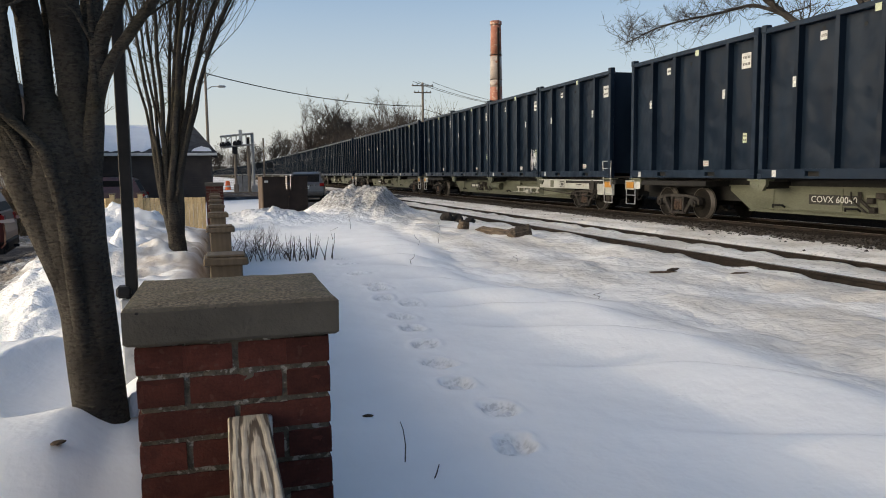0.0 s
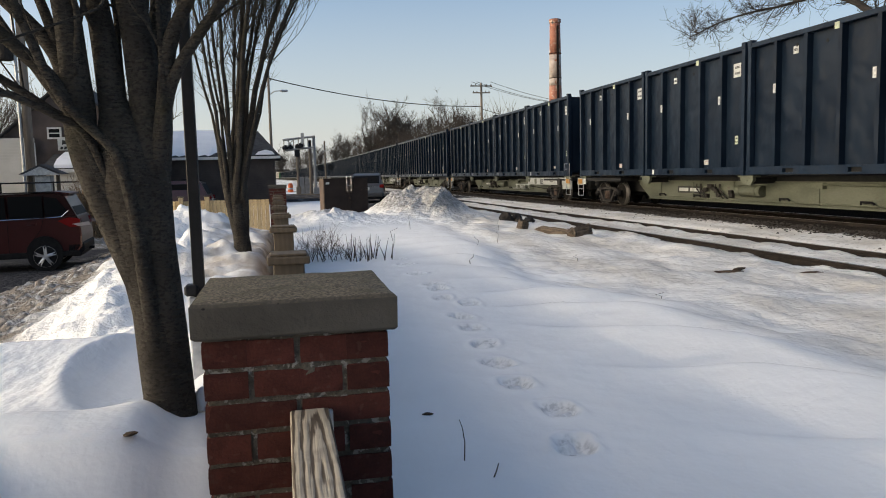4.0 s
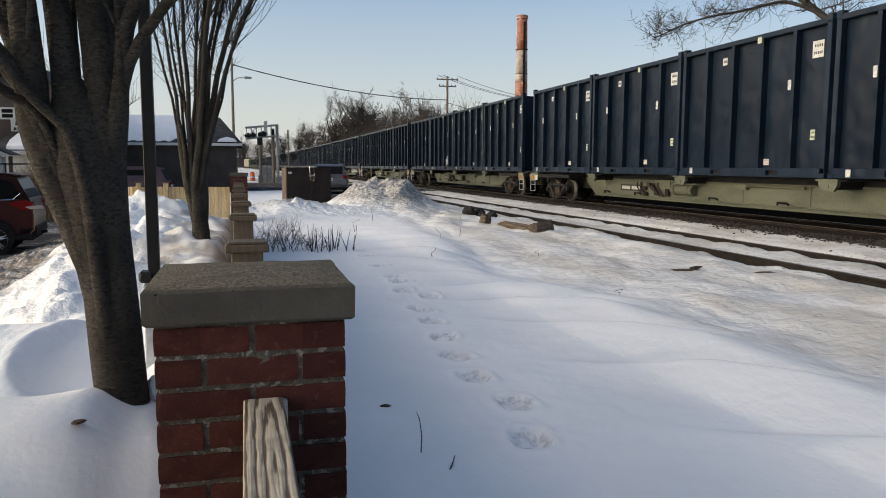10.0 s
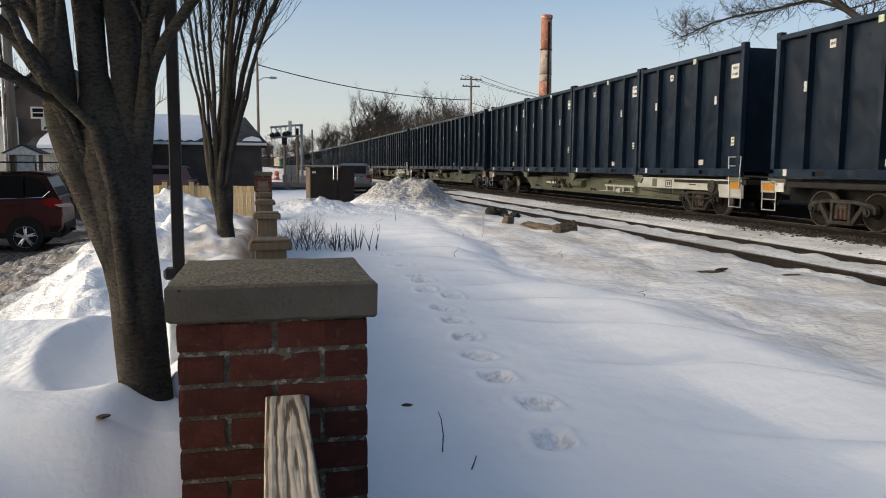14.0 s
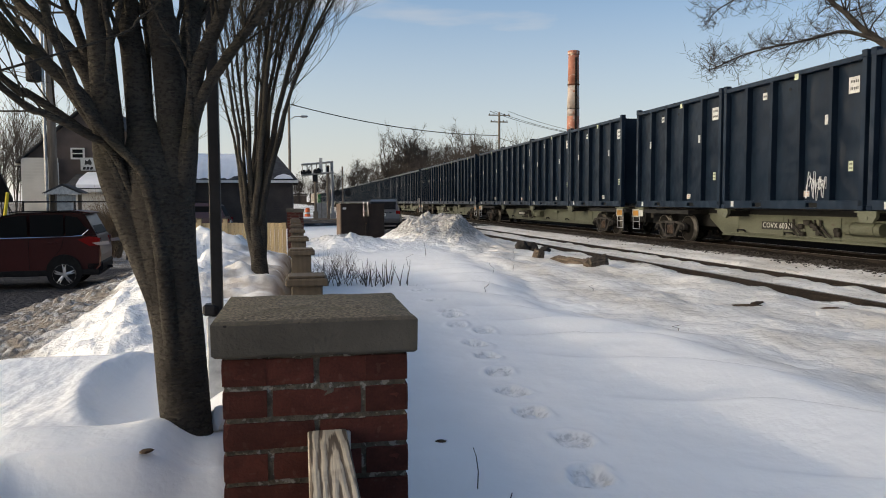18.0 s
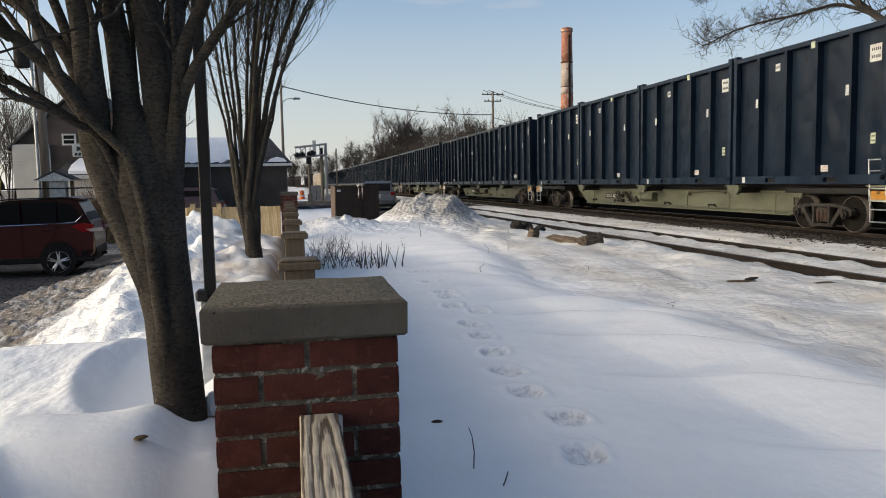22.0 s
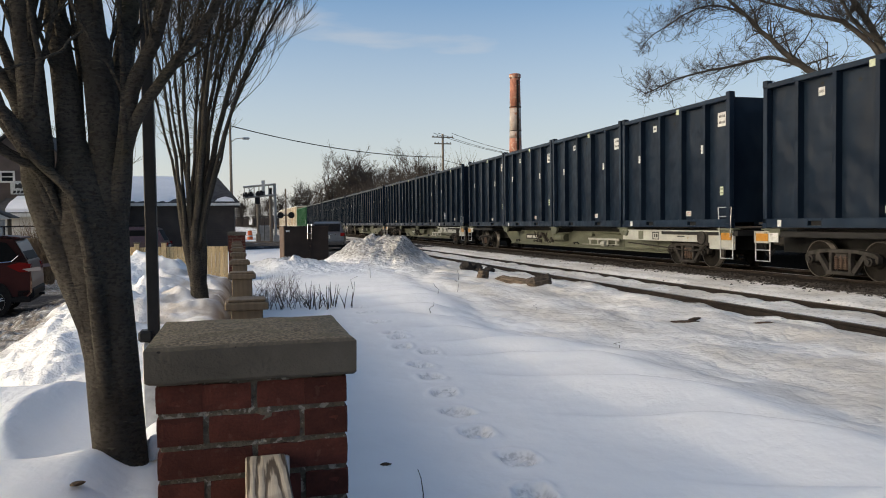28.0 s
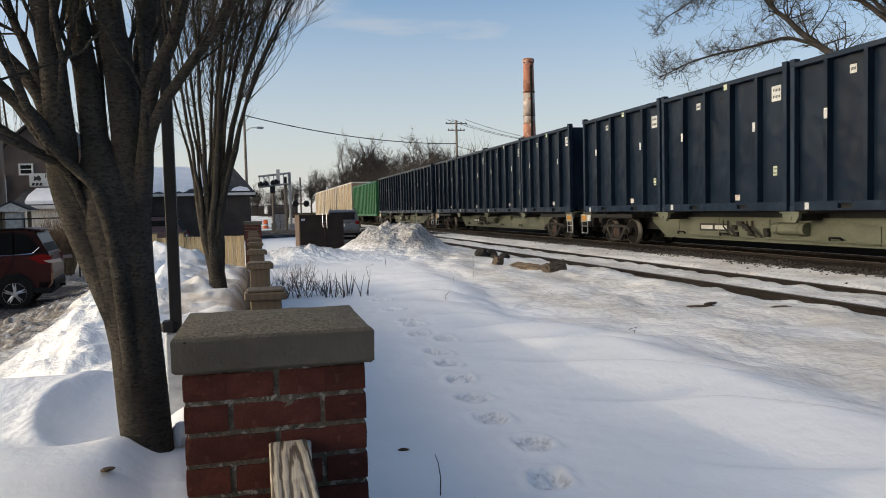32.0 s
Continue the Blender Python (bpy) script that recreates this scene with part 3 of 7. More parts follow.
def lettering(name, text, size, material, parent, m, label="", depth=0.002, width=None):
    """Raised letters in the built-in font, as a mesh."""
    cu = bpy.data.curves.new(name, "FONT")
    cu.body, cu.size, cu.extrude, cu.align_x, cu.align_y, cu.resolution_u = text, size, depth, "CENTER", "CENTER", 2
    tmp = bpy.data.objects.new(name, cu)
    scene.collection.objects.link(tmp)
    bpy.context.view_layer.update()
    me = bpy.data.meshes.new_from_object(tmp.evaluated_get(bpy.context.evaluated_depsgraph_get()))
    bpy.data.objects.remove(tmp)
    me.materials.clear()
    me.materials.append(material)
    if width:
        xs = [v.co.x for v in me.vertices]
        k = width / max(1e-6, max(xs) - min(xs))
        for v in me.vertices:
            v.co.x *= k
    return part(name, me, material, parent, label, at=m)


CURVE = 10500.0                       # radius of the line's gentle left-hand bend, in metres


def bend(y):
    """How far the line has swung to the left at a distance y."""
    return np.maximum(np.asarray(y, float), 0) ** 2 / (2 * CURVE)


# value noise on arrays, for the ground
GRID = np.random.RandomState(7).rand(256, 256)


def vnoise(x, y, scale, seed=0):
    u, w = np.asarray(x) * scale + 17.3 * seed + 400, np.asarray(y) * scale + 9.7 * seed + 400
    i, j = np.floor(u).astype(int), np.floor(w).astype(int)
    a, b = u - i, w - j
    a, b = a * a * (3 - 2 * a), b * b * (3 - 2 * b)
    g = lambda p, q: GRID[p % 256, q % 256]
    return (g(i, j) * (1 - a) + g(i + 1, j) * a) * (1 - b) + (g(i, j + 1) * (1 - a) + g(i + 1, j + 1) * a) * b - 0.5


def fbm(x, y, scale, octaves=4, seed=0):
    out, k = 0, 1.0
    for o in range(octaves):
        out = out + k * vnoise(x, y, scale * 2 ** o, seed + o)
        k *= 0.5
    return out


def smooth(x, lo, hi):
    t = np.clip((np.asarray(x, float) - lo) / (hi - lo), 0, 1)
    return t * t * (3 - 2 * t)


def hump(x, y, cx, cy, rx, ry, h):
    return h * np.exp(-((x - cx) / rx) ** 2 - ((y - cy) / ry) ** 2)


FOOT = [(1.51, 3.75), (1.64, 4.36), (1.57, 4.98), (1.60, 5.57), (1.67, 6.2), (1.73, 6.9), (1.77, 7.47), (2.04, 8.22), (1.82, 8.66), (1.90, 9.27), (1.92, 9.66), (1.91, 10.88), (1.93, 12.09), (1.94, 12.93)]


def ground_height(x, y):
    x, y = np.asarray(x, float), np.asarray(y, float)
    # the railway side: clean snow up to a wind-cut lip, lower trodden ice beyond it
    right = 0.02 + 0.05 * fbm(x, y, 0.35, 3) + 0.010 * fbm(x, y, 2.2, 3, 3) + 0.004 * fbm(x, y, 11, 2, 4)
    lip = 3.55 - 0.85 * smooth(y, 7.6, 9.8) + 0.75 * smooth(y, 10.5, 14) + 0.16 * vnoise(x * 0.2, y, 0.9, 5) + 0.05 * vnoise(x * 0.2, y, 3.1, 6)
    on_lip = smooth(x, lip - 1.35, lip - 0.10) * (1 - smooth(x, lip - 0.05, lip + 0.95))
    right = right + (0.085 + 0.10 * vnoise(x, y, 0.55, 5)) * on_lip * smooth(y, 19, 13)
    wave = (y + 0.55 * (x - 3.0) + 0.9 * vnoise(x, y, 0.45, 14) + 0.25 * vnoise(x, y, 1.7, 15)) / 1.25
    wave = wave - np.floor(wave)
    saw = np.where(wave < 0.78, smooth(wave, 0.0, 0.78), smooth(wave, 1.0, 0.78))
    right = right + 0.085 * (saw - 0.5) * smooth(x, 2.1, 3.0) * smooth(x, lip + 0.5, lip) * smooth(y, 20, 12)
    rough = smooth(x, lip + 0.1, lip + 1.0) * smooth(x, 8.5, 7.9)
    right = right + (0.10 * fbm(x, y, 1.3, 4, 8) + 0.11 * fbm(x * 1.2, y * 0.22, 1.0, 3, 18) + 0.030 * np.abs(fbm(x, y, 4.5, 3, 19)) - 0.03) * rough
    for fx, fy in FOOT:
        dx, dy = x - fx, y - fy
        ang = 0.35 * math.sin(fx * 40)
        dx, dy = dx * math.cos(ang) + dy * math.sin(ang), dy * math.cos(ang) - dx * math.sin(ang)
        r2 = (np.abs(dx / 0.098) ** 3 + np.abs(dy / 0.145) ** 3) ** 0.667 + 0.3 * vnoise(x, y, 13, 8)
        r2 = np.maximum(r2, 0)
        right = right - (0.038 + 0.07 * vnoise(x, y, 24, 3) + 0.05 * vnoise(x, y, 9, 2)) * np.exp(-r2 ** 6) + 0.014 * np.exp(-((np.sqrt(r2) - 1.35) / 0.25) ** 2) * (1 + 1.4 * vnoise(x, y, 14, 9))
    x0 = x
    x = x + bend(y)
    right = right + smooth(x, 7.4, 8.4) * (-0.20 - right) + smooth(x, 7.6, 8.4) * 0.06 * fbm(x, y, 1.8, 4, 11)
    right = right + 0.10 * np.exp(-((x - 8.05 + 0.2 * vnoise(x, y, 1.2, 77)) / 0.28) ** 2) * (0.7 + 1.4 * vnoise(x, y, 2.3, 78))
    right = right + smooth(x, 8.48, 8.62) * smooth(x, 10.02, 9.88) * 0.11 + smooth(x, 10.15, 10.9) * 0.12 + smooth(x, 12.2, 13.2) * 0.05
    x = x0
    right = right + 0.78 * np.exp(-(((x - 4.50) / 1.50) ** 2 + ((y - 25.4) / 2.6) ** 2) ** 1.8) * (1 + 0.34 * fbm(x, y, 1.7, 4, 21)) + hump(x, y, 5.4, 24.6, 0.9, 1.8, 0.16)
    right = right + hump(x, y, 0.9, 21.9, 1.9, 2.0, 0.36) * (0.85 + 0.6 * fbm(x, y, 1.8, 4, 31) + 0.6 * np.abs(fbm(x, y, 3.2, 3, 32))) + hump(x, y, 3.0, 21.0, 3.2, 4.5, 0.16)
    right = right + smooth(x, 16.6, 19.2) * (0.75 + 0.2 * fbm(x, y, 0.5, 3, 91))
    right = right + hump(x, y, 4.65, 25.4, 1.7, 2.6, 0.30) * (fbm(x, y, 4.5, 3, 95) + 0.5 * np.abs(fbm(x, y, 3.0, 3, 96)))
    # the street side: a long drift, wind-packed near the trees, ploughed and lumpy where it falls to the road
    xc = -0.55 - 0.12 * np.clip(y, 0, 12) - 0.5 * smooth(y, 4.9, 4.2) + 0.25 * vnoise(x * 0.3, y, 0.8, 42)
    crest = 0.66 - 0.05 * smooth(y, 4.4, 5.4) + 0.10 * vnoise(x, y, 0.5, 41) * smooth(y, 4.5, 6.0) - 0.42 * smooth(y, 12.5, 18.5)
    u = xc - x
    fall = np.clip(u / (4.85 + xc), 0, 1)
    left = crest - (crest + 0.44) * fall ** 0.78 + 0.03 * fbm(x, y, 0.9, 3, 61) + 0.006 * fbm(x, y, 7.0, 3, 62)
    plough = smooth(y, 4.35, 5.1) * smooth(u, -0.75 - 0.6 * smooth(y, 5.5, 8), 0.1 - 0.5 * smooth(y, 5.5, 8))
    lumps = 0.26 * fbm(x, y, 1.5, 3, 51) + 0.20 * np.abs(fbm(x, y, 2.6, 4, 71)) + 0.10 * np.abs(vnoise(x, y, 7.0, 72))
    left = left + (lumps - 0.07) * plough * (0.22 + 0.78 * smooth(u, 0.75, 0.2)) * smooth(u, 2.9, 1.6)
    left = left + (0.11 * np.abs(fbm(x, y, 5.2, 4, 74)) + 0.06 * fbm(x, y, 11.0, 2, 75)) * smooth(u, 0.5, 1.1) * smooth(u, 3.2, 2.4) * smooth(y, 2.0, 2.8)
    left = left - 0.10 * smooth(y, 4.35, 4.75) * smooth(y, 6.2, 5.2) * smooth(u, -1.2, -0.5)
    # a scooped hollow behind the trunk with a sharp rim towards the street
    hx, hy = (x + 0.53 + 0.16 * (y - 3.1) + 0.05 * vnoise(x, y, 3.0, 86)) / 0.36, (y - 3.55) / 0.95
    scoop = np.clip(1 - hx * hx - hy * hy, 0, 1) ** 0.6
    left = left - 0.125 * scoop * smooth(x, -0.30, -0.50) + 0.02 * np.exp(-((np.sqrt(hx * hx + hy * hy) - 1.06) / 0.10) ** 2) * smooth(x, -0.5, -0.9)
    left = left - 0.10 * np.exp(-(((x + 0.56) / 0.09) ** 2 + ((y - 2.98) / 0.24) ** 2) ** 2) * (1 + 1.8 * fbm(x, y, 8, 3, 83))
    left = left - hump(x, y, -0.66, 2.72, 0.22, 0.28, 0.07)
    # crusted, broken snow round the second tree
    left = left + (0.11 * fbm(x, y, 2.4, 4, 55) + 0.05 * np.abs(fbm(x, y, 6.0, 3, 56))) * smooth(y, 5.2, 7.0) * smooth(y, 18, 14) * smooth(x, -0.15, -0.45)
    # the lee face before the first trunk falls from a crisp crest
    left = left + hump(x, y, -0.80, 2.42, 0.38, 0.24, 0.085)
    edge = np.minimum(x + 0.86 + 0.10 * vnoise(x, y, 2.5, 84), 1.15 * (2.25 - y) + 0.22 * (x + 0.5) + 0.08 * vnoise(x, y, 3.0, 85))
    left = left - 0.92 * np.clip(edge, 0, 0.62) + 0.035 * np.exp(-np.abs(edge) / 0.10)
    left = left - 0.34 * smooth(x, -0.27 + 0.06 * smooth(y, 2.45, 2.2), 0.0) + hump(x, y, -0.40, 2.70, 0.26, 0.26, 0.05)
    left = left + 0.085 * np.exp(-(((x + 0.66) / 0.50) ** 2 + ((y - 2.62) / 0.80) ** 2) ** 1.5) * smooth(x, -0.31, -0.47)
    left = left + hump(x, y, -1.25, 12.0, 0.75, 1.5, 0.34) * (1 + 0.45 * fbm(x, y, 2.5, 4, 81)) + hump(x, y, -0.9, 8.9, 0.45, 1.0, 0.07) * (1 + 1.5 * fbm(x, y, 3.5, 3, 82))
    left = left + 0.09 * np.exp(-((x + 0.42) / 0.45) ** 2 - ((y - 8.1) / 0.9) ** 2)
    left = left + (0.0 - left) * smooth(y, 17.0, 19.8) * smooth(x, -3.0, -2.0)
    left = np.where(left < -0.38, -0.42 + 0.02 * (left + 0.38), left)
    far = smooth(y, 30, 44)
    left = left * (1 - far) + (-0.05) * far
    s = smooth(x, -0.16, 0.10)
    return left * (1 - s) + right * s


# ---- ground ----
def axis_steps(*spans):
    out = [spans[0][0]]
    for a, b, d in spans:
        k = max(1, round((b - a) / d))
        out += list(np.linspace(a, b, k + 1)[1:])
    return np.array(out)


gx = axis_steps((-2500, -400, 300), (-400, -60, 40), (-60, -12, 3), (-12, -4.4, 0.2), (-4.4, -2.0, 0.045), (-2.0, 0.5, 0.04), (0.5, 2.3, 0.026), (2.3, 4.0, 0.05), (4.0, 11, 0.07), (11, 18, 0.25), (18, 60, 3), (60, 400, 40), (400, 2500, 300))
gy = axis_steps((-400, -20, 40), (-20, 0.6, 1.2), (0.6, 1.2, 0.1), (1.2, 3.3, 0.04), (3.3, 7.0, 0.027), (7.0, 14, 0.05), (14, 30, 0.09), (30, 70, 1.0), (70, 400, 20), (400, 3000, 260))
GX, GY = np.meshgrid(gx, gy)
GZ = ground_height(GX, GY)
nx, ny = len(gx), len(gy)
gv = np.stack([GX.ravel(), GY.ravel(), GZ.ravel()], 1)
ii, jj = np.meshgrid(np.arange(nx - 1), np.arange(ny - 1))
base = (jj * nx + ii).ravel()
gf = np.stack([base, base + 1, base + nx + 1, base + nx], 1)
gm = bpy.data.meshes.new("ground")
gm.from_pydata(gv.tolist(), [], gf.tolist())
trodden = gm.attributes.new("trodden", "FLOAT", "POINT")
# footprint mask, strongest near the rims to draw their shade as well
print_shade = np.zeros(GX.shape)
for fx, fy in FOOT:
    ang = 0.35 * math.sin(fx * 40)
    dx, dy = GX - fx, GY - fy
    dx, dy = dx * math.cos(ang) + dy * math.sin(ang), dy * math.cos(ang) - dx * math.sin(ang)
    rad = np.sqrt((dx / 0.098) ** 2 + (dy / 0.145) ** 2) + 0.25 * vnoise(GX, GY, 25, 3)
    print_shade = np.maximum(print_shade, smooth(rad, 1.12, 0.95) * (0.35 + 0.65 * smooth(rad, 0.55, 0.85)))
trodden.data.foreach_set("value", print_shade.ravel().astype(np.float32))
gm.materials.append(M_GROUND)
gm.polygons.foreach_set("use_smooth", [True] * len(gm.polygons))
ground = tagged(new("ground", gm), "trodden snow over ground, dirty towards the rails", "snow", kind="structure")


def gz(x, y):
    return float(ground_height(np.array([x]), np.array([y]))[0])


# ---- railway tracks ----
RAIL_Z = -0.04
FAR_RAIL_Z = 0.03
TRACK_X = 14.575                      # centre of the far track beside the camera


def rail_shape(outline):
    """A rail's section drawn along the bend."""
    ys = [-60, -20] + list(range(0, 640, 10))
    k = len(outline)
    v = [(px - float(bend(y)), y, pz) for y in ys for px, pz in outline]
    f = [(i * k + j, i * k + (j + 1) % k, (i + 1) * k + (j + 1) % k, (i + 1) * k + j) for i in range(len(ys) - 1) for j in range(k)]
    f += [tuple(range(k))[::-1], tuple(range((len(ys) - 1) * k, len(ys) * k))]
    return Shape().add(v, f)


RAIL_SECTION = [(-0.07, 0.0), (0.07, 0.0), (0.07, 0.012), (0.012, 0.03), (0.012, 0.125), (0.036, 0.138), (0.036, 0.172), (-0.036, 0.172), (-0.036, 0.138), (-0.012, 0.125), (-0.012, 0.03), (-0.07, 0.012)]
HEAD_SECTION = [(-0.034, 0.1725), (0.034, 0.1725), (0.034, 0.1765), (-0.034, 0.1765)]
for rail_z, xs in ((RAIL_Z, (8.50, 10.01)), (FAR_RAIL_Z, (TRACK_X - 0.755, TRACK_X + 0.755))):
    track = thing("railway_track", (0, 0, rail_z - 0.172), "rusty steel rails on timber sleepers with snow between them", "railway track", kind="structure")
    rm, hm = rail_shape(RAIL_SECTION).mesh("rail", M_RUST), rail_shape(HEAD_SECTION).mesh("rail_head", M_RAILTOP)
    for x in xs:
        r = part("rail", rm, M_RUST, track, at=(x, 0, 0))
        part("rail_head", hm, M_RAILTOP, r, "worn running surface")
    tie = boxy(xs[0] - 0.55, xs[1] + 0.55, -0.11, 0.11, -0.17, 0.004, bevel=0.012).mesh("sleeper", M_TIE)
    for k in range(90):
        part("sleeper", tie, M_TIE, track, at=(-float(bend(3 + 0.55 * k)), 3 + 0.55 * k, -0.02))

# ---- the train ----
PITCH, FIRST = 26.05, 23.11           # car length over couplers; near coupler of car 0 at the start
MOVERS = []                          # things of the train with their place at the start
LAG = {0: -0.04, 1: 0.14, 2: 0.07, 3: 0.12, 4: 0.16, 5: 0.14, 6: 0.12, 7: 0.11, 8: -0.2, 9: -0.43, 10: -0.17, 11: 0.09, 12: -0.39, 13: 0.05, 14: 0.19, 15: 0.16, 16: 0.13, 17: 0.1, 18: -0.2, 19: -0.08, 20: 0.51, 21: 0.13, 22: 0.43, 23: 0.43, 24: -0.47, 25: -0.08, 26: -0.09, 27: -0.1, 28: -0.11, 29: -0.18, 30: -0.45, 31: 0.19, 32: 0.21}


def travelled(t):
    """Way of the train along its line: slowing a little, with small surges from second to second."""
    k = min(LAG, key=lambda q: abs(q - t))
    return 17.2289 * t - 0.0102 * t * t - LAG[k]


def on_line(y, z, length=0.0):
    """Pose of a thing whose near end stands on the far track at a distance y."""
    turn = math.degrees(math.atan2(max(y + length / 2, 0), CURVE))
    return pose(TRACK_X - float(bend(y)), y, z, 0, 0, turn)


LC, HC, WC = 6.06, 3.76, 1.295       # container length, height, half width
BASE_Z = FAR_RAIL_Z + 1.20           # underside of the containers
RIBS = (-1.82, -0.607, 0.607, 1.82)


def container_meshes():
    h = LC / 2
    body = Shape().box(-WC + 0.17, WC - 0.17, -h + 0.05, h - 0.05, 0.16, HC - 0.07)
    top = Shape().box(-WC, -WC + 0.19, -h, h, HC - 0.14, HC - 0.01, bevel=0.012)
    bottom = Shape()
    edges = [-h]
    for c in (-1.2, 1.2):
        edges += [c - 0.22, c + 0.22]
    edges.append(h)
    for a, b in zip(edges[0::2], edges[1::2]):
        bottom.box(-WC, -WC + 0.19, a, b, 0.02, 0.25, bevel=0.008)
    for c in (-1.2, 1.2):
        bottom.box(-WC, -WC + 0.14, c - 0.22, c + 0.22, 0.19, 0.25)
        bottom.box(-WC, -WC + 0.14, c - 0.22, c + 0.22, 0.02, 0.075)
    rib = Shape().prism([(-WC + 0.004, -0.06), (-WC + 0.004, 0.06), (-WC + 0.18, 0.075), (-WC + 0.18, -0.075)], 2, 0.24, HC - 0.12)
    post = Shape().box(-WC, -WC + 0.15, -0.075, 0.075, 0.12, HC - 0.1, bevel=0.008)
    for z in (0.0, HC - 0.10):
        post.box(-WC - 0.012, -WC + 0.17, -0.09, 0.09, z, z + 0.13 + (0.05 if z else 0), bevel=0.012)
    # near-black plate in each pocket stands for the shade inside
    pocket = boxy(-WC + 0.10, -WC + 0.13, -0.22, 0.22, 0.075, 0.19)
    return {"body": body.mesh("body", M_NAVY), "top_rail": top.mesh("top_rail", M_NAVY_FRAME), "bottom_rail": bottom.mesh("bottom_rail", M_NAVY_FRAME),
            "rib": rib.mesh("rib", M_NAVY), "corner_post": post.mesh("corner_post", M_NAVY_FRAME), "fork_pocket": pocket.mesh("fork_pocket", M_SHADE)}


CM = container_meshes()
XF = -WC + 0.166                      # just proud of the recessed sheet
XR = -WC - 0.001


def plate_mesh(w, hgt, material, bars=0, bar_mat=None, thick=0.006):
    s = boxy(-thick, 0, -w / 2, w / 2, -hgt / 2, hgt / 2)
    me = s.mesh("label_plate", material)
    if bars:
        k = len(s.f)
        for r in range(bars):
            z = hgt * (0.5 - (r + 0.5) / bars) * 0.86
            bh = hgt * 0.17 / bars
            n = 5
            for c in range(n):
                y0 = -w * 0.40 + c * w * 0.80 / n
                s.box(-thick - 0.002, -thick, y0, y0 + w * 0.80 / n * 0.58, z - bh, z + bh)
        me = s.mesh("label_plate", material)
        me.materials.append(bar_mat or M_INK)
        for i, p in enumerate(me.polygons):
            p.material_index = 0 if i < k else 1
    return me


PL = {
    "code": plate_mesh(0.36, 0.40, M_LABEL, 2, M_INK),
    "small": plate_mesh(0.11, 0.25, M_LABEL, 2, M_STEEL),
    "square": plate_mesh(0.20, 0.20, M_LABEL, 1, M_INK),
    "yellow": plate_mesh(0.15, 0.25, M_YELLOWLABEL, 2, M_INK),
    "low": plate_mesh(0.26, 0.16, M_LABEL, 2, M_REDLABEL),
    "rail": plate_mesh(0.14, 0.17, M_LABEL),
    "top": plate_mesh(0.16, 0.16, M_YELLOWLABEL),
    # vent holes are near-black discs, the shade inside put into colour
    "hole": Shape().turned([(-0.004, 0.01), (-0.004, 0.05), (0.0, 0.05)], (0, 0, 0), 0, 10).mesh("vent_hole", M_SHADE),
}
# plates: kind, place along the side (0 at the far end), height share, on the rib plane
PLATES = (("small", 0.20, 0.625, 1), ("square", 0.31, 0.87, 0), ("hole", 0.31, 0.915, 0), ("hole", 0.50, 0.885, 0), ("top", 0.58, 0.955, 1), ("small", 0.785, 0.615, 1), ("code", 0.90, 0.825, 0), ("yellow", 0.90, 0.285, 0), ("low", 0.63, 0.11, 0), ("rail", 0.10, 0.035, 2))


def scrawl(rng, w, hgt):
    """One looped, zigzag stroke of paint."""
    path, n = [], max(5, int(w / 0.085))
    for k in range(n):                      # tall strokes forward
        y = (k / (n - 1) - 0.5) * w + rng.uniform(-0.05, 0.05) * w
        z = (0.5 if k % 2 else -0.5) * hgt * rng.uniform(0.55, 1.0)
        path += [(0, y, z), (0, y + rng.uniform(0.02, 0.07) * w, z + rng.uniform(-0.08, 0.08) * hgt)]
    for k in range(3 * n):                  # loops on the way back
        y = (0.5 - k / (3 * n - 1)) * w * 0.9
        a = k * 1.9 + rng.uniform(-0.4, 0.4)
        path.append((0, y + 0.09 * w * math.cos(a), (0.05 + 0.30 * math.sin(a)) * hgt * rng.uniform(0.6, 1.0)))
    return Shape().tube(path, [rng.uniform(0.006, 0.012) for _ in path], 4)


def container(y, rng, marks=()):
    ob = thing("waste_container", on_line(y, BASE_Z), "dark navy ribbed steel waste container on a flat wagon", "freight container", "containers on the train")
    part("body", CM["body"], M_NAVY, ob)
    for turn in (0, 180):
        side = pose(0, 0, 0, 0, 0, turn)
        part("top_rail", CM["top_rail"], M_NAVY_FRAME, ob, at=side)
        b = part("bottom_rail", CM["bottom_rail"], M_NAVY_FRAME, ob, at=side)
        if turn == 0:
            for c in (-1.2, 1.2):
                part("fork_pocket", CM["fork_pocket"], M_SHADE, b, "fork pocket, inner shade as a near-black plate", at=(0, c, 0))
        for r in RIBS:
            part("rib", CM["rib"], M_NAVY, ob, at=side @ pose(0, r, 0))
        for e in (-1, 1):
            part("corner_post", CM["corner_post"], M_NAVY_FRAME, ob, at=side @ pose(0, e * (LC / 2 - 0.076), 0))
    for kind, f, zz, on in PLATES:
        if rng.random() < (0.05 if kind in ("code", "hole", "square") else 0.16):
            continue
        x = XF + 0.003 if on == 0 else XR
        if kind == "hole":
            x = XF
        part("vent_hole" if kind == "hole" else "label_plate", PL[kind], M_LABEL, ob, "" if kind == "hole" else ("yellow label plate" if kind in ("yellow", "top") else "white label plate"),
             at=(x, LC / 2 - f * LC + (rng.uniform(-0.03, 0.03)), HC * zz + rng.uniform(-0.03, 0.03)))
    for off, z, w, hgt in marks:
        part("graffiti", scrawl(rng, w, hgt), M_CHALK, ob, "white scrawled graffiti", at=(XF - 0.004, off, z))
    MOVERS.append(ob)
    return ob


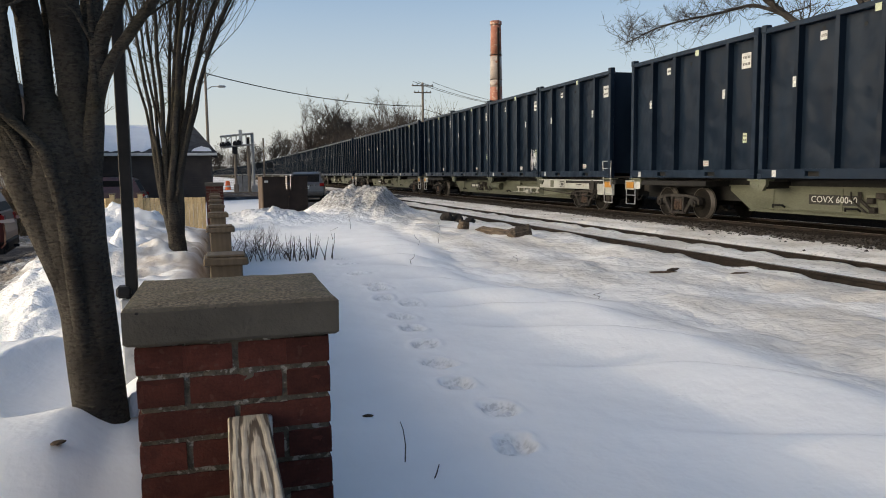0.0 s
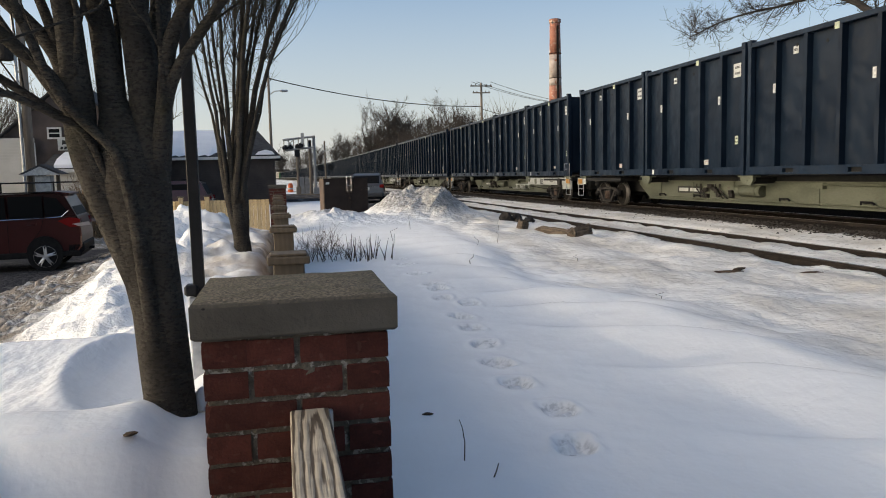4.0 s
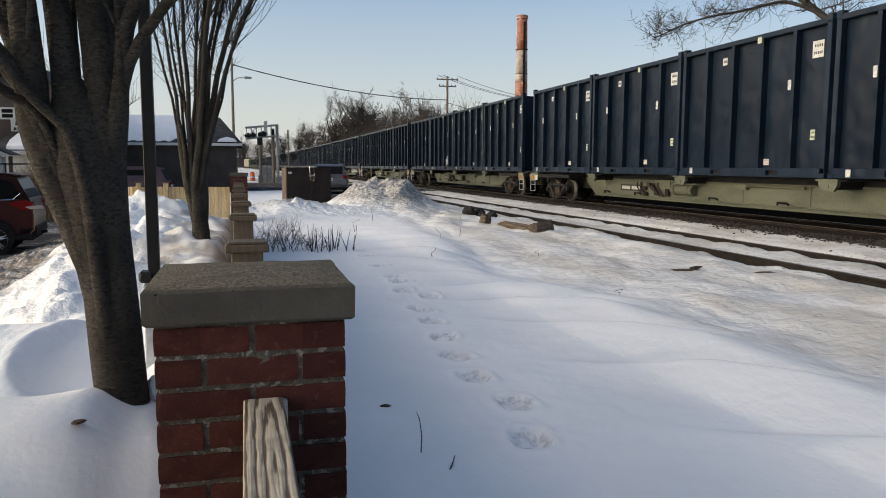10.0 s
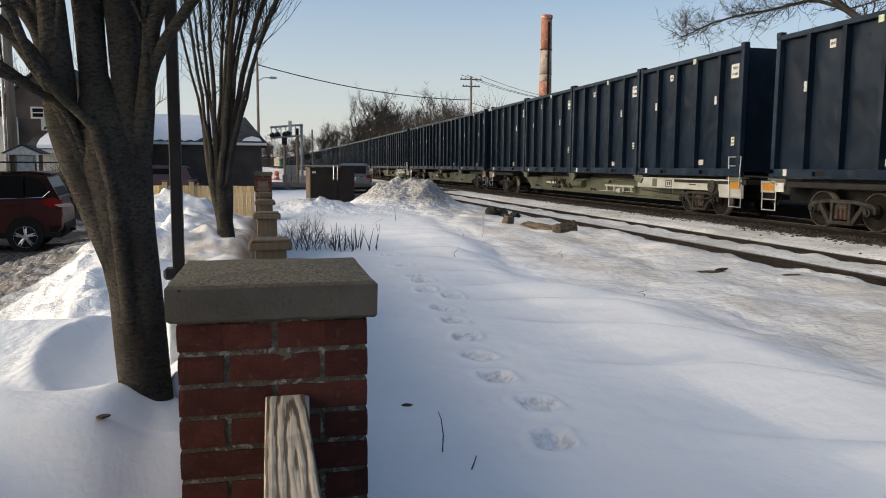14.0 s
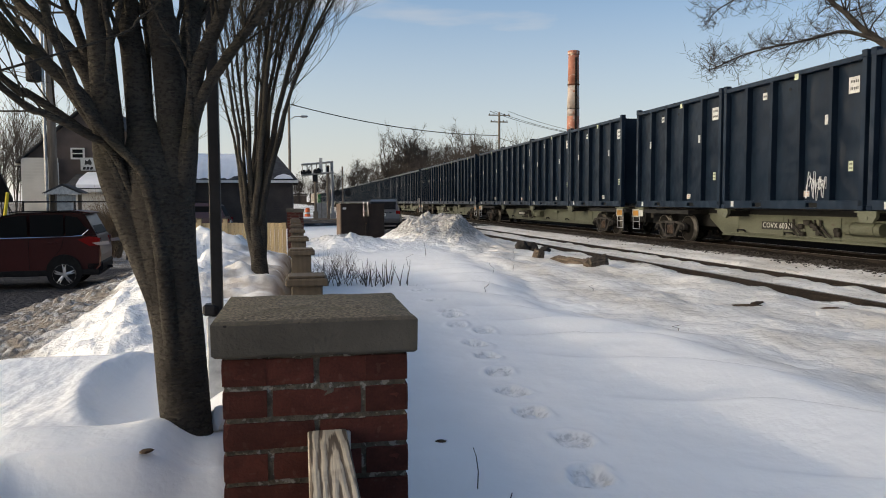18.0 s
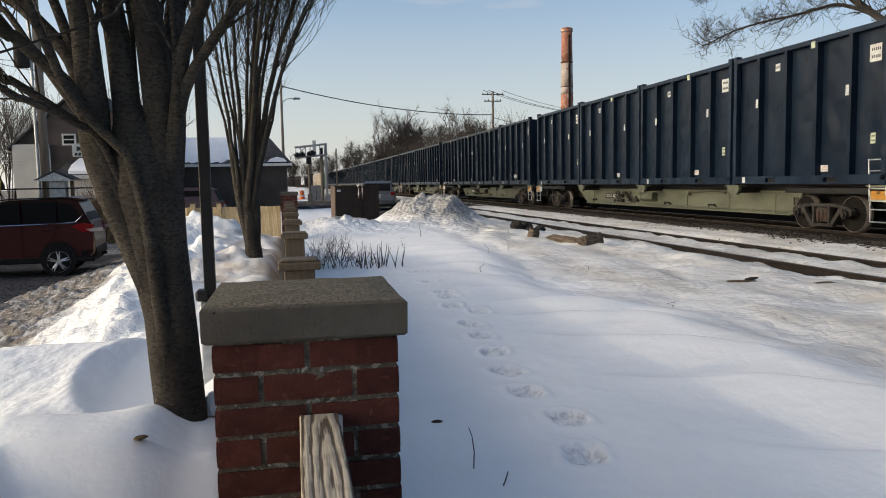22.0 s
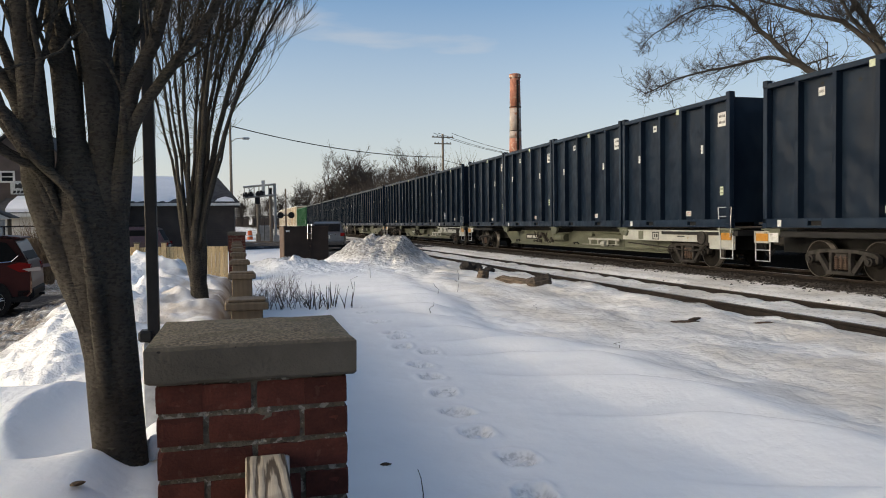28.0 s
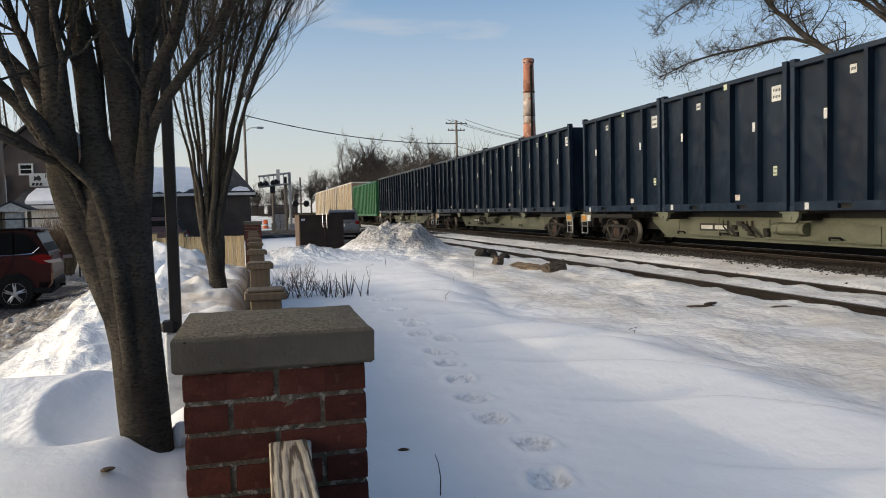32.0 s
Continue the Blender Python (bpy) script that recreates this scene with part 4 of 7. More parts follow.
def bogie_meshes():
    out = {}
    sf = Shape()
    # cast side frame: bowed top chord, open triangles, jaws over the axle boxes
    sf.prism([(-1.10, 0.42), (-1.10, 0.56), (-0.98, 0.645), (-0.50, 0.715), (0.50, 0.715), (0.98, 0.645), (1.10, 0.56), (1.10, 0.42), (1.03, 0.42), (1.00, 0.53), (0.80, 0.585), (0.45, 0.635), (-0.45, 0.635), (-0.80, 0.585), (-1.00, 0.53), (-1.03, 0.42)], 0, -0.05, 0.07)
    for e in (-1, 1):
        sf.prism([(e * 0.66, 0.62), (e * 0.78, 0.60), (e * 0.42, 0.13), (e * 0.31, 0.17)], 0, -0.05, 0.06)
        sf.box(-0.05, 0.06, min(e * 0.33, e * 0.25), max(e * 0.33, e * 0.25), 0.17, 0.65)
        sf.box(-0.05, 0.07, min(e * 0.77, e * 0.70), max(e * 0.77, e * 0.70), 0.40, 0.61, bevel=0.01)
        sf.disc((-0.05, e * 0.89, 0.457), 0, 0.105, 0.12, 14)
        sf.disc((-0.13, e * 0.89, 0.457), 0, 0.06, 0.06, 10)
    sf.prism([(-0.44, 0.12), (0.44, 0.12), (0.36, 0.20), (-0.36, 0.20)], 0, -0.07, 0.07)
    out["side_frame"] = sf.mesh("side_frame", M_TRUCK)
    sp = Shape()
    for y in (-0.14, 0.0, 0.14):
        for k in range(7):
            sp.disc((0, y, 0.265 + k * 0.045), 2, 0.062, 0.026, 10)
        sp.tube([(0, y, 0.24), (0, y, 0.58)], 0.035, 8)
    out["spring"] = sp.mesh("spring", M_SPRING)
    td = Shape().turned([(-0.070, 0.432), (-0.072, 0.455), (0.055, 0.460), (0.060, 0.4845), (0.087, 0.4845), (0.089, 0.45)], (0, 0, 0), 0, 32)
    td.f = td.f[:-2]                      # an open ring
    out["tread"] = td.mesh("tread", M_TREAD, True)
    wh = Shape().turned([(-0.068, 0.20), (-0.068, 0.36), (-0.05, 0.40), (-0.068, 0.41), (-0.068, 0.450), (0.055, 0.457), (0.057, 0.482), (0.085, 0.482), (0.088, 0.41), (0.04, 0.38), (0.02, 0.20), (0.09, 0.13), (0.09, 0.08)], (0, 0, 0), 0, 28)
    wh.turned([(-0.10, 0.09), (-0.10, 0.13), (-0.05, 0.20)], (0, 0, 0), 0, 18)
    out["wheel"] = wh.mesh("wheel", M_WHEEL, True)
    out["axle"] = Shape().tube([(-1.05, 0, 0), (1.05, 0, 0)], 0.075, 10).mesh("axle", M_WHEEL)
    bo = boxy(-1.05, 1.05, -0.19, 0.19, 0.48, 0.63, bevel=0.03)
    bo.box(-0.3, 0.3, -0.3, 0.3, 0.72, 0.86, bevel=0.02)
    out["bogie"] = bo.mesh("bogie", M_TRUCK)
    return out


BM = bogie_meshes()


def add_bogie(car, y):
    b = part("bogie", BM["bogie"], M_TRUCK, car, "cast iron bogie", at=(0, y, 0))
    for sx in (-1, 1):
        m = pose(sx * 1.02, 0, 0, 0, 0, 0 if sx < 0 else 180)
        part("side_frame", BM["side_frame"], M_TRUCK, b, at=m)
        part("spring", BM["spring"], M_TRUCK, b, at=m)
        for e in (-1, 1):
            turn = pose(sx * 0.755, e * 0.89, 0.457, 0, 0, 0 if sx < 0 else 180)
            part("wheel", BM["wheel"], M_WHEEL, b, at=turn)
            if sx < 0:
                part("tread", BM["tread"], M_TREAD, b, "worn bright wheel rim", at=turn)
    for e in (-1, 1):
        part("axle", BM["axle"], M_WHEEL, b, at=(0, e * 0.89, 0.457))


def car_meshes():
    out = {}
    sill = Shape()
    outline = [(4.4, 0.62), (5.1, 0.39), (20.45, 0.37), (21.35, 0.90), (21.35, 1.02), (4.4, 1.02)]
    sill.prism(outline, 0, -1.03, -0.99)
    sill.box(-1.10, -0.90, 5.1, 20.45, 0.35, 0.385)
    sill.box(-1.08, -0.90, 4.4, 21.35, 1.02, 1.06)
    for y in (5.9, 8.3, 11.0, 14.9, 17.3, 19.6):
        sill.box(-1.05, -0.99, y - 0.03, y + 0.03, 0.40, 1.02)
    out["side_sill"] = sill.mesh("side_sill", M_CREAM)
    # deck beam fills the gap under the containers; near-black stands for its shade
    core = boxy(-0.34, 0.34, 0.35, 25.70, 0.55, 1.10)
    core.box(-0.40, 0.40, 0.9, 25.15, 1.0, 1.18)
    core.box(-1.2, 1.2, 0.45, 4.35, 0.98, 1.12)
    core.box(-1.2, 1.2, 21.4, 25.6, 0.98, 1.12)
    for y in (6.825, 13.025, 19.225):
        core.box(-1.15, 1.15, y - 0.25, y + 0.25, 0.95, 1.12)
    out["centre_sill"] = core.mesh("centre_sill", M_SHADE)
    ped = Shape().prism([(-0.30, 1.19), (0.30, 1.19), (0.30, 1.06), (0.18, 0.93), (-0.18, 0.90), (-0.30, 1.06)], 0, -1.22, -1.12)
    ped.box(-1.27, -1.0, -0.36, 0.36, 1.15, 1.192, bevel=0.006)
    ped.disc((-1.225, 0, 1.02), 0, 0.05, 0.02, 10)
    out["pedestal"] = ped.mesh("pedestal", M_CREAM)
    gus = Shape().prism([(0.25, 1.02), (2.3, 1.02), (2.3, 0.86)], 0, -1.16, -0.98)
    out["gusset"] = gus.mesh("gusset", M_CREAM)
    wh = boxy(-1.17, -1.12, 0.64, 6.95, 0.76, 1.08, bevel=0.008)
    wh.box(-1.17, -1.12, 0.64, 1.8, 0.58, 0.78, bevel=0.008)
    wh.box(-1.22, -1.10, 0.64, 6.95, 1.08, 1.12)
    out["end_panel"] = wh.mesh("end_panel", M_WHITE)
    sc = Shape().box(-1.177, -1.168, -0.42, 0.42, 0.985, 1.025)
    sc.box(-1.177, -1.168, 0.02, 0.42, 0.91, 0.945)
    out["stencil"] = sc.mesh("stencil", M_INK)
    pc = Shape()
    for a, b, z0, z1 in ((-0.20, 0.20, 1.02, 1.05), (-0.20, 0.20, 0.80, 0.83), (-0.20, -0.17, 0.83, 1.02), (0.17, 0.20, 0.83, 1.02), (-0.11, -0.02, 0.87, 0.99), (0.03, 0.09, 0.87, 0.99)):
        pc.box(-1.177, -1.168, a, b, z0, z1)
    out["placard"] = pc.mesh("placard", M_INK)
    st = Shape()
    for y in (-0.28, 0.28):
        st.tube([(-1.2, y, 1.0), (-1.2, y, 0.32)], 0.016, 6)
    for z in (0.33, 0.62):
        st.tube([(-1.2, -0.28, z), (-1.2, 0.28, z)], 0.016, 6)
    out["step"] = st.mesh("step", M_STEEL)
    ld = Shape()
    for y in (-0.30, 0.30):
        ld.tube([(-1.26, y * 0.8, 1.0), (-1.26, y, 1.85)], 0.016, 6)
    for z in (1.30, 1.58, 1.84):
        ld.tube([(-1.26, -0.30, z), (-1.26, 0.30, z)], 0.016, 6)
    out["grab_ladder"] = ld.mesh("grab_ladder", M_STEEL)
    rf = boxy(-1.235, -1.215, -0.23, 0.23, 0.86, 1.06)
    out["reflector"] = rf.mesh("reflector", M_ORANGE)
    fr = Shape()
    for z in (0.82, 1.11):
        fr.tube([(-1.24, -0.28, z), (-1.24, 0.28, z)], 0.014, 5)
    for yy in (-0.28, 0.28):
        fr.tube([(-1.24, yy, 0.82), (-1.24, yy, 1.11)], 0.014, 5)
    fr.box(-1.22, -1.19, -0.27, 0.27, 0.83, 1.10)
    out["reflector_frame"] = fr.mesh("reflector_frame", M_WHITE)
    hs = Shape().tube([(-0.5, 0, 0.85), (-0.52, -0.12, 0.62), (-0.52, -0.30, 0.42), (-0.5, -0.42, 0.46), (-0.45, -0.48, 0.62)], 0.028, 6)
    out["brake_hose"] = hs.mesh("brake_hose", M_PLASTIC)
    cb = Shape().box(-1.03, -0.97, -0.22, 0.22, 0.62, 0.92, bevel=0.006)
    for z in (0.66, 0.885):
        cb.box(-1.05, -1.03, -0.20, 0.20, z - 0.012, z + 0.012)
    for yy in (-0.19, 0.0, 0.19):
        cb.box(-1.05, -1.03, yy - 0.012, yy + 0.012, 0.65, 0.90)
    out["tag_frame"] = cb.mesh("tag_frame", M_TRUCK)
    wp = boxy(-1.235, -1.21, -0.17, 0.17, 0.84, 1.08)
    wp.box(-1.238, -1.235, -0.10, 0.10, 0.90, 1.02)
    out["number_tag"] = wp.mesh("number_tag", M_LABEL)
    cp = boxy(-0.10, 0.10, -0.35, 0.35, 0.72, 0.98, bevel=0.02)
    cp.box(-0.17, 0.17, -0.5, -0.30, 0.70, 1.02, bevel=0.04)
    out["coupler"] = cp.mesh("coupler", M_TRUCK)
    rs = Shape().tube([(-1.12, -0.62, 0.76), (-1.12, 0.62, 0.76)], 0.17, 14)
    for y in (-0.40, 0.40):
        rs.disc((-1.12, y, 0.76), 1, 0.185, 0.05, 14)
    out["air_reservoir"] = rs.mesh("air_reservoir", M_CREAM)
    vg = Shape()
    rng = random.Random(5)
    for k in range(9):
        y, z = rng.uniform(-0.8, 0.8), rng.uniform(0.5, 0.9)
        vg.box(-1.16, -1.04, y - 0.09, y + 0.09, z - 0.07, z + 0.07, bevel=0.02)
    for k in range(6):
        y = rng.uniform(-0.9, 0.9)
        vg.tube([(-1.12, y, 0.45), (-1.14, y + 0.25, 0.62), (-1.12, y + 0.5, 0.78), (-1.08, y + 0.55, 0.95)], 0.022, 6)
    out["brake_valve"] = vg.mesh("brake_valve", M_TRUCK)
    pp = Shape().tube([(-1.13, 4.6, 0.52), (-1.13, 5.2, 0.47), (-1.13, 12.0, 0.46), (-1.13, 19.9, 0.46)], 0.022, 6)
    pp.tube([(-1.13, 8.4, 0.98), (-1.13, 11.6, 0.98)], 0.03, 6)
    out["brake_pipe"] = pp.mesh("brake_pipe", M_CREAM)
    bg = Shape().box(-1.06, -1.00, -1.3, 1.3, 0.70, 0.78, bevel=0.006)
    for y in (-1.05, -0.35, 0.45, 1.15):
        bg.box(-1.05, -1.01, y - 0.05, y + 0.05, 0.52, 0.705)
    bg.tube([(-1.03, -0.25, 0.56), (-1.03, 0.10, 0.56)], 0.11, 12)
    bg.tube([(-1.03, -1.25, 0.54), (-1.03, 1.9, 0.50)], 0.016, 6)
    out["brake_rigging"] = bg.mesh("brake_rigging", M_WHITE)
    rd = Shape().tube([(-1.16, 6.6, 0.66), (-1.16, 5.6, 0.62), (-1.16, 3.0, 0.50), (-1.16, 2.6, 0.52)], 0.022, 6)
    rd.box(-1.21, -1.15, 1.84, 2.06, 0.66, 1.10, bevel=0.03)
    rd.disc((-1.23, 2.10, 0.90), 0, 0.20, 0.05, 14)
    rd.tube([(-1.2, 1.95, 0.70), (-1.2, 2.2, 0.55), (-1.2, 2.7, 0.48)], 0.03, 6)
    out["hand_brake"] = rd.mesh("hand_brake", M_TRUCK)
    hd = Shape().tube([(-1.10, -0.22, 0.50), (-1.15, -0.18, 0.56), (-1.15, 0.18, 0.56), (-1.10, 0.22, 0.46)], 0.028, 6)
    out["handle"] = hd.mesh("handle", M_PLASTIC)
    bd = boxy(-1.045, -1.035, -0.78, 0.78, 0.62, 0.86)
    out["number_board"] = bd.mesh("number_board", M_INK)
    out["number_bar"] = boxy(-1.05, -1.046, -0.31, 0.31, 0.68, 0.80).mesh("number_bar", M_LABEL)
    tx = boxy(-1.045, -1.032, -0.16, 0.16, 0.60, 0.88)
    tx.box(-1.05, -1.045, -0.11, 0.11, 0.66, 0.82)
    out["data_plate"] = tx.mesh("data_plate", M_CREAM)
    return out


KM = car_meshes()
NUMBERS = {-1: "COVX 60040", 13: "COVX 60287", 4: "COVX 60210", 7: "COVX 60238", 11: "COVX 60301", 5: "COVX 60060", 14: "COVX 60329"}
WHITE_END = (0, 3, 5, 9, 11, 18, 19)


IN = pose(0.64, 0, -0.05)              # the side sills stand well inside the containers' overhang


def flat_wagon(c):
    ob = thing("flat_wagon", on_line(FIRST + c * PITCH, FAR_RAIL_Z, PITCH), "cream-painted skeleton flat wagon under four containers", "railway wagon", "wagons of the train")
    part("centre_sill", KM["centre_sill"], M_SHADE, ob, "centre sill and deck beam, near-black for the shade underneath")
    for turn in (0, 180):
        part("side_sill", KM["side_sill"], M_CREAM, ob, at=Matrix.Diagonal((1 if turn == 0 else -1, 1, 1, 1)) @ IN)
    for y in (0.95, 6.825, 13.025, 19.225, 25.1):
        p = part("pedestal", KM["pedestal"], M_CREAM, ob, at=(0, y, 0))
        if 5 < y < 18:
            part("gusset", KM["gusset"], M_CREAM, ob, at=IN @ pose(0, y, 0) @ Matrix.Diagonal((1, -1, 1, 1)))
    for y in (3.08, 22.97):
        add_bogie(ob, y)
    for y, s in ((0.42, 1), (25.63, -1)):
        part("coupler", KM["coupler"], M_TRUCK, ob, at=pose(0, y, 0, 0, 0, 0 if s > 0 else 180))
    if c in WHITE_END:
        e = part("end_panel", KM["end_panel"], M_WHITE, ob, "white end panel with placards")
        part("reflector", KM["reflector"], M_ORANGE, e, "orange reflector", at=pose(0.038, 4.0, 0.13) @ Matrix.Diagonal((1, 0.6, 0.5, 1)) @ pose(0, 0, 0.9))
        part("reflector", KM["reflector"], M_ORANGE, e, "orange reflector", at=(0, 0.93, 0))
        part("stencil", KM["stencil"], M_INK, e, "black stencilled lettering", at=(0, 3.05, 0))
        part("placard", KM["placard"], M_INK, e, "black framed placard", at=(0, 4.75, 0))
        part("data_plate", KM["data_plate"], M_CREAM, e, at=(-0.13, 5.7, 0.2))
        part("hand_brake", KM["hand_brake"], M_TRUCK, e, "black hand brake gear")
        part("brake_rigging", KM["brake_rigging"], M_WHITE, ob, "white brake beam with cylinder", at=(0.45, 9.6, -0.03))
    for y in (0.95, 25.47):
        part("step", KM["step"], M_STEEL, ob, at=(0, y, 0))
        if c in WHITE_END and y < 5:
            continue
        fr = part("reflector_frame", KM["reflector_frame"], M_WHITE, ob, "white bracket frame", at=(0, y, 0))
        part("reflector", KM["reflector"], M_ORANGE, fr, "orange reflector")
    part("number_tag", KM["number_tag"], M_LABEL, ob, at=(0, 25.02, 0))
    part("brake_hose", KM["brake_hose"], M_PLASTIC, ob, "black rubber brake hose", at=(0, 0.35, 0))
    part("tag_frame", KM["tag_frame"], M_TRUCK, ob, at=IN @ pose(0, 4.85, 0))
    if c in WHITE_END or c in (13, 14):
        part("grab_ladder", KM["grab_ladder"], M_STEEL, ob, at=(0, 0.95, -0.05))
    part("air_reservoir", KM["air_reservoir"], M_CREAM, ob, at=IN @ pose(0, 13.9, 0))
    part("brake_valve", KM["brake_valve"], M_TRUCK, ob, at=IN @ pose(0, 15.7, 0))
    part("brake_pipe", KM["brake_pipe"], M_CREAM, ob, at=IN)
    for y in (19.3, 16.9, 12.3, 9.2):
        part("handle", KM["handle"], M_PLASTIC, ob, "black handle", at=IN @ pose(0, y, 0))
    nb = part("number_board", KM["number_board"], M_INK, ob, "black number board", at=IN @ pose(0, 17.55, 0))
    if c in NUMBERS:
        lettering("number", NUMBERS[c], 0.23, M_LABEL, nb, pose(-1.05, 0, 0.74, 90, 0, -90), width=1.4)
    else:
        for q in (-0.37, 0.37):
            part("number_bar", KM["number_bar"], M_LABEL, nb, at=(0, q, 0))
    part("data_plate", KM["data_plate"], M_CREAM, ob, at=IN @ pose(0, 16.45, 0))
    MOVERS.append(ob)
    return ob


# graffiti on single containers: place along the side, height, width, height of the writing
MARKS = {(7, 2): [(-0.95, 0.62, 0.8, 0.62)], (19, 3): [(2.35, 0.95, 0.55, 0.75)], (11, 2): [(-1.25, 0.65, 0.85, 0.8)], (5, 3): [(-2.0, 0.62, 0.8, 0.6)],
         (0, 1): [(-2.2, 0.75, 0.7, 1.0)], (4, 0): [(-0.35, 0.6, 0.95, 0.75)], (4, 2): [(1.75, 0.58, 0.35, 0.36), (1.15, 0.58, 0.3, 0.36), (-0.1, 0.56, 0.4, 0.36), (-1.2, 0.54, 0.35, 0.4)], (15, 0): [(0.6, 0.5, 1.2, 0.3)], (19, 0): [(1.8, 0.7, 0.8, 0.6)]}
rng = random.Random(11)
for c in range(-2, 23):
    flat_wagon(c)
    for k in range(4):
        marks = MARKS.get((c, k), ())
        container(FIRST + c * PITCH + 0.695 + LC / 2 + k * (LC + 0.14), rng, marks=marks)


def box_car(y, length, height, paint, frame_mat, ribs, label, category):
    """A tall freight car that follows the containers."""
    ob = thing("box_car", on_line(y, FAR_RAIL_Z, length), label, category, "cars behind the containers")
    part("body", boxy(-1.38, 1.38, 0.4, length - 0.4, 1.05, height - 0.1, bevel=0.02), paint, ob)
    rf = Shape().prism([(-1.46, height - 0.12), (1.46, height - 0.12), (1.3, height + 0.05), (-1.3, height + 0.05)], 1, 0.35, length - 0.35)
    part("roof", rf, frame_mat, ob)
    ribm = boxy(-1.46, -1.37, -0.08, 0.08, 0.95, height - 0.1, bevel=0.01).mesh("side_post", frame_mat)
    for k in range(ribs + 1):
        part("side_post", ribm, frame_mat, ob, at=(0, 0.5 + (length - 1.0) * k / ribs, 0))
    part("side_sill", boxy(-1.46, 1.46, 0.35, length - 0.35, 0.9, 1.08), frame_mat, ob)
    for yy in (2.4, length - 2.4):
        add_bogie(ob, yy)
    part("ladder", KM["grab_ladder"], M_STEEL, ob, at=(-0.2, 0.7, 0.4))
    MOVERS.append(ob)


y = FIRST + 23 * PITCH
box_car(y, 20.0, 4.75, M_GREEN, M_GREEN, 16, "green ribbed steel freight car behind the containers", "freight car")
y += 20.6
for k in range(3):
    box_car(y, 18.6, 5.45, M_TAN, M_TRIM, 4 + k, "tan weathered box car with pale side posts", "box car")
    y += 19.2


# ---- brick pillar, railing ----
def pillar(cx, y0, top, courses, name="brick_pillar", label="red brick pillar with a mossy concrete cap"):
    """A square brick pillar of 0.405 m, its near face at y0, its cap's underside at top."""
    w, cw = 0.405, 0.445
    ob = thing(name, (cx, y0, top - courses * 0.0703), label, "pillar", "brick pillars")
    hgt = courses * 0.0703
    bl, bh, g = 0.1925, 0.0575, 0.0125
    full = {}
    rng = random.Random(int(y0 * 10))

    def worn_brick(length, seed):
        """A brick with a ragged outline and an uneven face."""
        nu, nw = 7, 3
        v, f = [], []
        wob = lambda a, b, k: noise.noise(Vector((a * 45 + seed * 3.7, b * 45, k * 9.1)))
        for j in range(nw + 1):
            for i in range(nu + 1):
                px, pz = -length / 2 + length * i / nu, bh * j / nw
                rim = i in (0, nu) or j in (0, nw)
                px += 0.0010 * wob(px, pz, 1) if i in (0, nu) else 0
                pz += 0.0026 * wob(px, pz, 2) if j in (0, nw) else 0
                corner = i in (0, nu) and j in (0, nw)
                v.append((px * (0.993 if corner else 1), (0.004 if corner else 0.0022 if rim else 0.0) + 0.0016 * wob(px, pz, 3), pz))
        for j in range(nw):
            for i in range(nu):
                a = j * (nu + 1) + i
                f.append((a, a + 1, a + nu + 2, a + nu + 1))
        ring = list(range(nu + 1)) + [j * (nu + 1) + nu for j in range(1, nw + 1)] + [nw * (nu + 1) + i for i in range(nu - 1, -1, -1)] + [j * (nu + 1) for j in range(nw - 1, 0, -1)]
        k0 = len(v)
        for a in ring:
            v.append((v[a][0], 0.095, v[a][2]))
        for q in range(len(ring)):
            r = (q + 1) % len(ring)
            f.append((ring[r], ring[q], k0 + q, k0 + r))
        f.append(tuple(range(k0, k0 + len(ring)))[::-1])
        return Shape().add(v, f)

    def rough_core():
        """Mortar that swells out of the joints here and there."""
        v, f = [], []
        nr, nh = 96, 190
        h0 = -0.25
        for j in range(nh + 1):
            z = h0 + (hgt - h0) * j / nh
            for i in range(nr):
                s_, u_ = divmod(i, nr // 4)
                t_ = -1 + 2 * u_ / (nr // 4)
                q = w / 2 - 0.0065
                px, py = [(t_ * q, -q), (q, t_ * q), (-t_ * q, q), (-q, -t_ * q)][s_]
                d = 0.0045 * noise.noise(Vector((px * 60, py * 60, z * 60))) + 0.006 * max(0, noise.noise(Vector((px * 17 + 5, py * 17, z * 17))))
                g_ = 1 + d / q
                v.append((px * g_, w / 2 + py * g_, z))
        for j in range(nh):
            for i in range(nr):
                f.append((j * nr + i, j * nr + (i + 1) % nr, (j + 1) * nr + (i + 1) % nr, (j + 1) * nr + i))
        return Shape().add(v, f)

    def brick_mesh(length):
        key = round(length, 3)
        if key not in full:
            full[key] = [worn_brick(length, q + round(length * 100)).mesh("brick", M_BRICK) for q in range(5)]
        return rng.choice(full[key])

    part("mortar_core", rough_core() if y0 < 5 else boxy(-w / 2 + 0.007, w / 2 - 0.007, 0.007, w - 0.007, -0.25, hgt), M_MORTAR, ob, "crumbling grey mortar")
    half = (w - bl - 2 * g) / 2 - 0.001
    for k in range(courses):
        z = hgt - (k + 1) * 0.0703 + 0.0065
        spans = [(-w / 2, -g / 2), (g / 2, w / 2)] if k % 2 == 0 else [(-w / 2, -w / 2 + half), (-bl / 2, bl / 2), (w / 2 - half, w / 2)]
        for side in range(4):
            turn = pose(0, w / 2, 0) @ pose(0, 0, 0, 0, 0, 90 * side) @ pose(0, -w / 2, 0)
            for a, b in spans:
                part("brick", brick_mesh(b - a), M_BRICK, ob, at=turn @ pose((a + b) / 2 + rng.uniform(-0.001, 0.001), rng.uniform(-0.001, 0.001), z, 0, 0, rng.uniform(-0.2, 0.2)))
    c = Shape()
    a, t = cw / 2, 0.081
    o = (cw - w) / 2
    r = 0.007
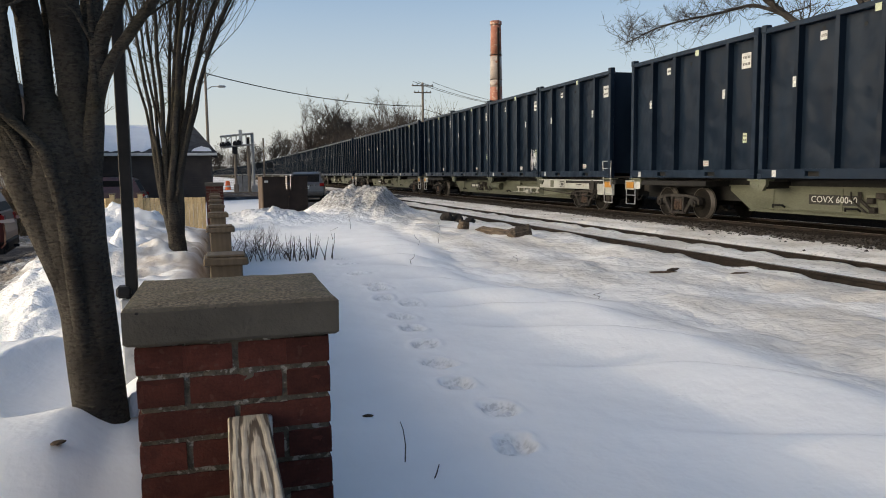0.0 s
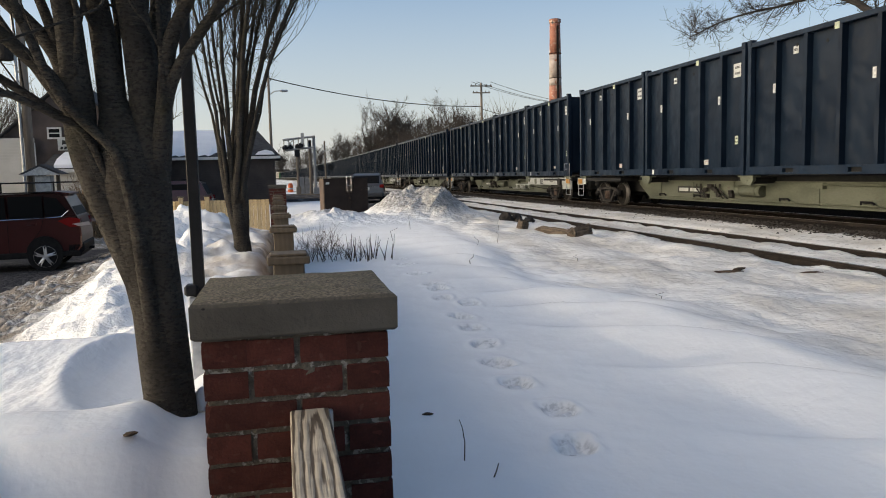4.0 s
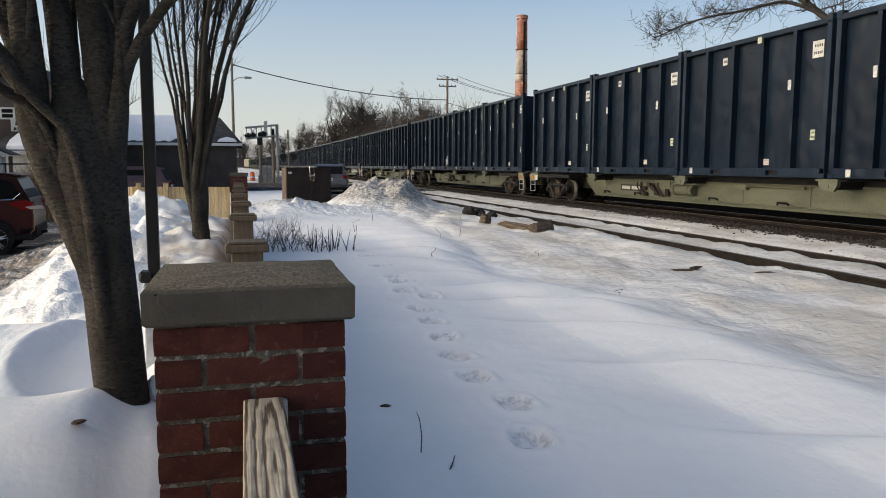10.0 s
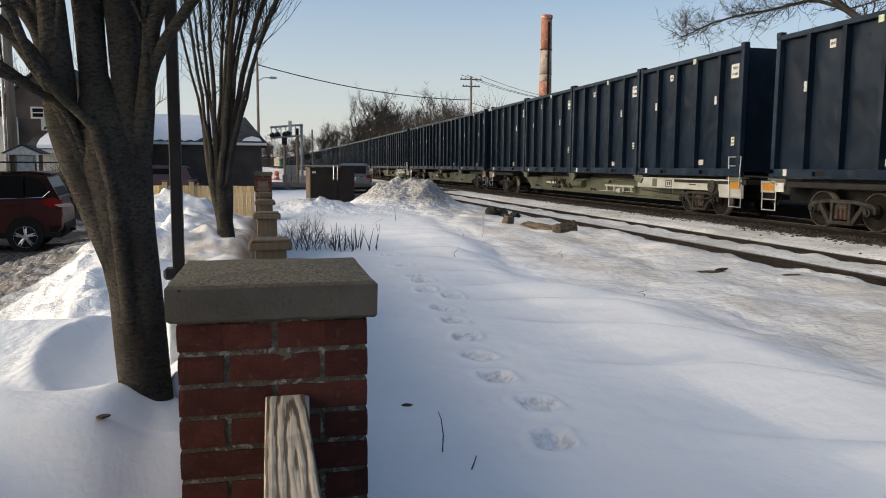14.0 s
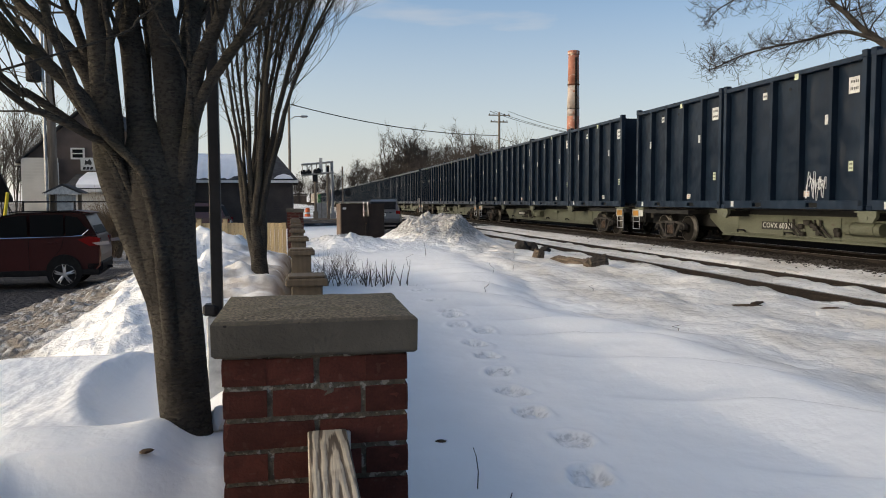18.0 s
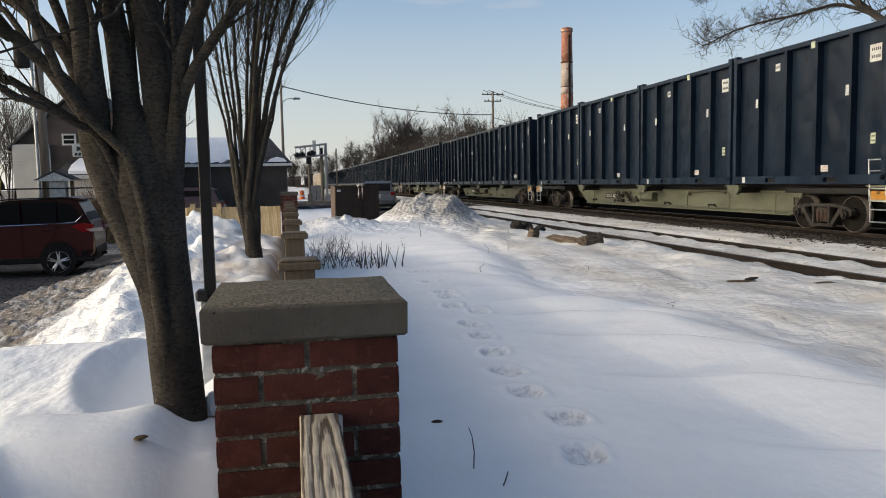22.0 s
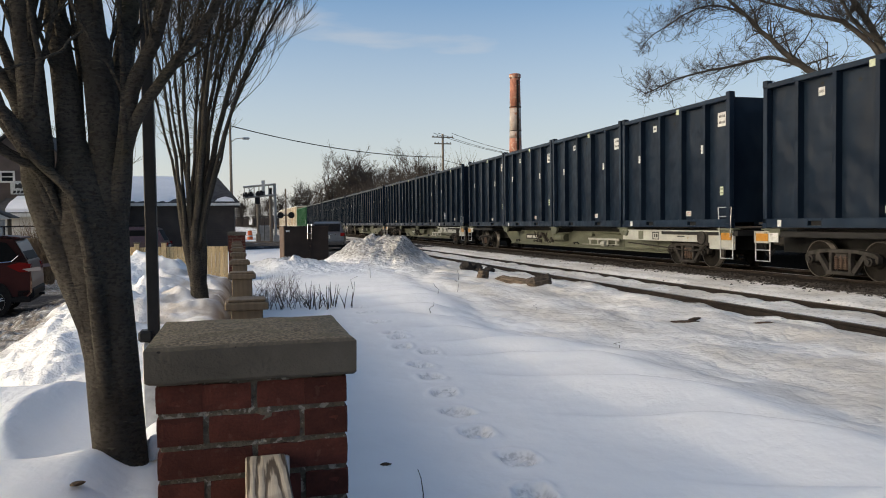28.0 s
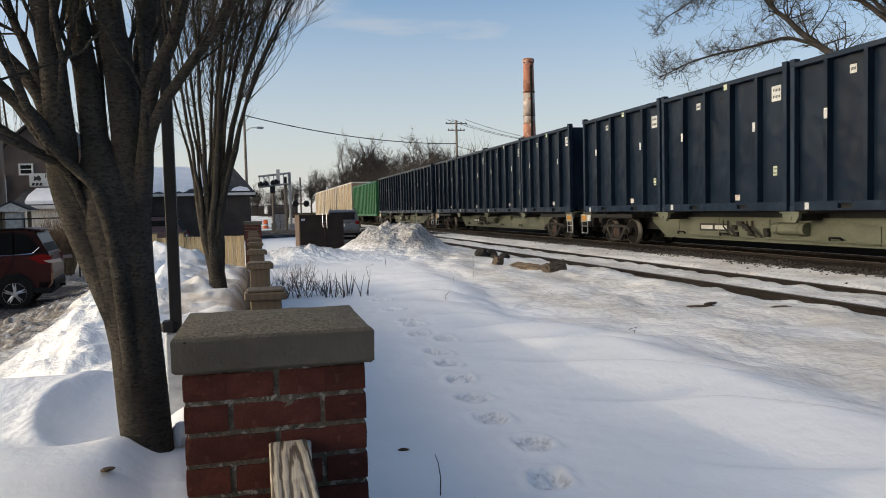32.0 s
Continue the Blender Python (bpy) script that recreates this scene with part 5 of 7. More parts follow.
    rings = [(a - r, 0.0), (a, r), (a, t - r), (a - r * 0.8, t)]
    inner = [(a * 0.72, t + 0.004), (a * 0.42, t + 0.006), (a * 0.12, t + 0.007)]
    rows = rings + inner
    m = 8
    v, f = [], []
    for q, z in rows:
        for s in range(4):
            for e in range(m):
                u = -q + 2 * q * e / m
                p = [(u, -q), (q, u), (-u, q), (-q, -u)][s]
                d = 0.0025 * noise.noise(Vector((p[0] * 22 + cx * 7, p[1] * 22, z * 22))) 
                v.append((p[0] + d, p[1] + w / 2 + d, z + d))
    k4 = 4 * m
    for i in range(len(rows) - 1):
        for e in range(k4):
            f.append((i * k4 + e, i * k4 + (e + 1) % k4, (i + 1) * k4 + (e + 1) % k4, (i + 1) * k4 + e))
    f.append(tuple(range((len(rows) - 1) * k4, len(rows) * k4)))
    f.append(tuple(range(k4))[::-1])
    c.add(v, f)
    part("cap", c, M_CAP, ob, "weathered concrete cap with moss", at=(0, 0, hgt))
    return ob


pillar(0.031, 1.688, 1.158, 17)
pillar(-0.115, 19.05, 1.235, 18)


def wooden_post(x, y, top):
    ob = thing("railing_post", (x, y, 0), "brown stained wooden railing post with a flat cap", "post", "railing posts")
    part("shaft", boxy(-0.068, 0.068, -0.068, 0.068, gz(x, y) - 0.35, top - 0.04, bevel=0.006), M_POST, ob)
    cap = boxy(-0.093, 0.093, -0.093, 0.093, top - 0.042, top - 0.008, bevel=0.006)
    cap.box(-0.08, 0.08, -0.08, 0.08, top - 0.008, top + 0.004, bevel=0.004)
    part("cap", cap, M_POST, ob)
    return ob


POSTS = [(0.026, 3.43), (0.005, 5.35), (-0.015, 7.2), (-0.035, 9.1), (-0.055, 11.0), (-0.072, 12.9), (-0.09, 14.8)]
for x, y in POSTS:
    wooden_post(x, y, 1.165)


def railing(y0, x0, y1, x1, first=False):
    """A level plank with a close board fence below it, from post to post."""
    ob = thing("board_railing", (0, 0, 0), "weathered plank handrail over close upright boards", "railing", "railings between the posts")
    ang = math.degrees(math.atan2(x1 - x0, y1 - y0))
    m = pose(x0, y0, 0, 0, 0, -ang)
    ln = math.hypot(x1 - x0, y1 - y0)
    part("handrail", boxy(-0.043, 0.043, 0.0, ln, 0.952, 0.990, bevel=0.004), M_PLANK, ob, at=m)
    part("rail_board", boxy(-0.019, 0.019, 0.0, ln, 0.86, 0.951, bevel=0.003), M_POST, ob, at=m)
    # unseen sheet added behind the boards so no sun slips through their gaps
    part("backing_sheet", boxy(-0.006, 0.006, 0.0, ln, -0.1, 0.93), M_POST, ob, at=m @ pose(0.012, 0, 0))
    k = int(ln / 0.142)
    bd = boxy(-0.010, 0.010, -0.069, 0.069, 0, 1.0, bevel=0.001).mesh("board", M_POST)
    for i in range(k):
        part("board", bd, M_POST, ob, at=m @ pose(0.032, (i + 0.5) * ln / k, -0.06))
    return ob


runs = [(-1.2, 0.052, 1.685, 0.052), (2.10, 0.032, 3.36, 0.026)] + [(a[1] + 0.07, a[0], b[1] - 0.07, b[0]) for a, b in zip(POSTS, POSTS[1:])]
for a in runs:
    railing(*a)
solid("rail_bracket", boxy(0.085, 0.103, 1.674, 1.690, 0.905, 0.985, bevel=0.003).disc((0.094, 1.672, 0.97), 1, 0.005, 0.006, 8).disc((0.094, 1.672, 0.925), 1, 0.005, 0.006, 8), M_STEEL, "small galvanised bracket on the brick pillar", "bracket")

# the black post beside the tree
bp = thing("lamp_post", (-0.372, 3.52, 0), "slim square black metal post in the snow", "post")
part("shaft", boxy(-0.024, 0.024, -0.024, 0.024, gz(-0.42, 3.52) - 0.3, 5.2, bevel=0.003), M_BLACK, bp)
part("collar", boxy(-0.062, 0.0, -0.04, 0.04, 0.985, 1.035, bevel=0.01), M_BLACK, bp)
part("base_box", boxy(-0.045, 0.03, -0.04, 0.04, gz(-0.42, 3.52) - 0.1, 0.98, bevel=0.006), M_STEEL, bp, "grey conduit box")


# ---- trees ----
def limb(shape, pts, r0, r1, sides=7, wob=0.0, rng=None):
    """A smooth tapered limb through a few points. Returns its finer path."""
    P = [Vector(p) for p in pts]
    path = []
    for i in range(len(P) - 1):
        p0, p1, p2, p3 = P[max(i - 1, 0)], P[i], P[i + 1], P[min(i + 2, len(P) - 1)]
        for k in range(4):
            t = k / 4
            path.append(0.5 * ((2 * p1) + (p2 - p0) * t + (2 * p0 - 5 * p1 + 4 * p2 - p3) * t * t + (3 * p1 - p0 - 3 * p2 + p3) * t ** 3))
    path.append(P[-1])
    if wob and rng:
        path = [p + Vector((rng.uniform(-wob, wob), rng.uniform(-wob, wob), 0)) for p in path]
    n = len(path) - 1
    shape.tube(path, [r0 + (r1 - r0) * i / n for i in range(n + 1)], sides)
    return path


def sprout(shape, p, d, length, r, level, rng, up=0.25, spread=0.6, sides=5, kids=(3, 5), rmin=0.0012, bend=0.16):
    """A bent branch with smaller ones on it."""
    n = 4 if level > 0 else 3
    path, q, dd = [p.copy()], p.copy(), d.normalized()
    for k in range(n):
        dd = (dd + Vector((rng.uniform(-1, 1), rng.uniform(-1, 1), rng.uniform(-0.6, 0.8))) * bend + Vector((0, 0, up * 0.3))).normalized()
        q = q + dd * (length / n)
        path.append(q.copy())
    shape.tube(path, [r * (1 - 0.72 * i / n) for i in range(n + 1)], max(3, sides), cap=False)
    if level > 0:
        for k in range(rng.randint(*kids)):
            t = rng.uniform(0.25, 1.0)
            i = min(n - 1, int(t * n))
            a = path[i].lerp(path[i + 1], t * n - i)
            ax = (path[i + 1] - path[i]).normalized()
            out = Vector((rng.uniform(-1, 1), rng.uniform(-1, 1), rng.uniform(-0.5, 1.0))).normalized()
            nd = (ax * (1 - spread) + out * spread + Vector((0, 0, up))).normalized()
            sprout(shape, a, nd, length * rng.uniform(0.42, 0.72), max(r * 0.45, rmin), level - 1, rng, up, spread, sides - 1, kids, rmin, bend)


def zelkova_near():
    """The vase-shaped street tree beside the first pillar: trunk fused from several stems, limbs fanning up."""
    rng = random.Random(3)
    ob = thing("street_tree", (-0.38, 2.63, 0.66), "bare vase-shaped street tree with grey-brown bark, rooted in the snow drift", "tree", "street trees")
    inv = Matrix.Translation((0.38, -2.63, -0.66))
    tr = Shape()
    L = lambda pts: [inv @ Vector(p) for p in pts]
    tr.tube(L([(-0.372, 2.63, 0.45), (-0.384, 2.63, 0.73), (-0.396, 2.63, 0.88), (-0.407, 2.63, 1.07), (-0.420, 2.63, 1.165), (-0.440, 2.63, 1.31), (-0.452, 2.63, 1.42), (-0.462, 2.63, 1.50), (-0.478, 2.63, 1.60), (-0.49, 2.63, 1.70), (-0.50, 2.63, 1.82)]), [0.100, 0.083, 0.081, 0.080, 0.083, 0.092, 0.100, 0.104, 0.092, 0.062, 0.01], 18)
    limb(tr, L([(-0.40, 2.63, 0.60), (-0.452, 2.61, 1.15), (-0.515, 2.60, 1.40), (-0.565, 2.60, 1.56), (-0.592, 2.59, 1.74), (-0.598, 2.585, 1.86)]), 0.044, 0.028, 12)
    limb(tr, L([(-0.35, 2.64, 0.50), (-0.372, 2.61, 1.0), (-0.388, 2.60, 1.30), (-0.40, 2.61, 1.55), (-0.403, 2.625, 1.75), (-0.41, 2.626, 1.90)]), 0.060, 0.044, 12)
    limb(tr, L([(-0.40, 2.60, 0.75), (-0.425, 2.555, 1.20), (-0.452, 2.54, 1.45), (-0.49, 2.53, 1.60)]), 0.034, 0.016, 10)
    limb(tr, L([(-0.43, 2.66, 1.0), (-0.475, 2.66, 1.40), (-0.50, 2.64, 1.62), (-0.508, 2.637, 1.78)]), 0.050, 0.024, 10)
    limb(tr, L([(-0.38, 2.67, 1.0), (-0.382, 2.67, 1.45), (-0.378, 2.66, 1.66), (-0.372, 2.68, 1.87)]), 0.040, 0.026, 10)
    part("trunk", tr, M_BARK, ob, smooth=True)
    fan = [
        (0.048, (-0.582, 2.6, 1.574), (-0.595, 2.592, 1.744), (-0.599, 2.58, 1.849), (-0.605, 2.566, 2.003), (-0.619, 2.55, 2.153)),
        (0.046, (-0.495, 2.63, 1.618), (-0.507, 2.637, 1.772), (-0.524, 2.648, 1.968), (-0.551, 2.66, 2.186)),
        (0.01, (-0.475, 2.67, 1.676), (-0.486, 2.689, 1.866), (-0.494, 2.717, 2.038), (-0.517, 2.75, 2.212)),
        (0.056, (-0.407, 2.63, 1.574), (-0.401, 2.628, 1.728), (-0.413, 2.626, 1.913), (-0.429, 2.623, 2.074), (-0.441, 2.62, 2.18)),
        (0.04, (-0.372, 2.66, 1.664), (-0.37, 2.682, 1.868), (-0.353, 2.713, 2.075), (-0.338, 2.75, 2.22)),
        (0.026, (-0.344, 2.58, 1.724), (-0.314, 2.551, 1.914), (-0.255, 2.509, 2.033), (-0.207, 2.46, 2.147)),
        (0.019, (-0.337, 2.57, 1.723), (-0.289, 2.545, 1.85), (-0.227, 2.509, 1.935), (-0.145, 2.467, 2.038), (-0.065, 2.42, 2.137)),
        (0.023, (-0.56, 2.57, 1.573), (-0.642, 2.55, 1.792), (-0.718, 2.521, 1.884), (-0.78, 2.487, 1.951), (-0.838, 2.45, 2.005)),
        (0.026, (-0.62, 2.65, 1.728), (-0.67, 2.671, 1.904), (-0.757, 2.703, 2.016), (-0.846, 2.739, 2.108), (-0.933, 2.78, 2.202)),
        (0.015, (-0.58, 2.6, 1.638), (-0.673, 2.584, 1.722), (-0.761, 2.559, 1.791), (-0.817, 2.531, 1.832), (-0.861, 2.5, 1.862)),
        (0.012, (-0.618, 2.68, 1.676), (-0.714, 2.708, 1.815), (-0.813, 2.749, 1.963), (-0.897, 2.797, 2.086), (-0.975, 2.85, 2.151)),
        (0.018, (-0.63, 2.66, 1.794), (-0.681, 2.682, 1.981), (-0.726, 2.713, 2.106), (-0.769, 2.75, 2.201)),
        (0.016, (-0.461, 2.54, 1.487), (-0.49, 2.525, 1.598), (-0.576, 2.504, 1.695), (-0.642, 2.478, 1.803), (-0.694, 2.45, 1.956), (-0.718, 2.42, 2.056)),
        (0.013, (-0.554, 2.55, 1.614), (-0.644, 2.509, 1.705), (-0.738, 2.45, 1.758), (-0.82, 2.38, 1.816)),
        (0.01, (-0.592, 2.55, 1.824), (-0.568, 2.53, 1.996), (-0.58, 2.5, 2.141)),
        (0.01, (-0.338, 2.55, 1.722), (-0.335, 2.543, 1.954), (-0.337, 2.532, 2.098), (-0.339, 2.52, 2.157)),
        (0.005, (-0.34, 2.54, 1.917), (-0.371, 2.503, 1.987), (-0.427, 2.45, 2.085)),
        (0.0045, (-0.396, 2.5, 2.119), (-0.469, 2.459, 2.045), (-0.519, 2.4, 1.981)),
    ]
    for r, *pts in fan:
        s = Shape()
        a, b = Vector(pts[-2]), Vector(pts[-1])
        rise = (b - a).normalized()
        pts = pts + [tuple(b + rise * 0.6 + Vector((0, 0, 0.18)))]
        if r > 0.0125:
            # the limb runs on down as a ridge of the fused trunk
            q = pts[0]
            z = max(q[2] - 0.42, 1.12)
            pts = [(-0.407 - 0.14 * (z - 1.07) + 0.18 * (q[0] + 0.46), 0.4 * q[1] + 0.6 * 2.62, z)] + pts
        path = limb(s, L(pts), r * 1.12, r * 0.68, 9)
        for k in range(9 if r > 0.014 else 6):
            i = rng.randint(11, len(path) - 1)
            d = (path[i] - path[i - 1]).normalized() + Vector((rng.uniform(-0.7, 0.7), rng.uniform(-0.7, 0.7), rng.uniform(-0.1, 0.6)))
            sprout(s, path[i], d, rng.uniform(0.3, 0.7), max(r * 0.22, 0.0022), 2, rng, 0.15, 0.5, 5, (2, 3))
        e = len(path) - 1
        for k in range(2):
            sprout(s, path[e], (path[e] - path[e - 1]).normalized() + Vector((rng.uniform(-0.3, 0.3), rng.uniform(-0.3, 0.3), 0.2)), 1.5, r * 0.4, 2, rng, 0.3, 0.4, 5, (4, 6))
        part("limb", s, M_BARK, ob, smooth=True)
    return ob


def zelkova_far():
    rng = random.Random(8)
    x0, y0, z0 = -0.42, 8.03, 0.70
    ob = thing("street_tree", (x0, y0, z0), "bare upright street tree with many slender limbs", "tree", "street trees")
    tr = Shape()
    limb(tr, [(0, 0, -0.3), (0, 0, 0.05), (-0.02, 0, 0.32), (-0.045, 0, 0.55), (-0.05, 0, 0.78), (-0.06, 0, 1.1)], 0.105, 0.035, 14)
    limb(tr, [(0.0, 0.0, 0.1), (0.03, 0.02, 0.5), (0.02, 0.02, 0.95), (0.02, 0.02, 1.3)], 0.066, 0.03, 10)
    limb(tr, [(-0.03, 0.0, 0.2), (-0.10, 0.0, 0.55), (-0.15, 0.0, 0.9), (-0.18, 0, 1.2)], 0.06, 0.03, 10)
    part("trunk", tr, M_BARK, ob, smooth=True)
    for k in range(13):
        s = Shape()
        f = k / 12
        side = -0.60 + 1.48 * f + rng.uniform(-0.08, 0.08)
        back = rng.uniform(-0.5, 0.5)
        r = rng.uniform(0.017, 0.031) * (1.2 if 4 < k < 11 else 0.9)
        pts = [(-0.12 + 0.14 * f, 0.05 * back, 0.55), (-0.13 + 0.2 * f + side * 0.13, back * 0.25, 1.25), (side * 0.60 - 0.04, back * 0.6, 2.2), (side * 1.28, back, 3.4), (side * 2.15, back * 1.5, 5.0)]
        path = limb(s, pts, r * 1.1, r * 0.22, 7, 0.012, rng)
        for q in range(30):
            i = rng.randint(7, len(path) - 1)
            d = (path[i] - path[i - 1]).normalized() * 0.9 + Vector((rng.uniform(-0.6, 0.6) + 0.25 * f, rng.uniform(-0.6, 0.6), rng.uniform(0.1, 0.6)))
            sprout(s, path[i], d, rng.uniform(0.45, 1.1), r * 0.24, 2, rng, 0.22, 0.45, 4, (3, 5), 0.0028, 0.12)
        for q in range(12):
            i = rng.randint(5, len(path) - 3)
            d = Vector((rng.uniform(-0.8, 0.9), rng.uniform(-0.8, 0.8), rng.uniform(0.1, 0.9)))
            sprout(s, path[i], d, rng.uniform(0.25, 0.6), 0.004, 1, rng, 0.1, 0.6, 4, (2, 4), 0.0022)
        part("limb", s, M_BARK, ob, smooth=True)
    return ob


zelkova_near()
zelkova_far()


def big_tree():
    """The large old tree behind the train, its limbs reaching over the wagons."""
    rng = random.Random(21)
    ob = thing("old_tree", (25.6, 22.6, -0.2), "large bare old tree with spreading limbs behind the train", "tree")
    inv = Matrix.Translation((-25.6, -22.6, 0.2))
    L = lambda pts: [inv @ Vector(p) for p in pts]
    tr = Shape()
    limb(tr, L([(25.6, 22.6, -0.4), (25.5, 22.7, 2.0), (25.3, 22.9, 4.2), (24.9, 23.2, 6.0)]), 0.55, 0.36, 12)
    part("trunk", tr, M_GREYBARK, ob, smooth=True)
    limbs = [
        (0.20, (25.2, 23.0, 4.4), (23.66, 24.46, 5.9), (22.46, 25.56, 7.4), (21.5, 26.38, 8.6), (20.64, 27.05, 9.9), (19.4, 27.9, 11.4)),
        (0.085, (22.3, 25.7, 7.6), (21.3, 26.5, 8.15), (20.29, 27.32, 7.95), (18.61, 28.49, 7.65), (17.2, 29.37, 7.0)),
        (0.07, (21.2, 26.6, 9.0), (20.3, 27.3, 10.2), (19.0, 28.23, 10.5), (17.21, 29.36, 9.3)),
        (0.13, (24.9, 23.2, 6.0), (23.65, 24.47, 8.9), (22.14, 25.84, 9.9), (20.47, 27.19, 10.8)),
        (0.16, (24.9, 23.2, 6.0), (24.06, 24.06, 8.84), (23.36, 24.75, 10.6), (22.6, 25.4, 13.0)),
        (0.14, (24.9, 23.2, 6.0), (25.2, 23.0, 9.0), (25.3, 23.2, 12.0), (25.0, 23.5, 14.5)),
        (0.12, (25.3, 22.9, 5.0), (26.5, 21.6, 7.0), (27.4, 20.6, 10.0), (28.0, 20.0, 13.0)),
        (0.09, (24.3, 23.8, 8.2), (23.0, 24.2, 9.4), (22.0, 24.0, 11.0), (21.4, 23.4, 12.6)),
    ]
    for r, *pts in limbs:
        s = Shape()
        path = limb(s, L(pts), r, r * 0.25, 8, 0.06, rng)
        low = r in (0.085, 0.07)
        for k in range(44 if low else 46):
            i = rng.randint(3, len(path) - 1)
            droop = low and rng.random() < 0.55
            d = (path[i] - path[i - 1]).normalized() * (0.9 if low else 0.5) + Vector((rng.uniform(-1, 1), rng.uniform(-1, 1), rng.uniform(-1.1, -0.3) if droop else rng.uniform(-0.4, 0.8)))
            ln = rng.uniform(0.9, 2.6) * (1 - 0.45 * i / len(path)) if low else rng.uniform(0.5, 2.0)
            sprout(s, path[i], d, ln, max(r * 0.20, 0.012), 2, rng, 0.02 if droop else 0.08, 0.85, 4, (4, 6), 0.008, 0.42)
        part("limb", s, M_GREYBARK, ob, smooth=True)


big_tree()


def far_tree_mesh(seed, height):
    rng = random.Random(seed)
    tr, cr = Shape(), Shape()
    tr.tube([(0, 0, -1), (0.1, 0, height * 0.25), (rng.uniform(-0.4, 0.4), 0, height * 0.66)], [height * 0.022, height * 0.017, height * 0.008], 7)
    for k in range(26):
        z = height * rng.uniform(0.16, 0.62)
        a = rng.uniform(0, 6.28)
        d = Vector((math.cos(a) * 0.7, math.sin(a) * 0.7, rng.uniform(0.5, 1.3)))
        sprout(cr, Vector((0.05, 0, z)), d, height * rng.uniform(0.20, 0.34), height * 0.009, 3, rng, 0.14, 0.66, 3, (4, 5), 0.022, 0.24)
    return tr.mesh("trunk", M_GREYBARK, True), cr.mesh("crown", M_BRUSH)


TREES = [far_tree_mesh(s, 13 + s % 4) for s in (1, 2, 3, 4)]


def far_tree(x, y, z, k, size, turn, label="bare grey-brown tree in the wood beyond the railway"):
    ob = thing("bare_tree", pose(x, y, z, 0, 0, turn) @ Matrix.Diagonal((size, size, size, 1)), label, "tree", "trees beyond the railway")
    part("trunk", TREES[k][0], M_GREYBARK, ob)
    part("crown", TREES[k][1], M_BRUSH, ob)


rng = random.Random(4)
for k, (x, y, size) in enumerate([(20.9, 148, 1.15), (24, 152, 1.05), (18.4, 158, 0.95), (29, 146, 0.95), (34.5, 146, 1.08), (38, 150, 1.0), (33, 155, 1.1), (42, 148, 0.95), (27, 160, 1.0), (24, 276, 1.16), (21, 300, 1.15), (20, 190, 0.9), (17.5, 350, 1.15), (16, 450, 1.3), (30, 230, 1.0), (48, 150, 0.9), (23, 135, 0.75), (56, 152, 0.9), (0, 640, 1.7), (-14, 620, 1.7), (12, 620, 1.5), (-24, 640, 1.5)]):
    far_tree(x, y, -0.3, k % 4, size, rng.uniform(0, 360))


def brush(name, x0, x1, y0, y1, hgt, count, seed, label):
    """A thicket, one object."""
    rng = random.Random(seed)
    s = Shape()
    for k in range(count):
        p = Vector((rng.uniform(x0, x1), rng.uniform(y0, y1), -0.3))
        h = hgt * rng.uniform(0.55, 1.1)
        sprout(s, p, Vector((rng.uniform(-0.25, 0.25), rng.uniform(-0.25, 0.25), 1)), h, h * 0.011, 2, rng, 0.2, 0.5, 3, (5, 8), 0.019)
    solid(name, s, M_BRUSH, label, "undergrowth", kind="stuff")


brush("thicket", 19.5, 23, 70, 200, 4.9, 700, 31, "brown leafless thicket along the far side of the railway")
brush("thicket", 23, 62, 120, 170, 6.2, 520, 32, "brown leafless wood beyond the railway")
brush("thicket", -60, 20, 620, 660, 13.0, 170, 33, "brown leafless scrub far down the line")
brush("thicket", -40, -10, 55, 75, 6.5, 160, 34, "bare scrub behind the houses")


# ---- street side: fence, houses, cars ----
def picket_fence(x0, y0, x1, y1, top, posts):
    ob = thing("picket_fence", (0, 0, 0), "new pale pine board fence with square posts", "fence")
    ln = math.hypot(x1 - x0, y1 - y0)
    n = int(ln / 0.098)
    pk = boxy(-0.0475, 0.0475, -0.009, 0.009, 0, 1.25, bevel=0.003).mesh("board", M_PICKET)
    ang = math.degrees(math.atan2(y1 - y0, x1 - x0))
    rr = random.Random(2)
    for i in range(n):
        t = (i + 0.5) / n
        part("board", pk, M_PICKET, ob, at=pose(x0 + (x1 - x0) * t, y0 + (y1 - y0) * t, top - 1.25 + rr.uniform(-0.008, 0.008), 0, 0, ang))
    for z in (top - 0.16, top - 0.85):
        part("fence_rail", boxy(0, ln, 0.01, 0.05, z, z + 0.085, bevel=0.003), M_PICKET, ob, at=pose(x0, y0, 0, 0, 0, ang))
    for t in posts:
        p = part("post", boxy(-0.055, 0.055, -0.055, 0.055, top - 1.5, top + 0.09, bevel=0.004), M_PICKET, ob, at=(x0 + (x1 - x0) * t, y0 + (y1 - y0) * t - 0.03, 0))
        part("post_cap", boxy(-0.075, 0.075, -0.075, 0.075, top + 0.09, top + 0.125, bevel=0.01), M_POST, p, at=(0, 0, 0))


picket_fence(-2.62, 19.6, -0.34, 19.25, 0.97, (0.06, 0.34))
picket_fence(-3.7, 20.37, -2.62, 19.6, 0.97, (0.05,))


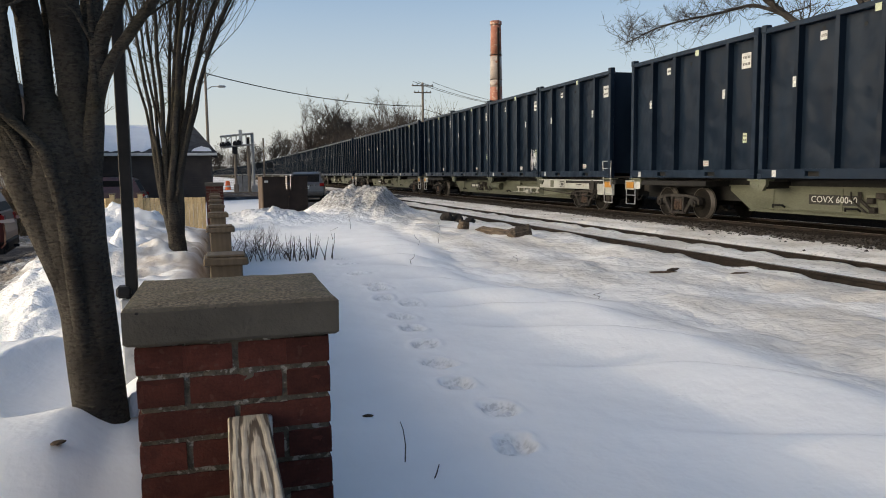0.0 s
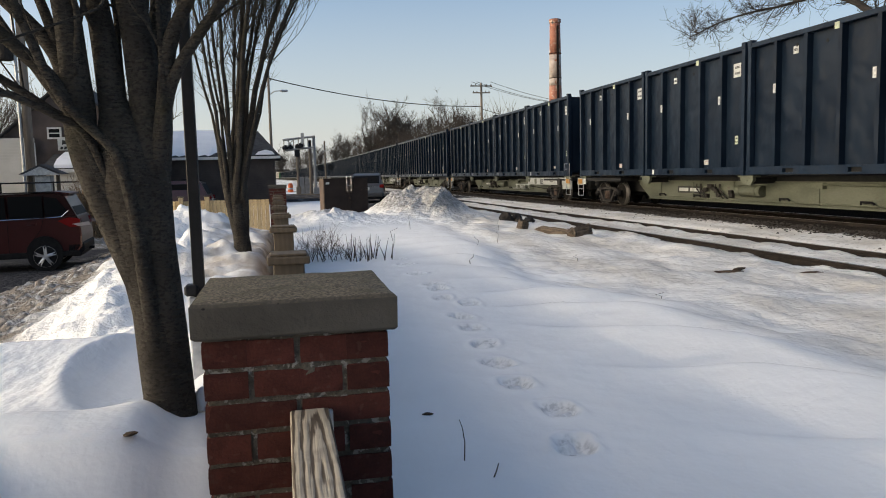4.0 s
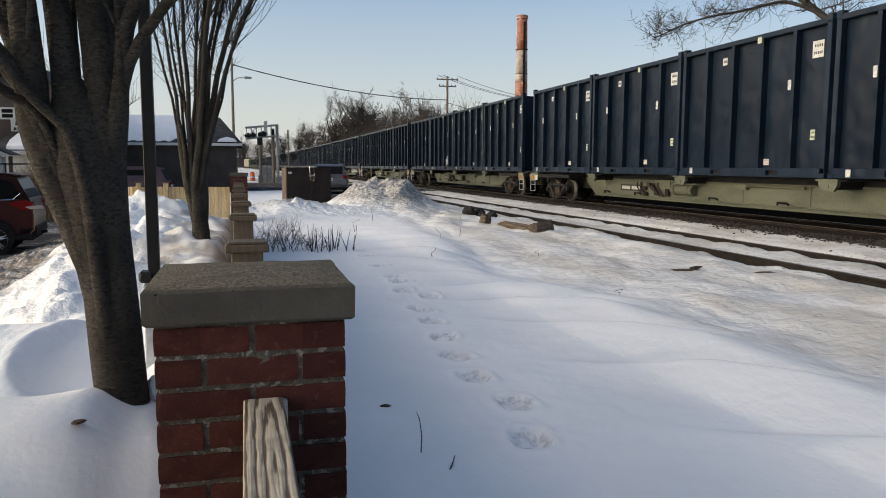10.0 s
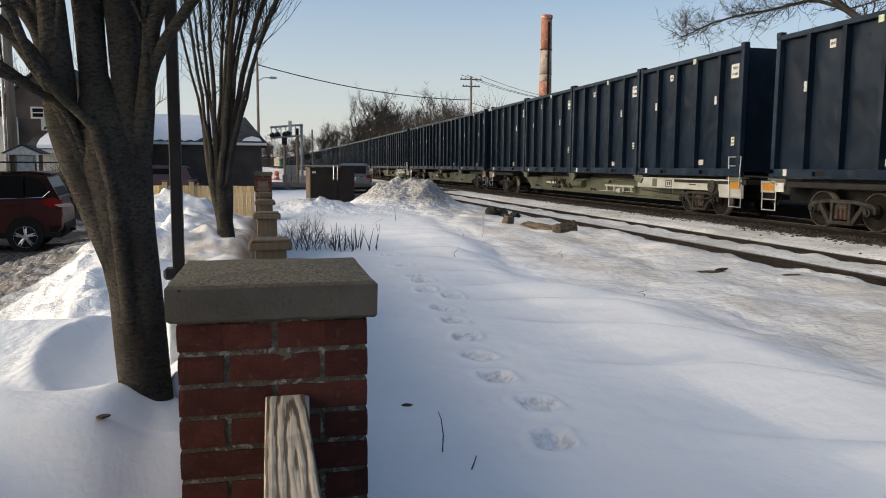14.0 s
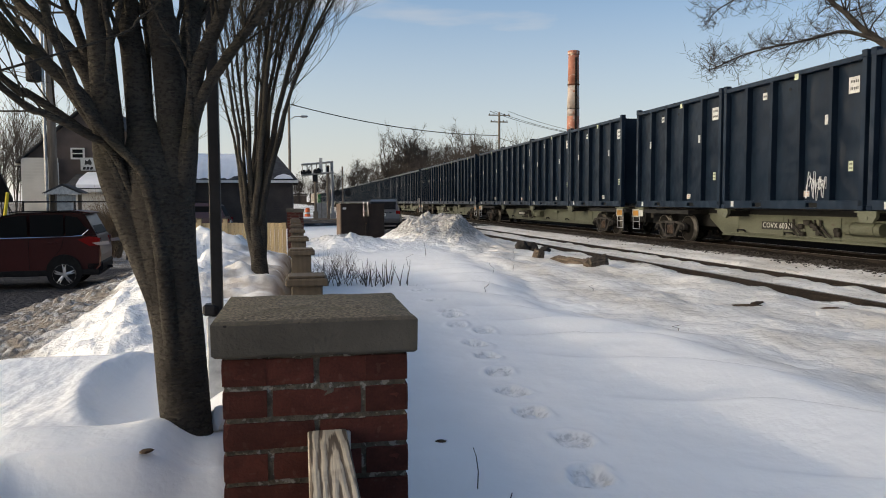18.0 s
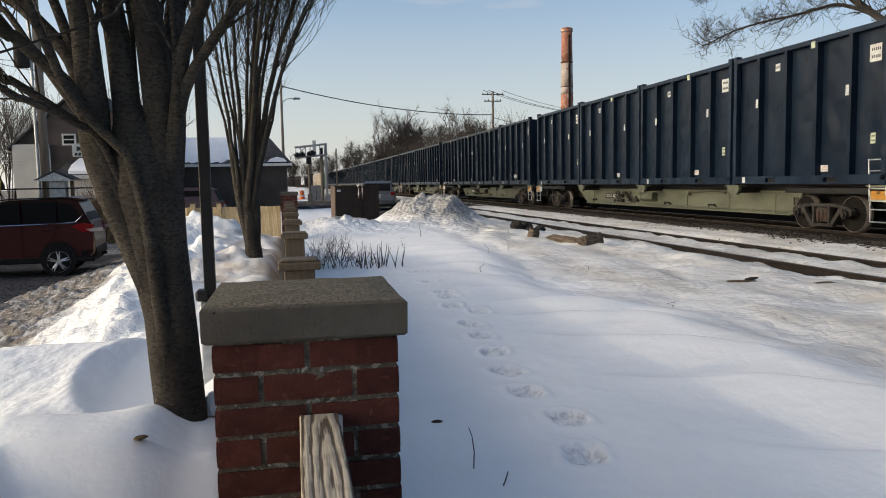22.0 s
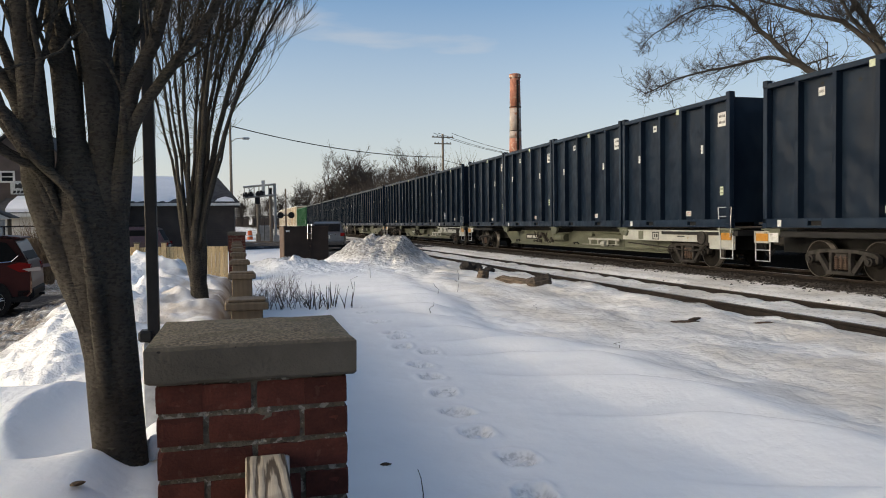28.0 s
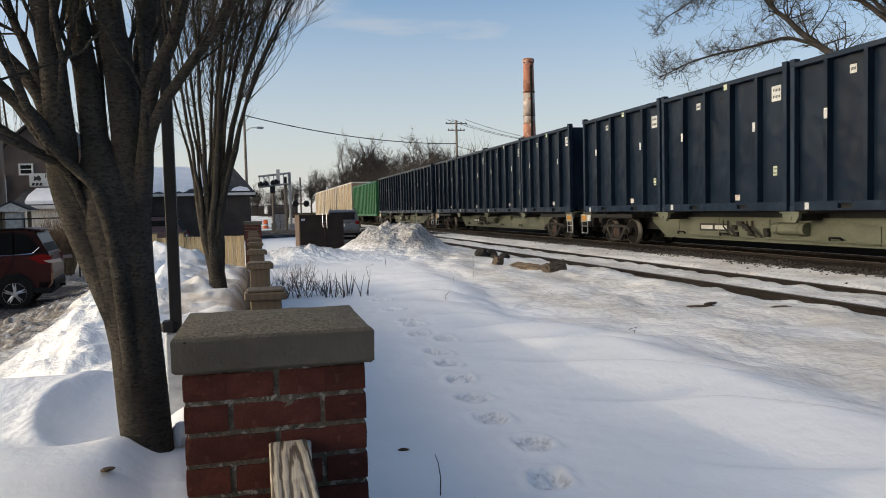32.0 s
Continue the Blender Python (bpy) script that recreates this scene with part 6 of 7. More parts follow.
def gable_house(name, x0, x1, y0, y1, base, eave, ridge, wall, ridge_axis, label, snow_share=0.7, snow=True, over=0.35, hip=0.0):
    """A house with a pitched roof, walls of lapped siding and a snow sheet on the roof."""
    ob = thing(name, (0, 0, 0), label, "house")
    body = Shape()
    if ridge_axis == 0:
        top = [(y0, base), (y1, base), (y1, eave)] + ([] if hip else [((y0 + y1) / 2, ridge - 0.08)]) + [(y0, eave)]
        body.prism(top, 0, x0, x1)
    else:
        body.prism([(x0, base), (x1, base), (x1, eave), ((x0 + x1) / 2, ridge - 0.08), (x0, eave)], 1, y0, y1)
    wl_ = part("wall", body, wall, ob)
    lap = boxy(x0 - 0.012, x1 + 0.012, y0 - 0.018, y0, 0, 0.014).mesh("siding_edge", wall)
    z = base + 0.2
    k = 0
    while z < eave and k < 40:
        part("siding_edge", lap, wall, wl_, at=(0, 0, z))
        z += 0.13
        k += 1
    t = 0.10
    a0, a1, b0, b1 = (x0, x1, y0, y1) if ridge_axis == 0 else (y0, y1, x0, x1)
    mid = (b0 + b1) / 2
    slope = (ridge - eave) / (mid - b0)
    lo = eave - over * slope
    o1 = [(b0 - over, lo), (mid, ridge), (mid, ridge + t), (b0 - over, lo + t)]
    o2 = [(b1 + over, lo), (mid, ridge), (mid, ridge + t), (b1 + over, lo + t)]
    for o in (o1, o2):
        if hip:
            # slope cut back at the +x end, where a third slope closes the roof
            lo_end, top_end = a1 + over, a1 + over - hip
            v = [(a0 - over, *o[0]), (lo_end, *o[0]), (top_end, *o[1]), (a0 - over, *o[1]), (a0 - over, *o[3]), (lo_end, *o[3]), (top_end, *o[2]), (a0 - over, *o[2])]
            part("roof", Shape().add(v, [(0, 1, 2, 3), (4, 5, 6, 7), (0, 1, 5, 4), (1, 2, 6, 5), (2, 3, 7, 6), (3, 0, 4, 7)]), M_SHINGLE, ob, "grey shingle roof")
        else:
            part("roof", Shape().prism(o, ridge_axis, a0 - over, a1 + over), M_SHINGLE, ob, "grey shingle roof")
    if hip:
        xe, xt = a1 + over + 0.004, a1 + over - hip
        part("roof", Shape().add([(xe, b0 - over, lo), (xe, b1 + over, lo), (xt, mid, ridge + t), (xe, b0 - over, lo + t), (xe, b1 + over, lo + t)], [(0, 1, 4, 3), (3, 4, 2), (0, 3, 2), (1, 2, 4), (0, 2, 1)]), M_SHINGLE, ob, "grey shingle roof")
    part("fascia", Shape().prism([(b0 - over - 0.02, lo - 0.06), (b0 - over + 0.03, lo - 0.06), (b0 - over + 0.03, lo + 0.09), (b0 - over - 0.02, lo + 0.09)], ridge_axis, a0 - over, a1 + over), M_TRIM, ob)
    if snow:
        s = Shape()
        nn = 40
        v, f = [], []
        for i in range(nn + 1):
            u = i / nn
            along = a0 - over + 0.1 + (a1 - a0 + 2 * over - 0.2) * snow_share * u
            jag = 0.10 + 0.06 * math.sin(i * 2.1) + (0.75 * max(0, u - 0.8) / 0.2 * (0.5 + 0.5 * math.sin(i * 4.7)) if snow_share < 1 else 0)
            for w, hh in ((jag * 0.5, 0.0), (jag * 0.5 + 0.02, 0.09), (0.5, 0.14), (0.97, 0.12), (1.0, 0.0)):
                bb = b0 - over + (mid - b0 + over) * w
                zz = lo + t + (ridge - lo) * w + hh + 0.004
                v.append((along, bb, zz) if ridge_axis == 0 else (bb, along, zz))
        for i in range(nn):
            for j in range(4):
                f.append((i * 5 + j, (i + 1) * 5 + j, (i + 1) * 5 + j + 1, i * 5 + j + 1))
        s.add(v, f)
        part("roof_snow", s, M_ROOFSNOW, ob, "melting snow on the roof", smooth=True)
    return ob


def window_on(ob, x0, x1, y, z0, z1, panes=2):
    w = part("window", boxy(x0, x1, y - 0.05, y + 0.02, z0, z1), M_GLASS, ob, "dark window pane")
    fr = Shape()
    for a, b in ((x0 - 0.08, x0), (x1, x1 + 0.08)):
        fr.box(a, b, y - 0.09, y + 0.02, z0 - 0.08, z1 + 0.08)
    for a, b in ((z0 - 0.08, z0), (z1, z1 + 0.08)):
        fr.box(x0, x1, y - 0.09, y + 0.02, a, b)
    for k in range(1, panes):
        z = z0 + (z1 - z0) * k / panes
        fr.box(x0, x1, y - 0.08, y - 0.05, z - 0.025, z + 0.025)
    part("window_frame", fr, M_TRIM, w)


garage = gable_house("garage", -9.5, -0.42, 45, 53, -0.4, 2.80, 4.35, M_DARKWALL, 0, "long low dark brown building with melting snow on its roof", snow_share=0.74, hip=1.3)
part("snow_patch", Shape().prism([(-1.45, 2.84), (-0.35, 2.84), (-0.5, 3.02), (-0.9, 3.12), (-1.3, 3.0)], 1, 44.55, 45.3), M_ROOFSNOW, garage, "patch of snow at the eave")
house = gable_house("clapboard_house", -13.6, -7.2, 41.2, 49, -0.4, 3.75, 6.6, M_BROWNWALL, 1, "brown gabled house with a shop sign", snow=False)
part("wing_wall", boxy(-13.7, -12.05, 40.9, 41.15, -0.4, 3.75), M_BEIGE, house, "cream siding wall")
lapm = boxy(-13.72, -12.03, 40.875, 40.9, 0, 0.02).mesh("siding_edge", M_BEIGE)
for k in range(24):
    part("siding_edge", lapm, M_BEIGE, house, at=(0, 0, 0.1 + 0.15 * k))
window_on(house, -11.35, -10.85, 41.2, 3.78, 4.2)
sg = part("shop_sign", boxy(-10.95, -8.3, 41.02, 41.12, 3.12, 3.78, bevel=0.01), M_LABEL, house, "white shop sign with black lettering")
lettering("sign_text", "RECRE", 0.30, M_INK, sg, pose(-9.72, 41.01, 3.62, 90, 0, 0), width=1.0)
lettering("sign_text", "VEHI", 0.30, M_INK, sg, pose(-9.45, 41.01, 3.36, 90, 0, 0), width=0.85)
lg = Shape()
for k in range(3):
    lg.prism([(-10.85 + 0.17 * k, 3.17), (-10.73 + 0.17 * k, 3.17), (-10.69 + 0.17 * k, 3.31), (-10.81 + 0.17 * k, 3.31)], 1, 41.008, 41.018)
lg.prism([(-10.75, 3.40), (-10.62, 3.44), (-10.45, 3.40), (-10.40, 3.52), (-10.5, 3.70), (-10.62, 3.60), (-10.72, 3.66)], 1, 41.008, 41.018)
part("logo", lg, M_INK, sg)
porch = Shape().prism([(38.6, 2.05), (38.6, 2.12), (41.15, 2.95), (41.15, 2.85)], 0, -11.2, -7.0)
part("porch_roof", porch, M_SHINGLE, house)
part("porch_snow", Shape().prism([(38.8, 2.2), (38.8, 2.36), (39.4, 2.66), (40.9, 3.05), (41.0, 2.93)], 0, -10.6, -7.1), M_ROOFSNOW, house)
part("porch_wall", boxy(-11.0, -7.2, 39.0, 41.1, -0.4, 2.05), M_BEIGE, house, "cream porch wall")
part("porch_fascia", boxy(-11.2, -7.0, 38.56, 38.62, 1.98, 2.14), M_TRIM, house)
part("downpipe", Shape().tube([(-12.0, 40.9, -0.4), (-12.0, 40.9, 3.5), (-12.5, 40.7, 3.75)], 0.05, 8), M_TRIM, house)

left_house = gable_house("olive_shed", -16, -10.0, 25.0, 27.6, -0.4, 1.85, 3.0, M_BROWNWALL, 0, "low olive house with snow on its roof", snow_share=0.98)
part("chimney", boxy(-10.9, -9.75, 26.0, 27.0, 1.5, 4.55, bevel=0.02), M_DARKWALL, left_house, "dark brick chimney")
part("chimney_cap", boxy(-10.96, -9.69, 25.94, 27.06, 4.45, 4.56, bevel=0.02), M_DARKWALL, left_house)
window_on(left_house, -11.4, -10.8, 25.0, 0.6, 1.5)

yp = thing("yellow_guy_guard", (-8.75, 24.3, -0.3), "yellow plastic guard on a guy wire", "guard")
part("tube", Shape().tube([(0.0, 0, 0.6), (0.22, 0, 2.1)], 0.05, 8), M_YELLOW, yp)


def utility_pole(x, y, z, height, r, arms, label="weathered wooden utility pole", arm_z=None):
    ob = thing("utility_pole", (x, y, z), label, "utility pole", "utility poles")
    part("pole", Shape().tube([(0, 0, 0), (0, 0, height)], [r, r * 0.7], 12), M_UTILITY, ob, smooth=True)
    for dz, half in arms:
        a = part("crossarm", boxy(-half, half, -0.05, 0.05, height - dz - 0.06, height - dz + 0.06), M_UTILITY, ob)
        for q in (-0.9, -0.5, 0.5, 0.9):
            part("insulator", Shape().turned([(0, 0.03), (0.05, 0.055), (0.1, 0.05), (0.14, 0.02)], (q * half, 0, height - dz + 0.06), 2, 8), M_TRUCK, a)
    return ob


up1 = utility_pole(-8.6, 28.8, -0.4, 11.5, 0.16, ((0.6, 1.2),))
part("conduit", Shape().tube([(-0.20, -0.1, 0), (-0.20, -0.1, 8.5)], 0.055, 8), M_STEEL, up1, "grey riser conduit")
part("transformer", Shape().turned([(0, 0.2), (0.03, 0.24), (0.85, 0.24), (0.9, 0.18)], (-0.45, -0.25, 6.1), 2, 14), M_TRUCK, up1)
utility_pole(22.25, 82.1, -0.3, 11.8, 0.17, ((0.35, 1.25), (1.1, 1.0)))
lp = utility_pole(-0.84, 70.0, -0.3, 11.3, 0.15, ())
part("lamp_arm", Shape().tube([(0, 0, 9.2), (0.5, 0, 9.55), (1.15, 0, 9.6)], 0.04, 6), M_STEEL, lp)
part("lamp_head", Shape().turned([(0, 0.05), (0.15, 0.12), (0.6, 0.10), (0.7, 0.03)], (1.0, 0, 9.58), 0, 8), M_STEEL, lp)


def wire(name, a, b, sag, r, label):
    a, b = Vector(a), Vector(b)
    pts = []
    for k in range(25):
        t = k / 24
        p = a.lerp(b, t)
        p.z -= sag * 4 * t * (1 - t)
        pts.append(p)
    solid(name, Shape().tube(pts, r, 5), M_BLACK, label, "cable", "overhead cables", smooth=True)


wire("overhead_cable", (-0.84, 70.0, 10.4), (22.25, 82.1, 8.9), 0.7, 0.045, "black overhead cable over the railway")
for q in (-1.1, -0.5, 1.1):
    wire("overhead_cable", (22.25 + q, 82.1, 11.6), (46 + q, 95, 10.2), 1.0, 0.025, "thin line wire from the utility pole")
wire("overhead_cable", (22.25, 82.1, 8.6), (58, 120, 9.5), 1.2, 0.03, "thin line wire from the utility pole")
for q in (-1.1, 1.1):
    wire("overhead_cable", (-8.6 + q, 28.8, 10.5), (-34 + q, 26, 10.5), 0.5, 0.02, "thin line wire from the utility pole")

# smokestack
st = thing("smokestack", (69.7, 184.3, 0), "tall weathered brick smokestack, red with a faded white band", "smokestack")
H0 = 39.9
bands = [(0, 17.5, M_CHIMBRICK), (17.5, 23.2, M_CHIMBRICK), (23.2, 25.0, M_CHIMWHITE), (25.0, 31.0, M_CHIMWHITE), (31.0, 38.7, M_CHIMBRICK), (38.7, H0, M_CHIMBRICK)]
for a, b, mm in bands:
    ra, rb = 1.92 - 0.60 * a / H0, 1.92 - 0.60 * b / H0
    part("shaft_section", Shape().tube([(0, 0, a), (0, 0, b)], [ra, rb], 24), mm, st, smooth=True)
part("rim", Shape().turned([(0, 1.36), (0.1, 1.5), (0.9, 1.5), (1.0, 1.3)], (0, 0, H0 - 1.0), 2, 24), M_CHIMBRICK, st)
for z in (25.0, 31.2):
    part("iron_band", Shape().turned([(0, 1.45), (0.05, 1.60), (0.16, 1.60), (0.2, 1.45)], (0, 0, z), 2, 24), M_RUST, st)
part("ladder", boxy(-0.25, 0.25, -1.95, -1.75, 4, 38), M_RUST, st)


# ---- level crossing ----
cx = thing("crossing_signal", (2.77, 65.0, -0.1), "silver cantilever railway crossing signal with crossbuck", "crossing signal")
part("mast", Shape().tube([(0, 0, 0), (0, 0, 5.0)], 0.12, 10), M_SIGNAL, cx)
part("back_mast", Shape().tube([(-0.35, 0.2, 0), (-0.35, 0.2, 4.7)], 0.14, 10), M_UTILITY, cx)
tr_ = Shape()
for yy in (-0.15, 0.15):
    for z in (4.05, 4.95):
        tr_.tube([(0.1, yy, z + 0.05), (-2.6, yy, z - 0.22)], 0.085, 6)
    for k in range(7):
        x = -0.1 - 0.4 * k
        tr_.tube([(x, yy, 4.07 + 0.1 * x), (x, yy, 4.97 + 0.1 * x)], 0.04, 5)
part("cantilever", tr_, M_SIGNAL, cx)
for x, z in ((-2.4, 4.05), (-2.0, 4.1), (-1.35, 4.15), (-1.05, 4.25)):
    lm = part("signal_lamp", Shape().disc((x, -0.12, z), 1, 0.26, 0.06, 16), M_BLACK, cx)
    part("visor", Shape().turned([(-0.3, 0.15), (0.0, 0.15)], (x, -0.12, z), 1, 12), M_BLACK, lm)
xb = Shape()
for s in (-1, 1):
    xb.prism([(-0.55, -0.09 - 0.45 * s), (-0.55, 0.09 - 0.45 * s), (0.55, 0.09 + 0.45 * s), (0.55, -0.09 + 0.45 * s)], 1, -0.02 * s, 0.02 * s)
part("crossbuck", xb, M_LABEL, cx, "white crossbuck sign", at=pose(-2.0, -0.2, 4.45) @ Matrix.Diagonal((0.5, 1, 0.6, 1)))
part("upright_sign", boxy(-0.14, 0.14, -0.03, 0.03, -0.45, 0.45), M_LABEL, cx, "white upright sign", at=(-0.95, -0.2, 4.85))
part("bell_box", boxy(-0.13, 0.13, -0.13, 0.13, 4.1, 4.6), M_TRUCK, cx, at=(-0.4, 0, 0))
part("base_cabinet", boxy(-0.2, 0.3, -0.2, 0.2, 0, 0.7, bevel=0.03), M_SIGNAL, cx)
c2 = thing("crossing_signal", (3.65, 64.9, -0.1), "short crossing signal post with crossbuck and lamps", "crossing signal")
part("mast", Shape().tube([(0, 0, 0), (0, 0, 4.6)], 0.07, 8), M_UTILITY, c2)
part("crossbuck", bpy.data.meshes["crossbuck"], M_LABEL, c2, "white crossbuck sign", at=pose(0, -0.12, 3.75) @ Matrix.Diagonal((0.4, 1, 0.4, 1)))
for e in (-1, 1):
    part("signal_lamp", Shape().disc((e * 0.45, -0.1, 2.35), 1, 0.27, 0.08, 16), M_BLACK, c2)
part("lamp_bar", boxy(-0.5, 0.5, -0.05, 0.05, 2.3, 2.4), M_BLACK, c2)
c3 = thing("signal_post", (1.33, 65.0, -0.1), "grey signal post with dark lamp heads", "signal post")
part("mast", Shape().tube([(0, 0, 0), (0, 0, 3.5)], 0.11, 10), M_UTILITY, c3)
part("lamp_head", boxy(-0.22, 0.22, -0.2, 0.2, 3.3, 4.0, bevel=0.04), M_BLACK, c3)
part("foot_casing", boxy(-0.2, 0.2, -0.2, 0.2, 0, 0.8, bevel=0.05), M_UTILITY, c3)
gb = thing("signal_cabinet", (1.9, 67.0, -0.1), "silver equipment cabinet by the crossing", "cabinet")
part("box", boxy(-0.5, 0.5, -0.4, 0.4, 0, 1.5, bevel=0.04), M_SIGNAL, gb)
part("door_seam", boxy(-0.02, 0.02, -0.52, -0.5, 0.2, 1.8), M_TRUCK, gb)
cn = thing("traffic_barrel", (0.75, 75.0, -0.05), "orange traffic barrel with white bands", "traffic barrel")
part("barrel", Shape().turned([(0, 0.32), (0.1, 0.28), (0.9, 0.2), (0.95, 0.1)], (0, 0, 0), 2, 14), M_CONE, cn, smooth=True)
part("white_band", Shape().turned([(0, 0.262), (0.15, 0.248)], (0, 0, 0.35), 2, 14), M_LABEL, cn)
for k, (x, y, w, h, mm) in enumerate([(-6, 780, 26, 8.0, M_BROWNWALL), (-40, 780, 24, 9.0, M_BEIGE), (26, 790, 30, 8.5, M_BROWNWALL), (-14, 110, 9, 4.5, M_BROWNWALL)]):
    ob = gable_house("small_house", x - w / 2, x + w / 2, y, y + 8, -0.2, h, h + 1.6, mm, 0, "small house far down the street", snow=False)


# ---- vehicles ----
def wheel_of_car(ob, x, y, r, axis_y=True, w=0.22, label=""):
    """A road wheel whose axle runs along y."""
    t = part("wheel", Shape().turned([(-w / 2, r * 0.72), (-w / 2, r * 0.93), (-w / 2 + 0.03, r), (w / 2 - 0.03, r), (w / 2, r * 0.93), (w / 2, r * 0.72)], (0, 0, 0), 1, 28), M_TYRE, ob, "black tyre with alloy rim", smooth=True, at=(x, y, r))
    rim = Shape().turned([(-w / 2 + 0.02, r * 0.66), (-w / 2 - 0.006, r * 0.72), (-w / 2 + 0.03, r * 0.73), (-w / 2 + 0.07, r * 0.6)], (0, 0, 0), 1, 28)
    part("rim", rim, M_ALLOY, t, smooth=True)
    sp = Shape()
    for k in range(5):
        for d in (-0.13, 0.13):
            a = math.radians(72 * k + 90) 
            p0 = (math.cos(a + d * 0.6) * r * 0.16, -w / 2 + 0.012, math.sin(a + d * 0.6) * r * 0.16)
            p1 = (math.cos(a + d) * r * 0.68, -w / 2 + 0.022, math.sin(a + d) * r * 0.68)
            sp.tube([p0, p1], [r * 0.10, r * 0.085], 5)
    sp.disc((0, -w / 2 + 0.01, 0), 1, r * 0.18, 0.03, 12)
    part("spokes", sp, M_ALLOY, t)
    part("brake_disc", Shape().disc((0, -w / 2 + 0.09, 0), 1, r * 0.62, 0.02, 16), M_PLASTIC, t)


def red_suv():
    """Compact crossover, parked broadside; its rear is at +x."""
    x1, yc, g = -4.15, 18.65, -0.425
    ob = thing("parked_suv", pose(x1 - 0.09, yc + 0.1, g, 0, 0, 6), "dark red crossover car parked on the slushy road", "car", "cars")
    hw = 0.90
    low = [(-4.42, 0.42), (-4.46, 0.62), (-4.38, 0.86), (-3.5, 0.98), (-2.9, 1.04), (-0.10, 1.10), (-0.03, 0.95), (0.0, 0.70), (-0.02, 0.48), (-0.18, 0.36), (-0.45, 0.30), (-4.1, 0.28)]
    up = [(-2.95, 1.03), (-2.2, 1.52), (-1.9, 1.58), (-0.75, 1.60), (-0.42, 1.55), (-0.10, 1.09)]

    def sweep(o, rings, mat, nm, label=""):
        s = Shape()
        k = len(o)
        v, f = [], []
        cxm = sum(p[0] for p in o) / k
        for y, ins, lean in rings:
            for px, pz in o:
                zz = pz
                v.append((px + (cxm - px) * ins * 0.25, y, zz - ins * 0.10 * (pz - 0.3) if pz > 0.8 else zz))
        n = len(rings)
        for i in range(n - 1):
            for j in range(k):
                f.append((i * k + j, i * k + (j + 1) % k, (i + 1) * k + (j + 1) % k, (i + 1) * k + j))
        f.append(tuple(range(k))[::-1])
        f.append(tuple(range((n - 1) * k, n * k)))
        s.add(v, f)
        return part(nm, s, mat, ob, label)
    sweep(low, [(-hw + 0.03, 0.10, 0), (-hw, 0.0, 0), (hw, 0.0, 0), (hw - 0.03, 0.10, 0)], M_RED, "body")
    sweep(up, [(-hw + 0.19, 0.12, 0), (-hw + 0.07, 0.0, 0), (hw - 0.07, 0.0, 0), (hw - 0.19, 0.12, 0)], M_RED, "cabin")
    y = -hw + 0.062
    win = Shape().prism([(-2.78, 1.08), (-2.15, 1.48), (-1.72, 1.53), (-1.72, 1.09)], 1, y - 0.012, y)
    win.prism([(-1.66, 1.09), (-1.66, 1.53), (-1.0, 1.53), (-1.0, 1.10)], 1, y - 0.012, y)
    part("side_window", win, M_GLASS, ob, "dark side windows")
    part("quarter_window", Shape().prism([(-0.95, 1.10), (-0.95, 1.52), (-0.62, 1.48), (-0.36, 1.22), (-0.52, 1.12)], 1, y - 0.012, y), M_GLASS, ob)
    part("window_trim", Shape().tube([(-2.85, y - 0.015, 1.06), (-1.0, y - 0.015, 1.075), (-0.52, y - 0.015, 1.10), (-0.33, y - 0.015, 1.22)], 0.012, 5), M_CHROME, ob)
    part("roof_rail", Shape().tube([(-2.1, -hw + 0.17, 1.58), (-1.9, -hw + 0.17, 1.60), (-0.8, -hw + 0.17, 1.61), (-0.5, -hw + 0.17, 1.57)], 0.014, 6), M_PLASTIC, ob)
    part("rear_window", Shape().prism([(-0.44, 1.50), (-0.43, 1.525), (-0.115, 1.14), (-0.13, 1.12)], 1, -hw + 0.16, hw - 0.16), M_PLASTIC, ob, "dark tinted rear window")
    part("spoiler", Shape().prism([(-0.80, 1.59), (-0.30, 1.555), (-0.30, 1.58), (-0.75, 1.625)], 1, -hw + 0.16, hw - 0.16), M_RED, ob)
    for s in (-1, 1):
        yy = s * hw
        tl = Shape().prism([(-0.62, 1.02), (-0.30, 1.085), (-0.03, 1.05), (-0.015, 0.90), (-0.30, 0.885)], 1, min(yy, yy - s * 0.25) - (0.012 if s < 0 else 0), max(yy, yy - s * 0.25) + (0.012 if s > 0 else 0))
        lens = part("tail_light", tl, M_REDLENS, ob, "red tail light")
        part("reverse_lens", Shape().prism([(-0.42, 0.95), (-0.08, 0.99), (-0.05, 0.915), (-0.30, 0.90)], 1, yy - 0.018 if s < 0 else yy, yy if s < 0 else yy + 0.018), M_CLEARLENS, lens)
    cl = Shape()
    cl.box(-4.2, -0.05, -hw - 0.008, hw + 0.008, 0.28, 0.40, bevel=0.02)
    cl.box(-0.42, 0.03, -hw + 0.03, hw - 0.03, 0.36, 0.56, bevel=0.04)
    part("lower_cladding", cl, M_PLASTIC, ob, "black plastic sills and bumper")
    for xw in (-1.0, -3.66):
        part("wheel_arch", Shape().turned([(-0.012, 0.325), (-0.012, 0.362), (0.06, 0.362)], (xw, -hw, 0.36), 1, 28), M_PLASTIC, ob)
        for s in (-1, 1):
            wheel_of_car(ob, xw, s * (hw - 0.10), 0.325)
    part("tow_hitch", boxy(0.0, 0.16, -0.04, 0.04, 0.36, 0.42, bevel=0.01), M_PLASTIC, ob)
    part("door_handle", Shape().tube([(-1.32, -hw - 0.02, 0.96), (-1.12, -hw - 0.02, 0.97)], 0.014, 6), M_RED, ob)
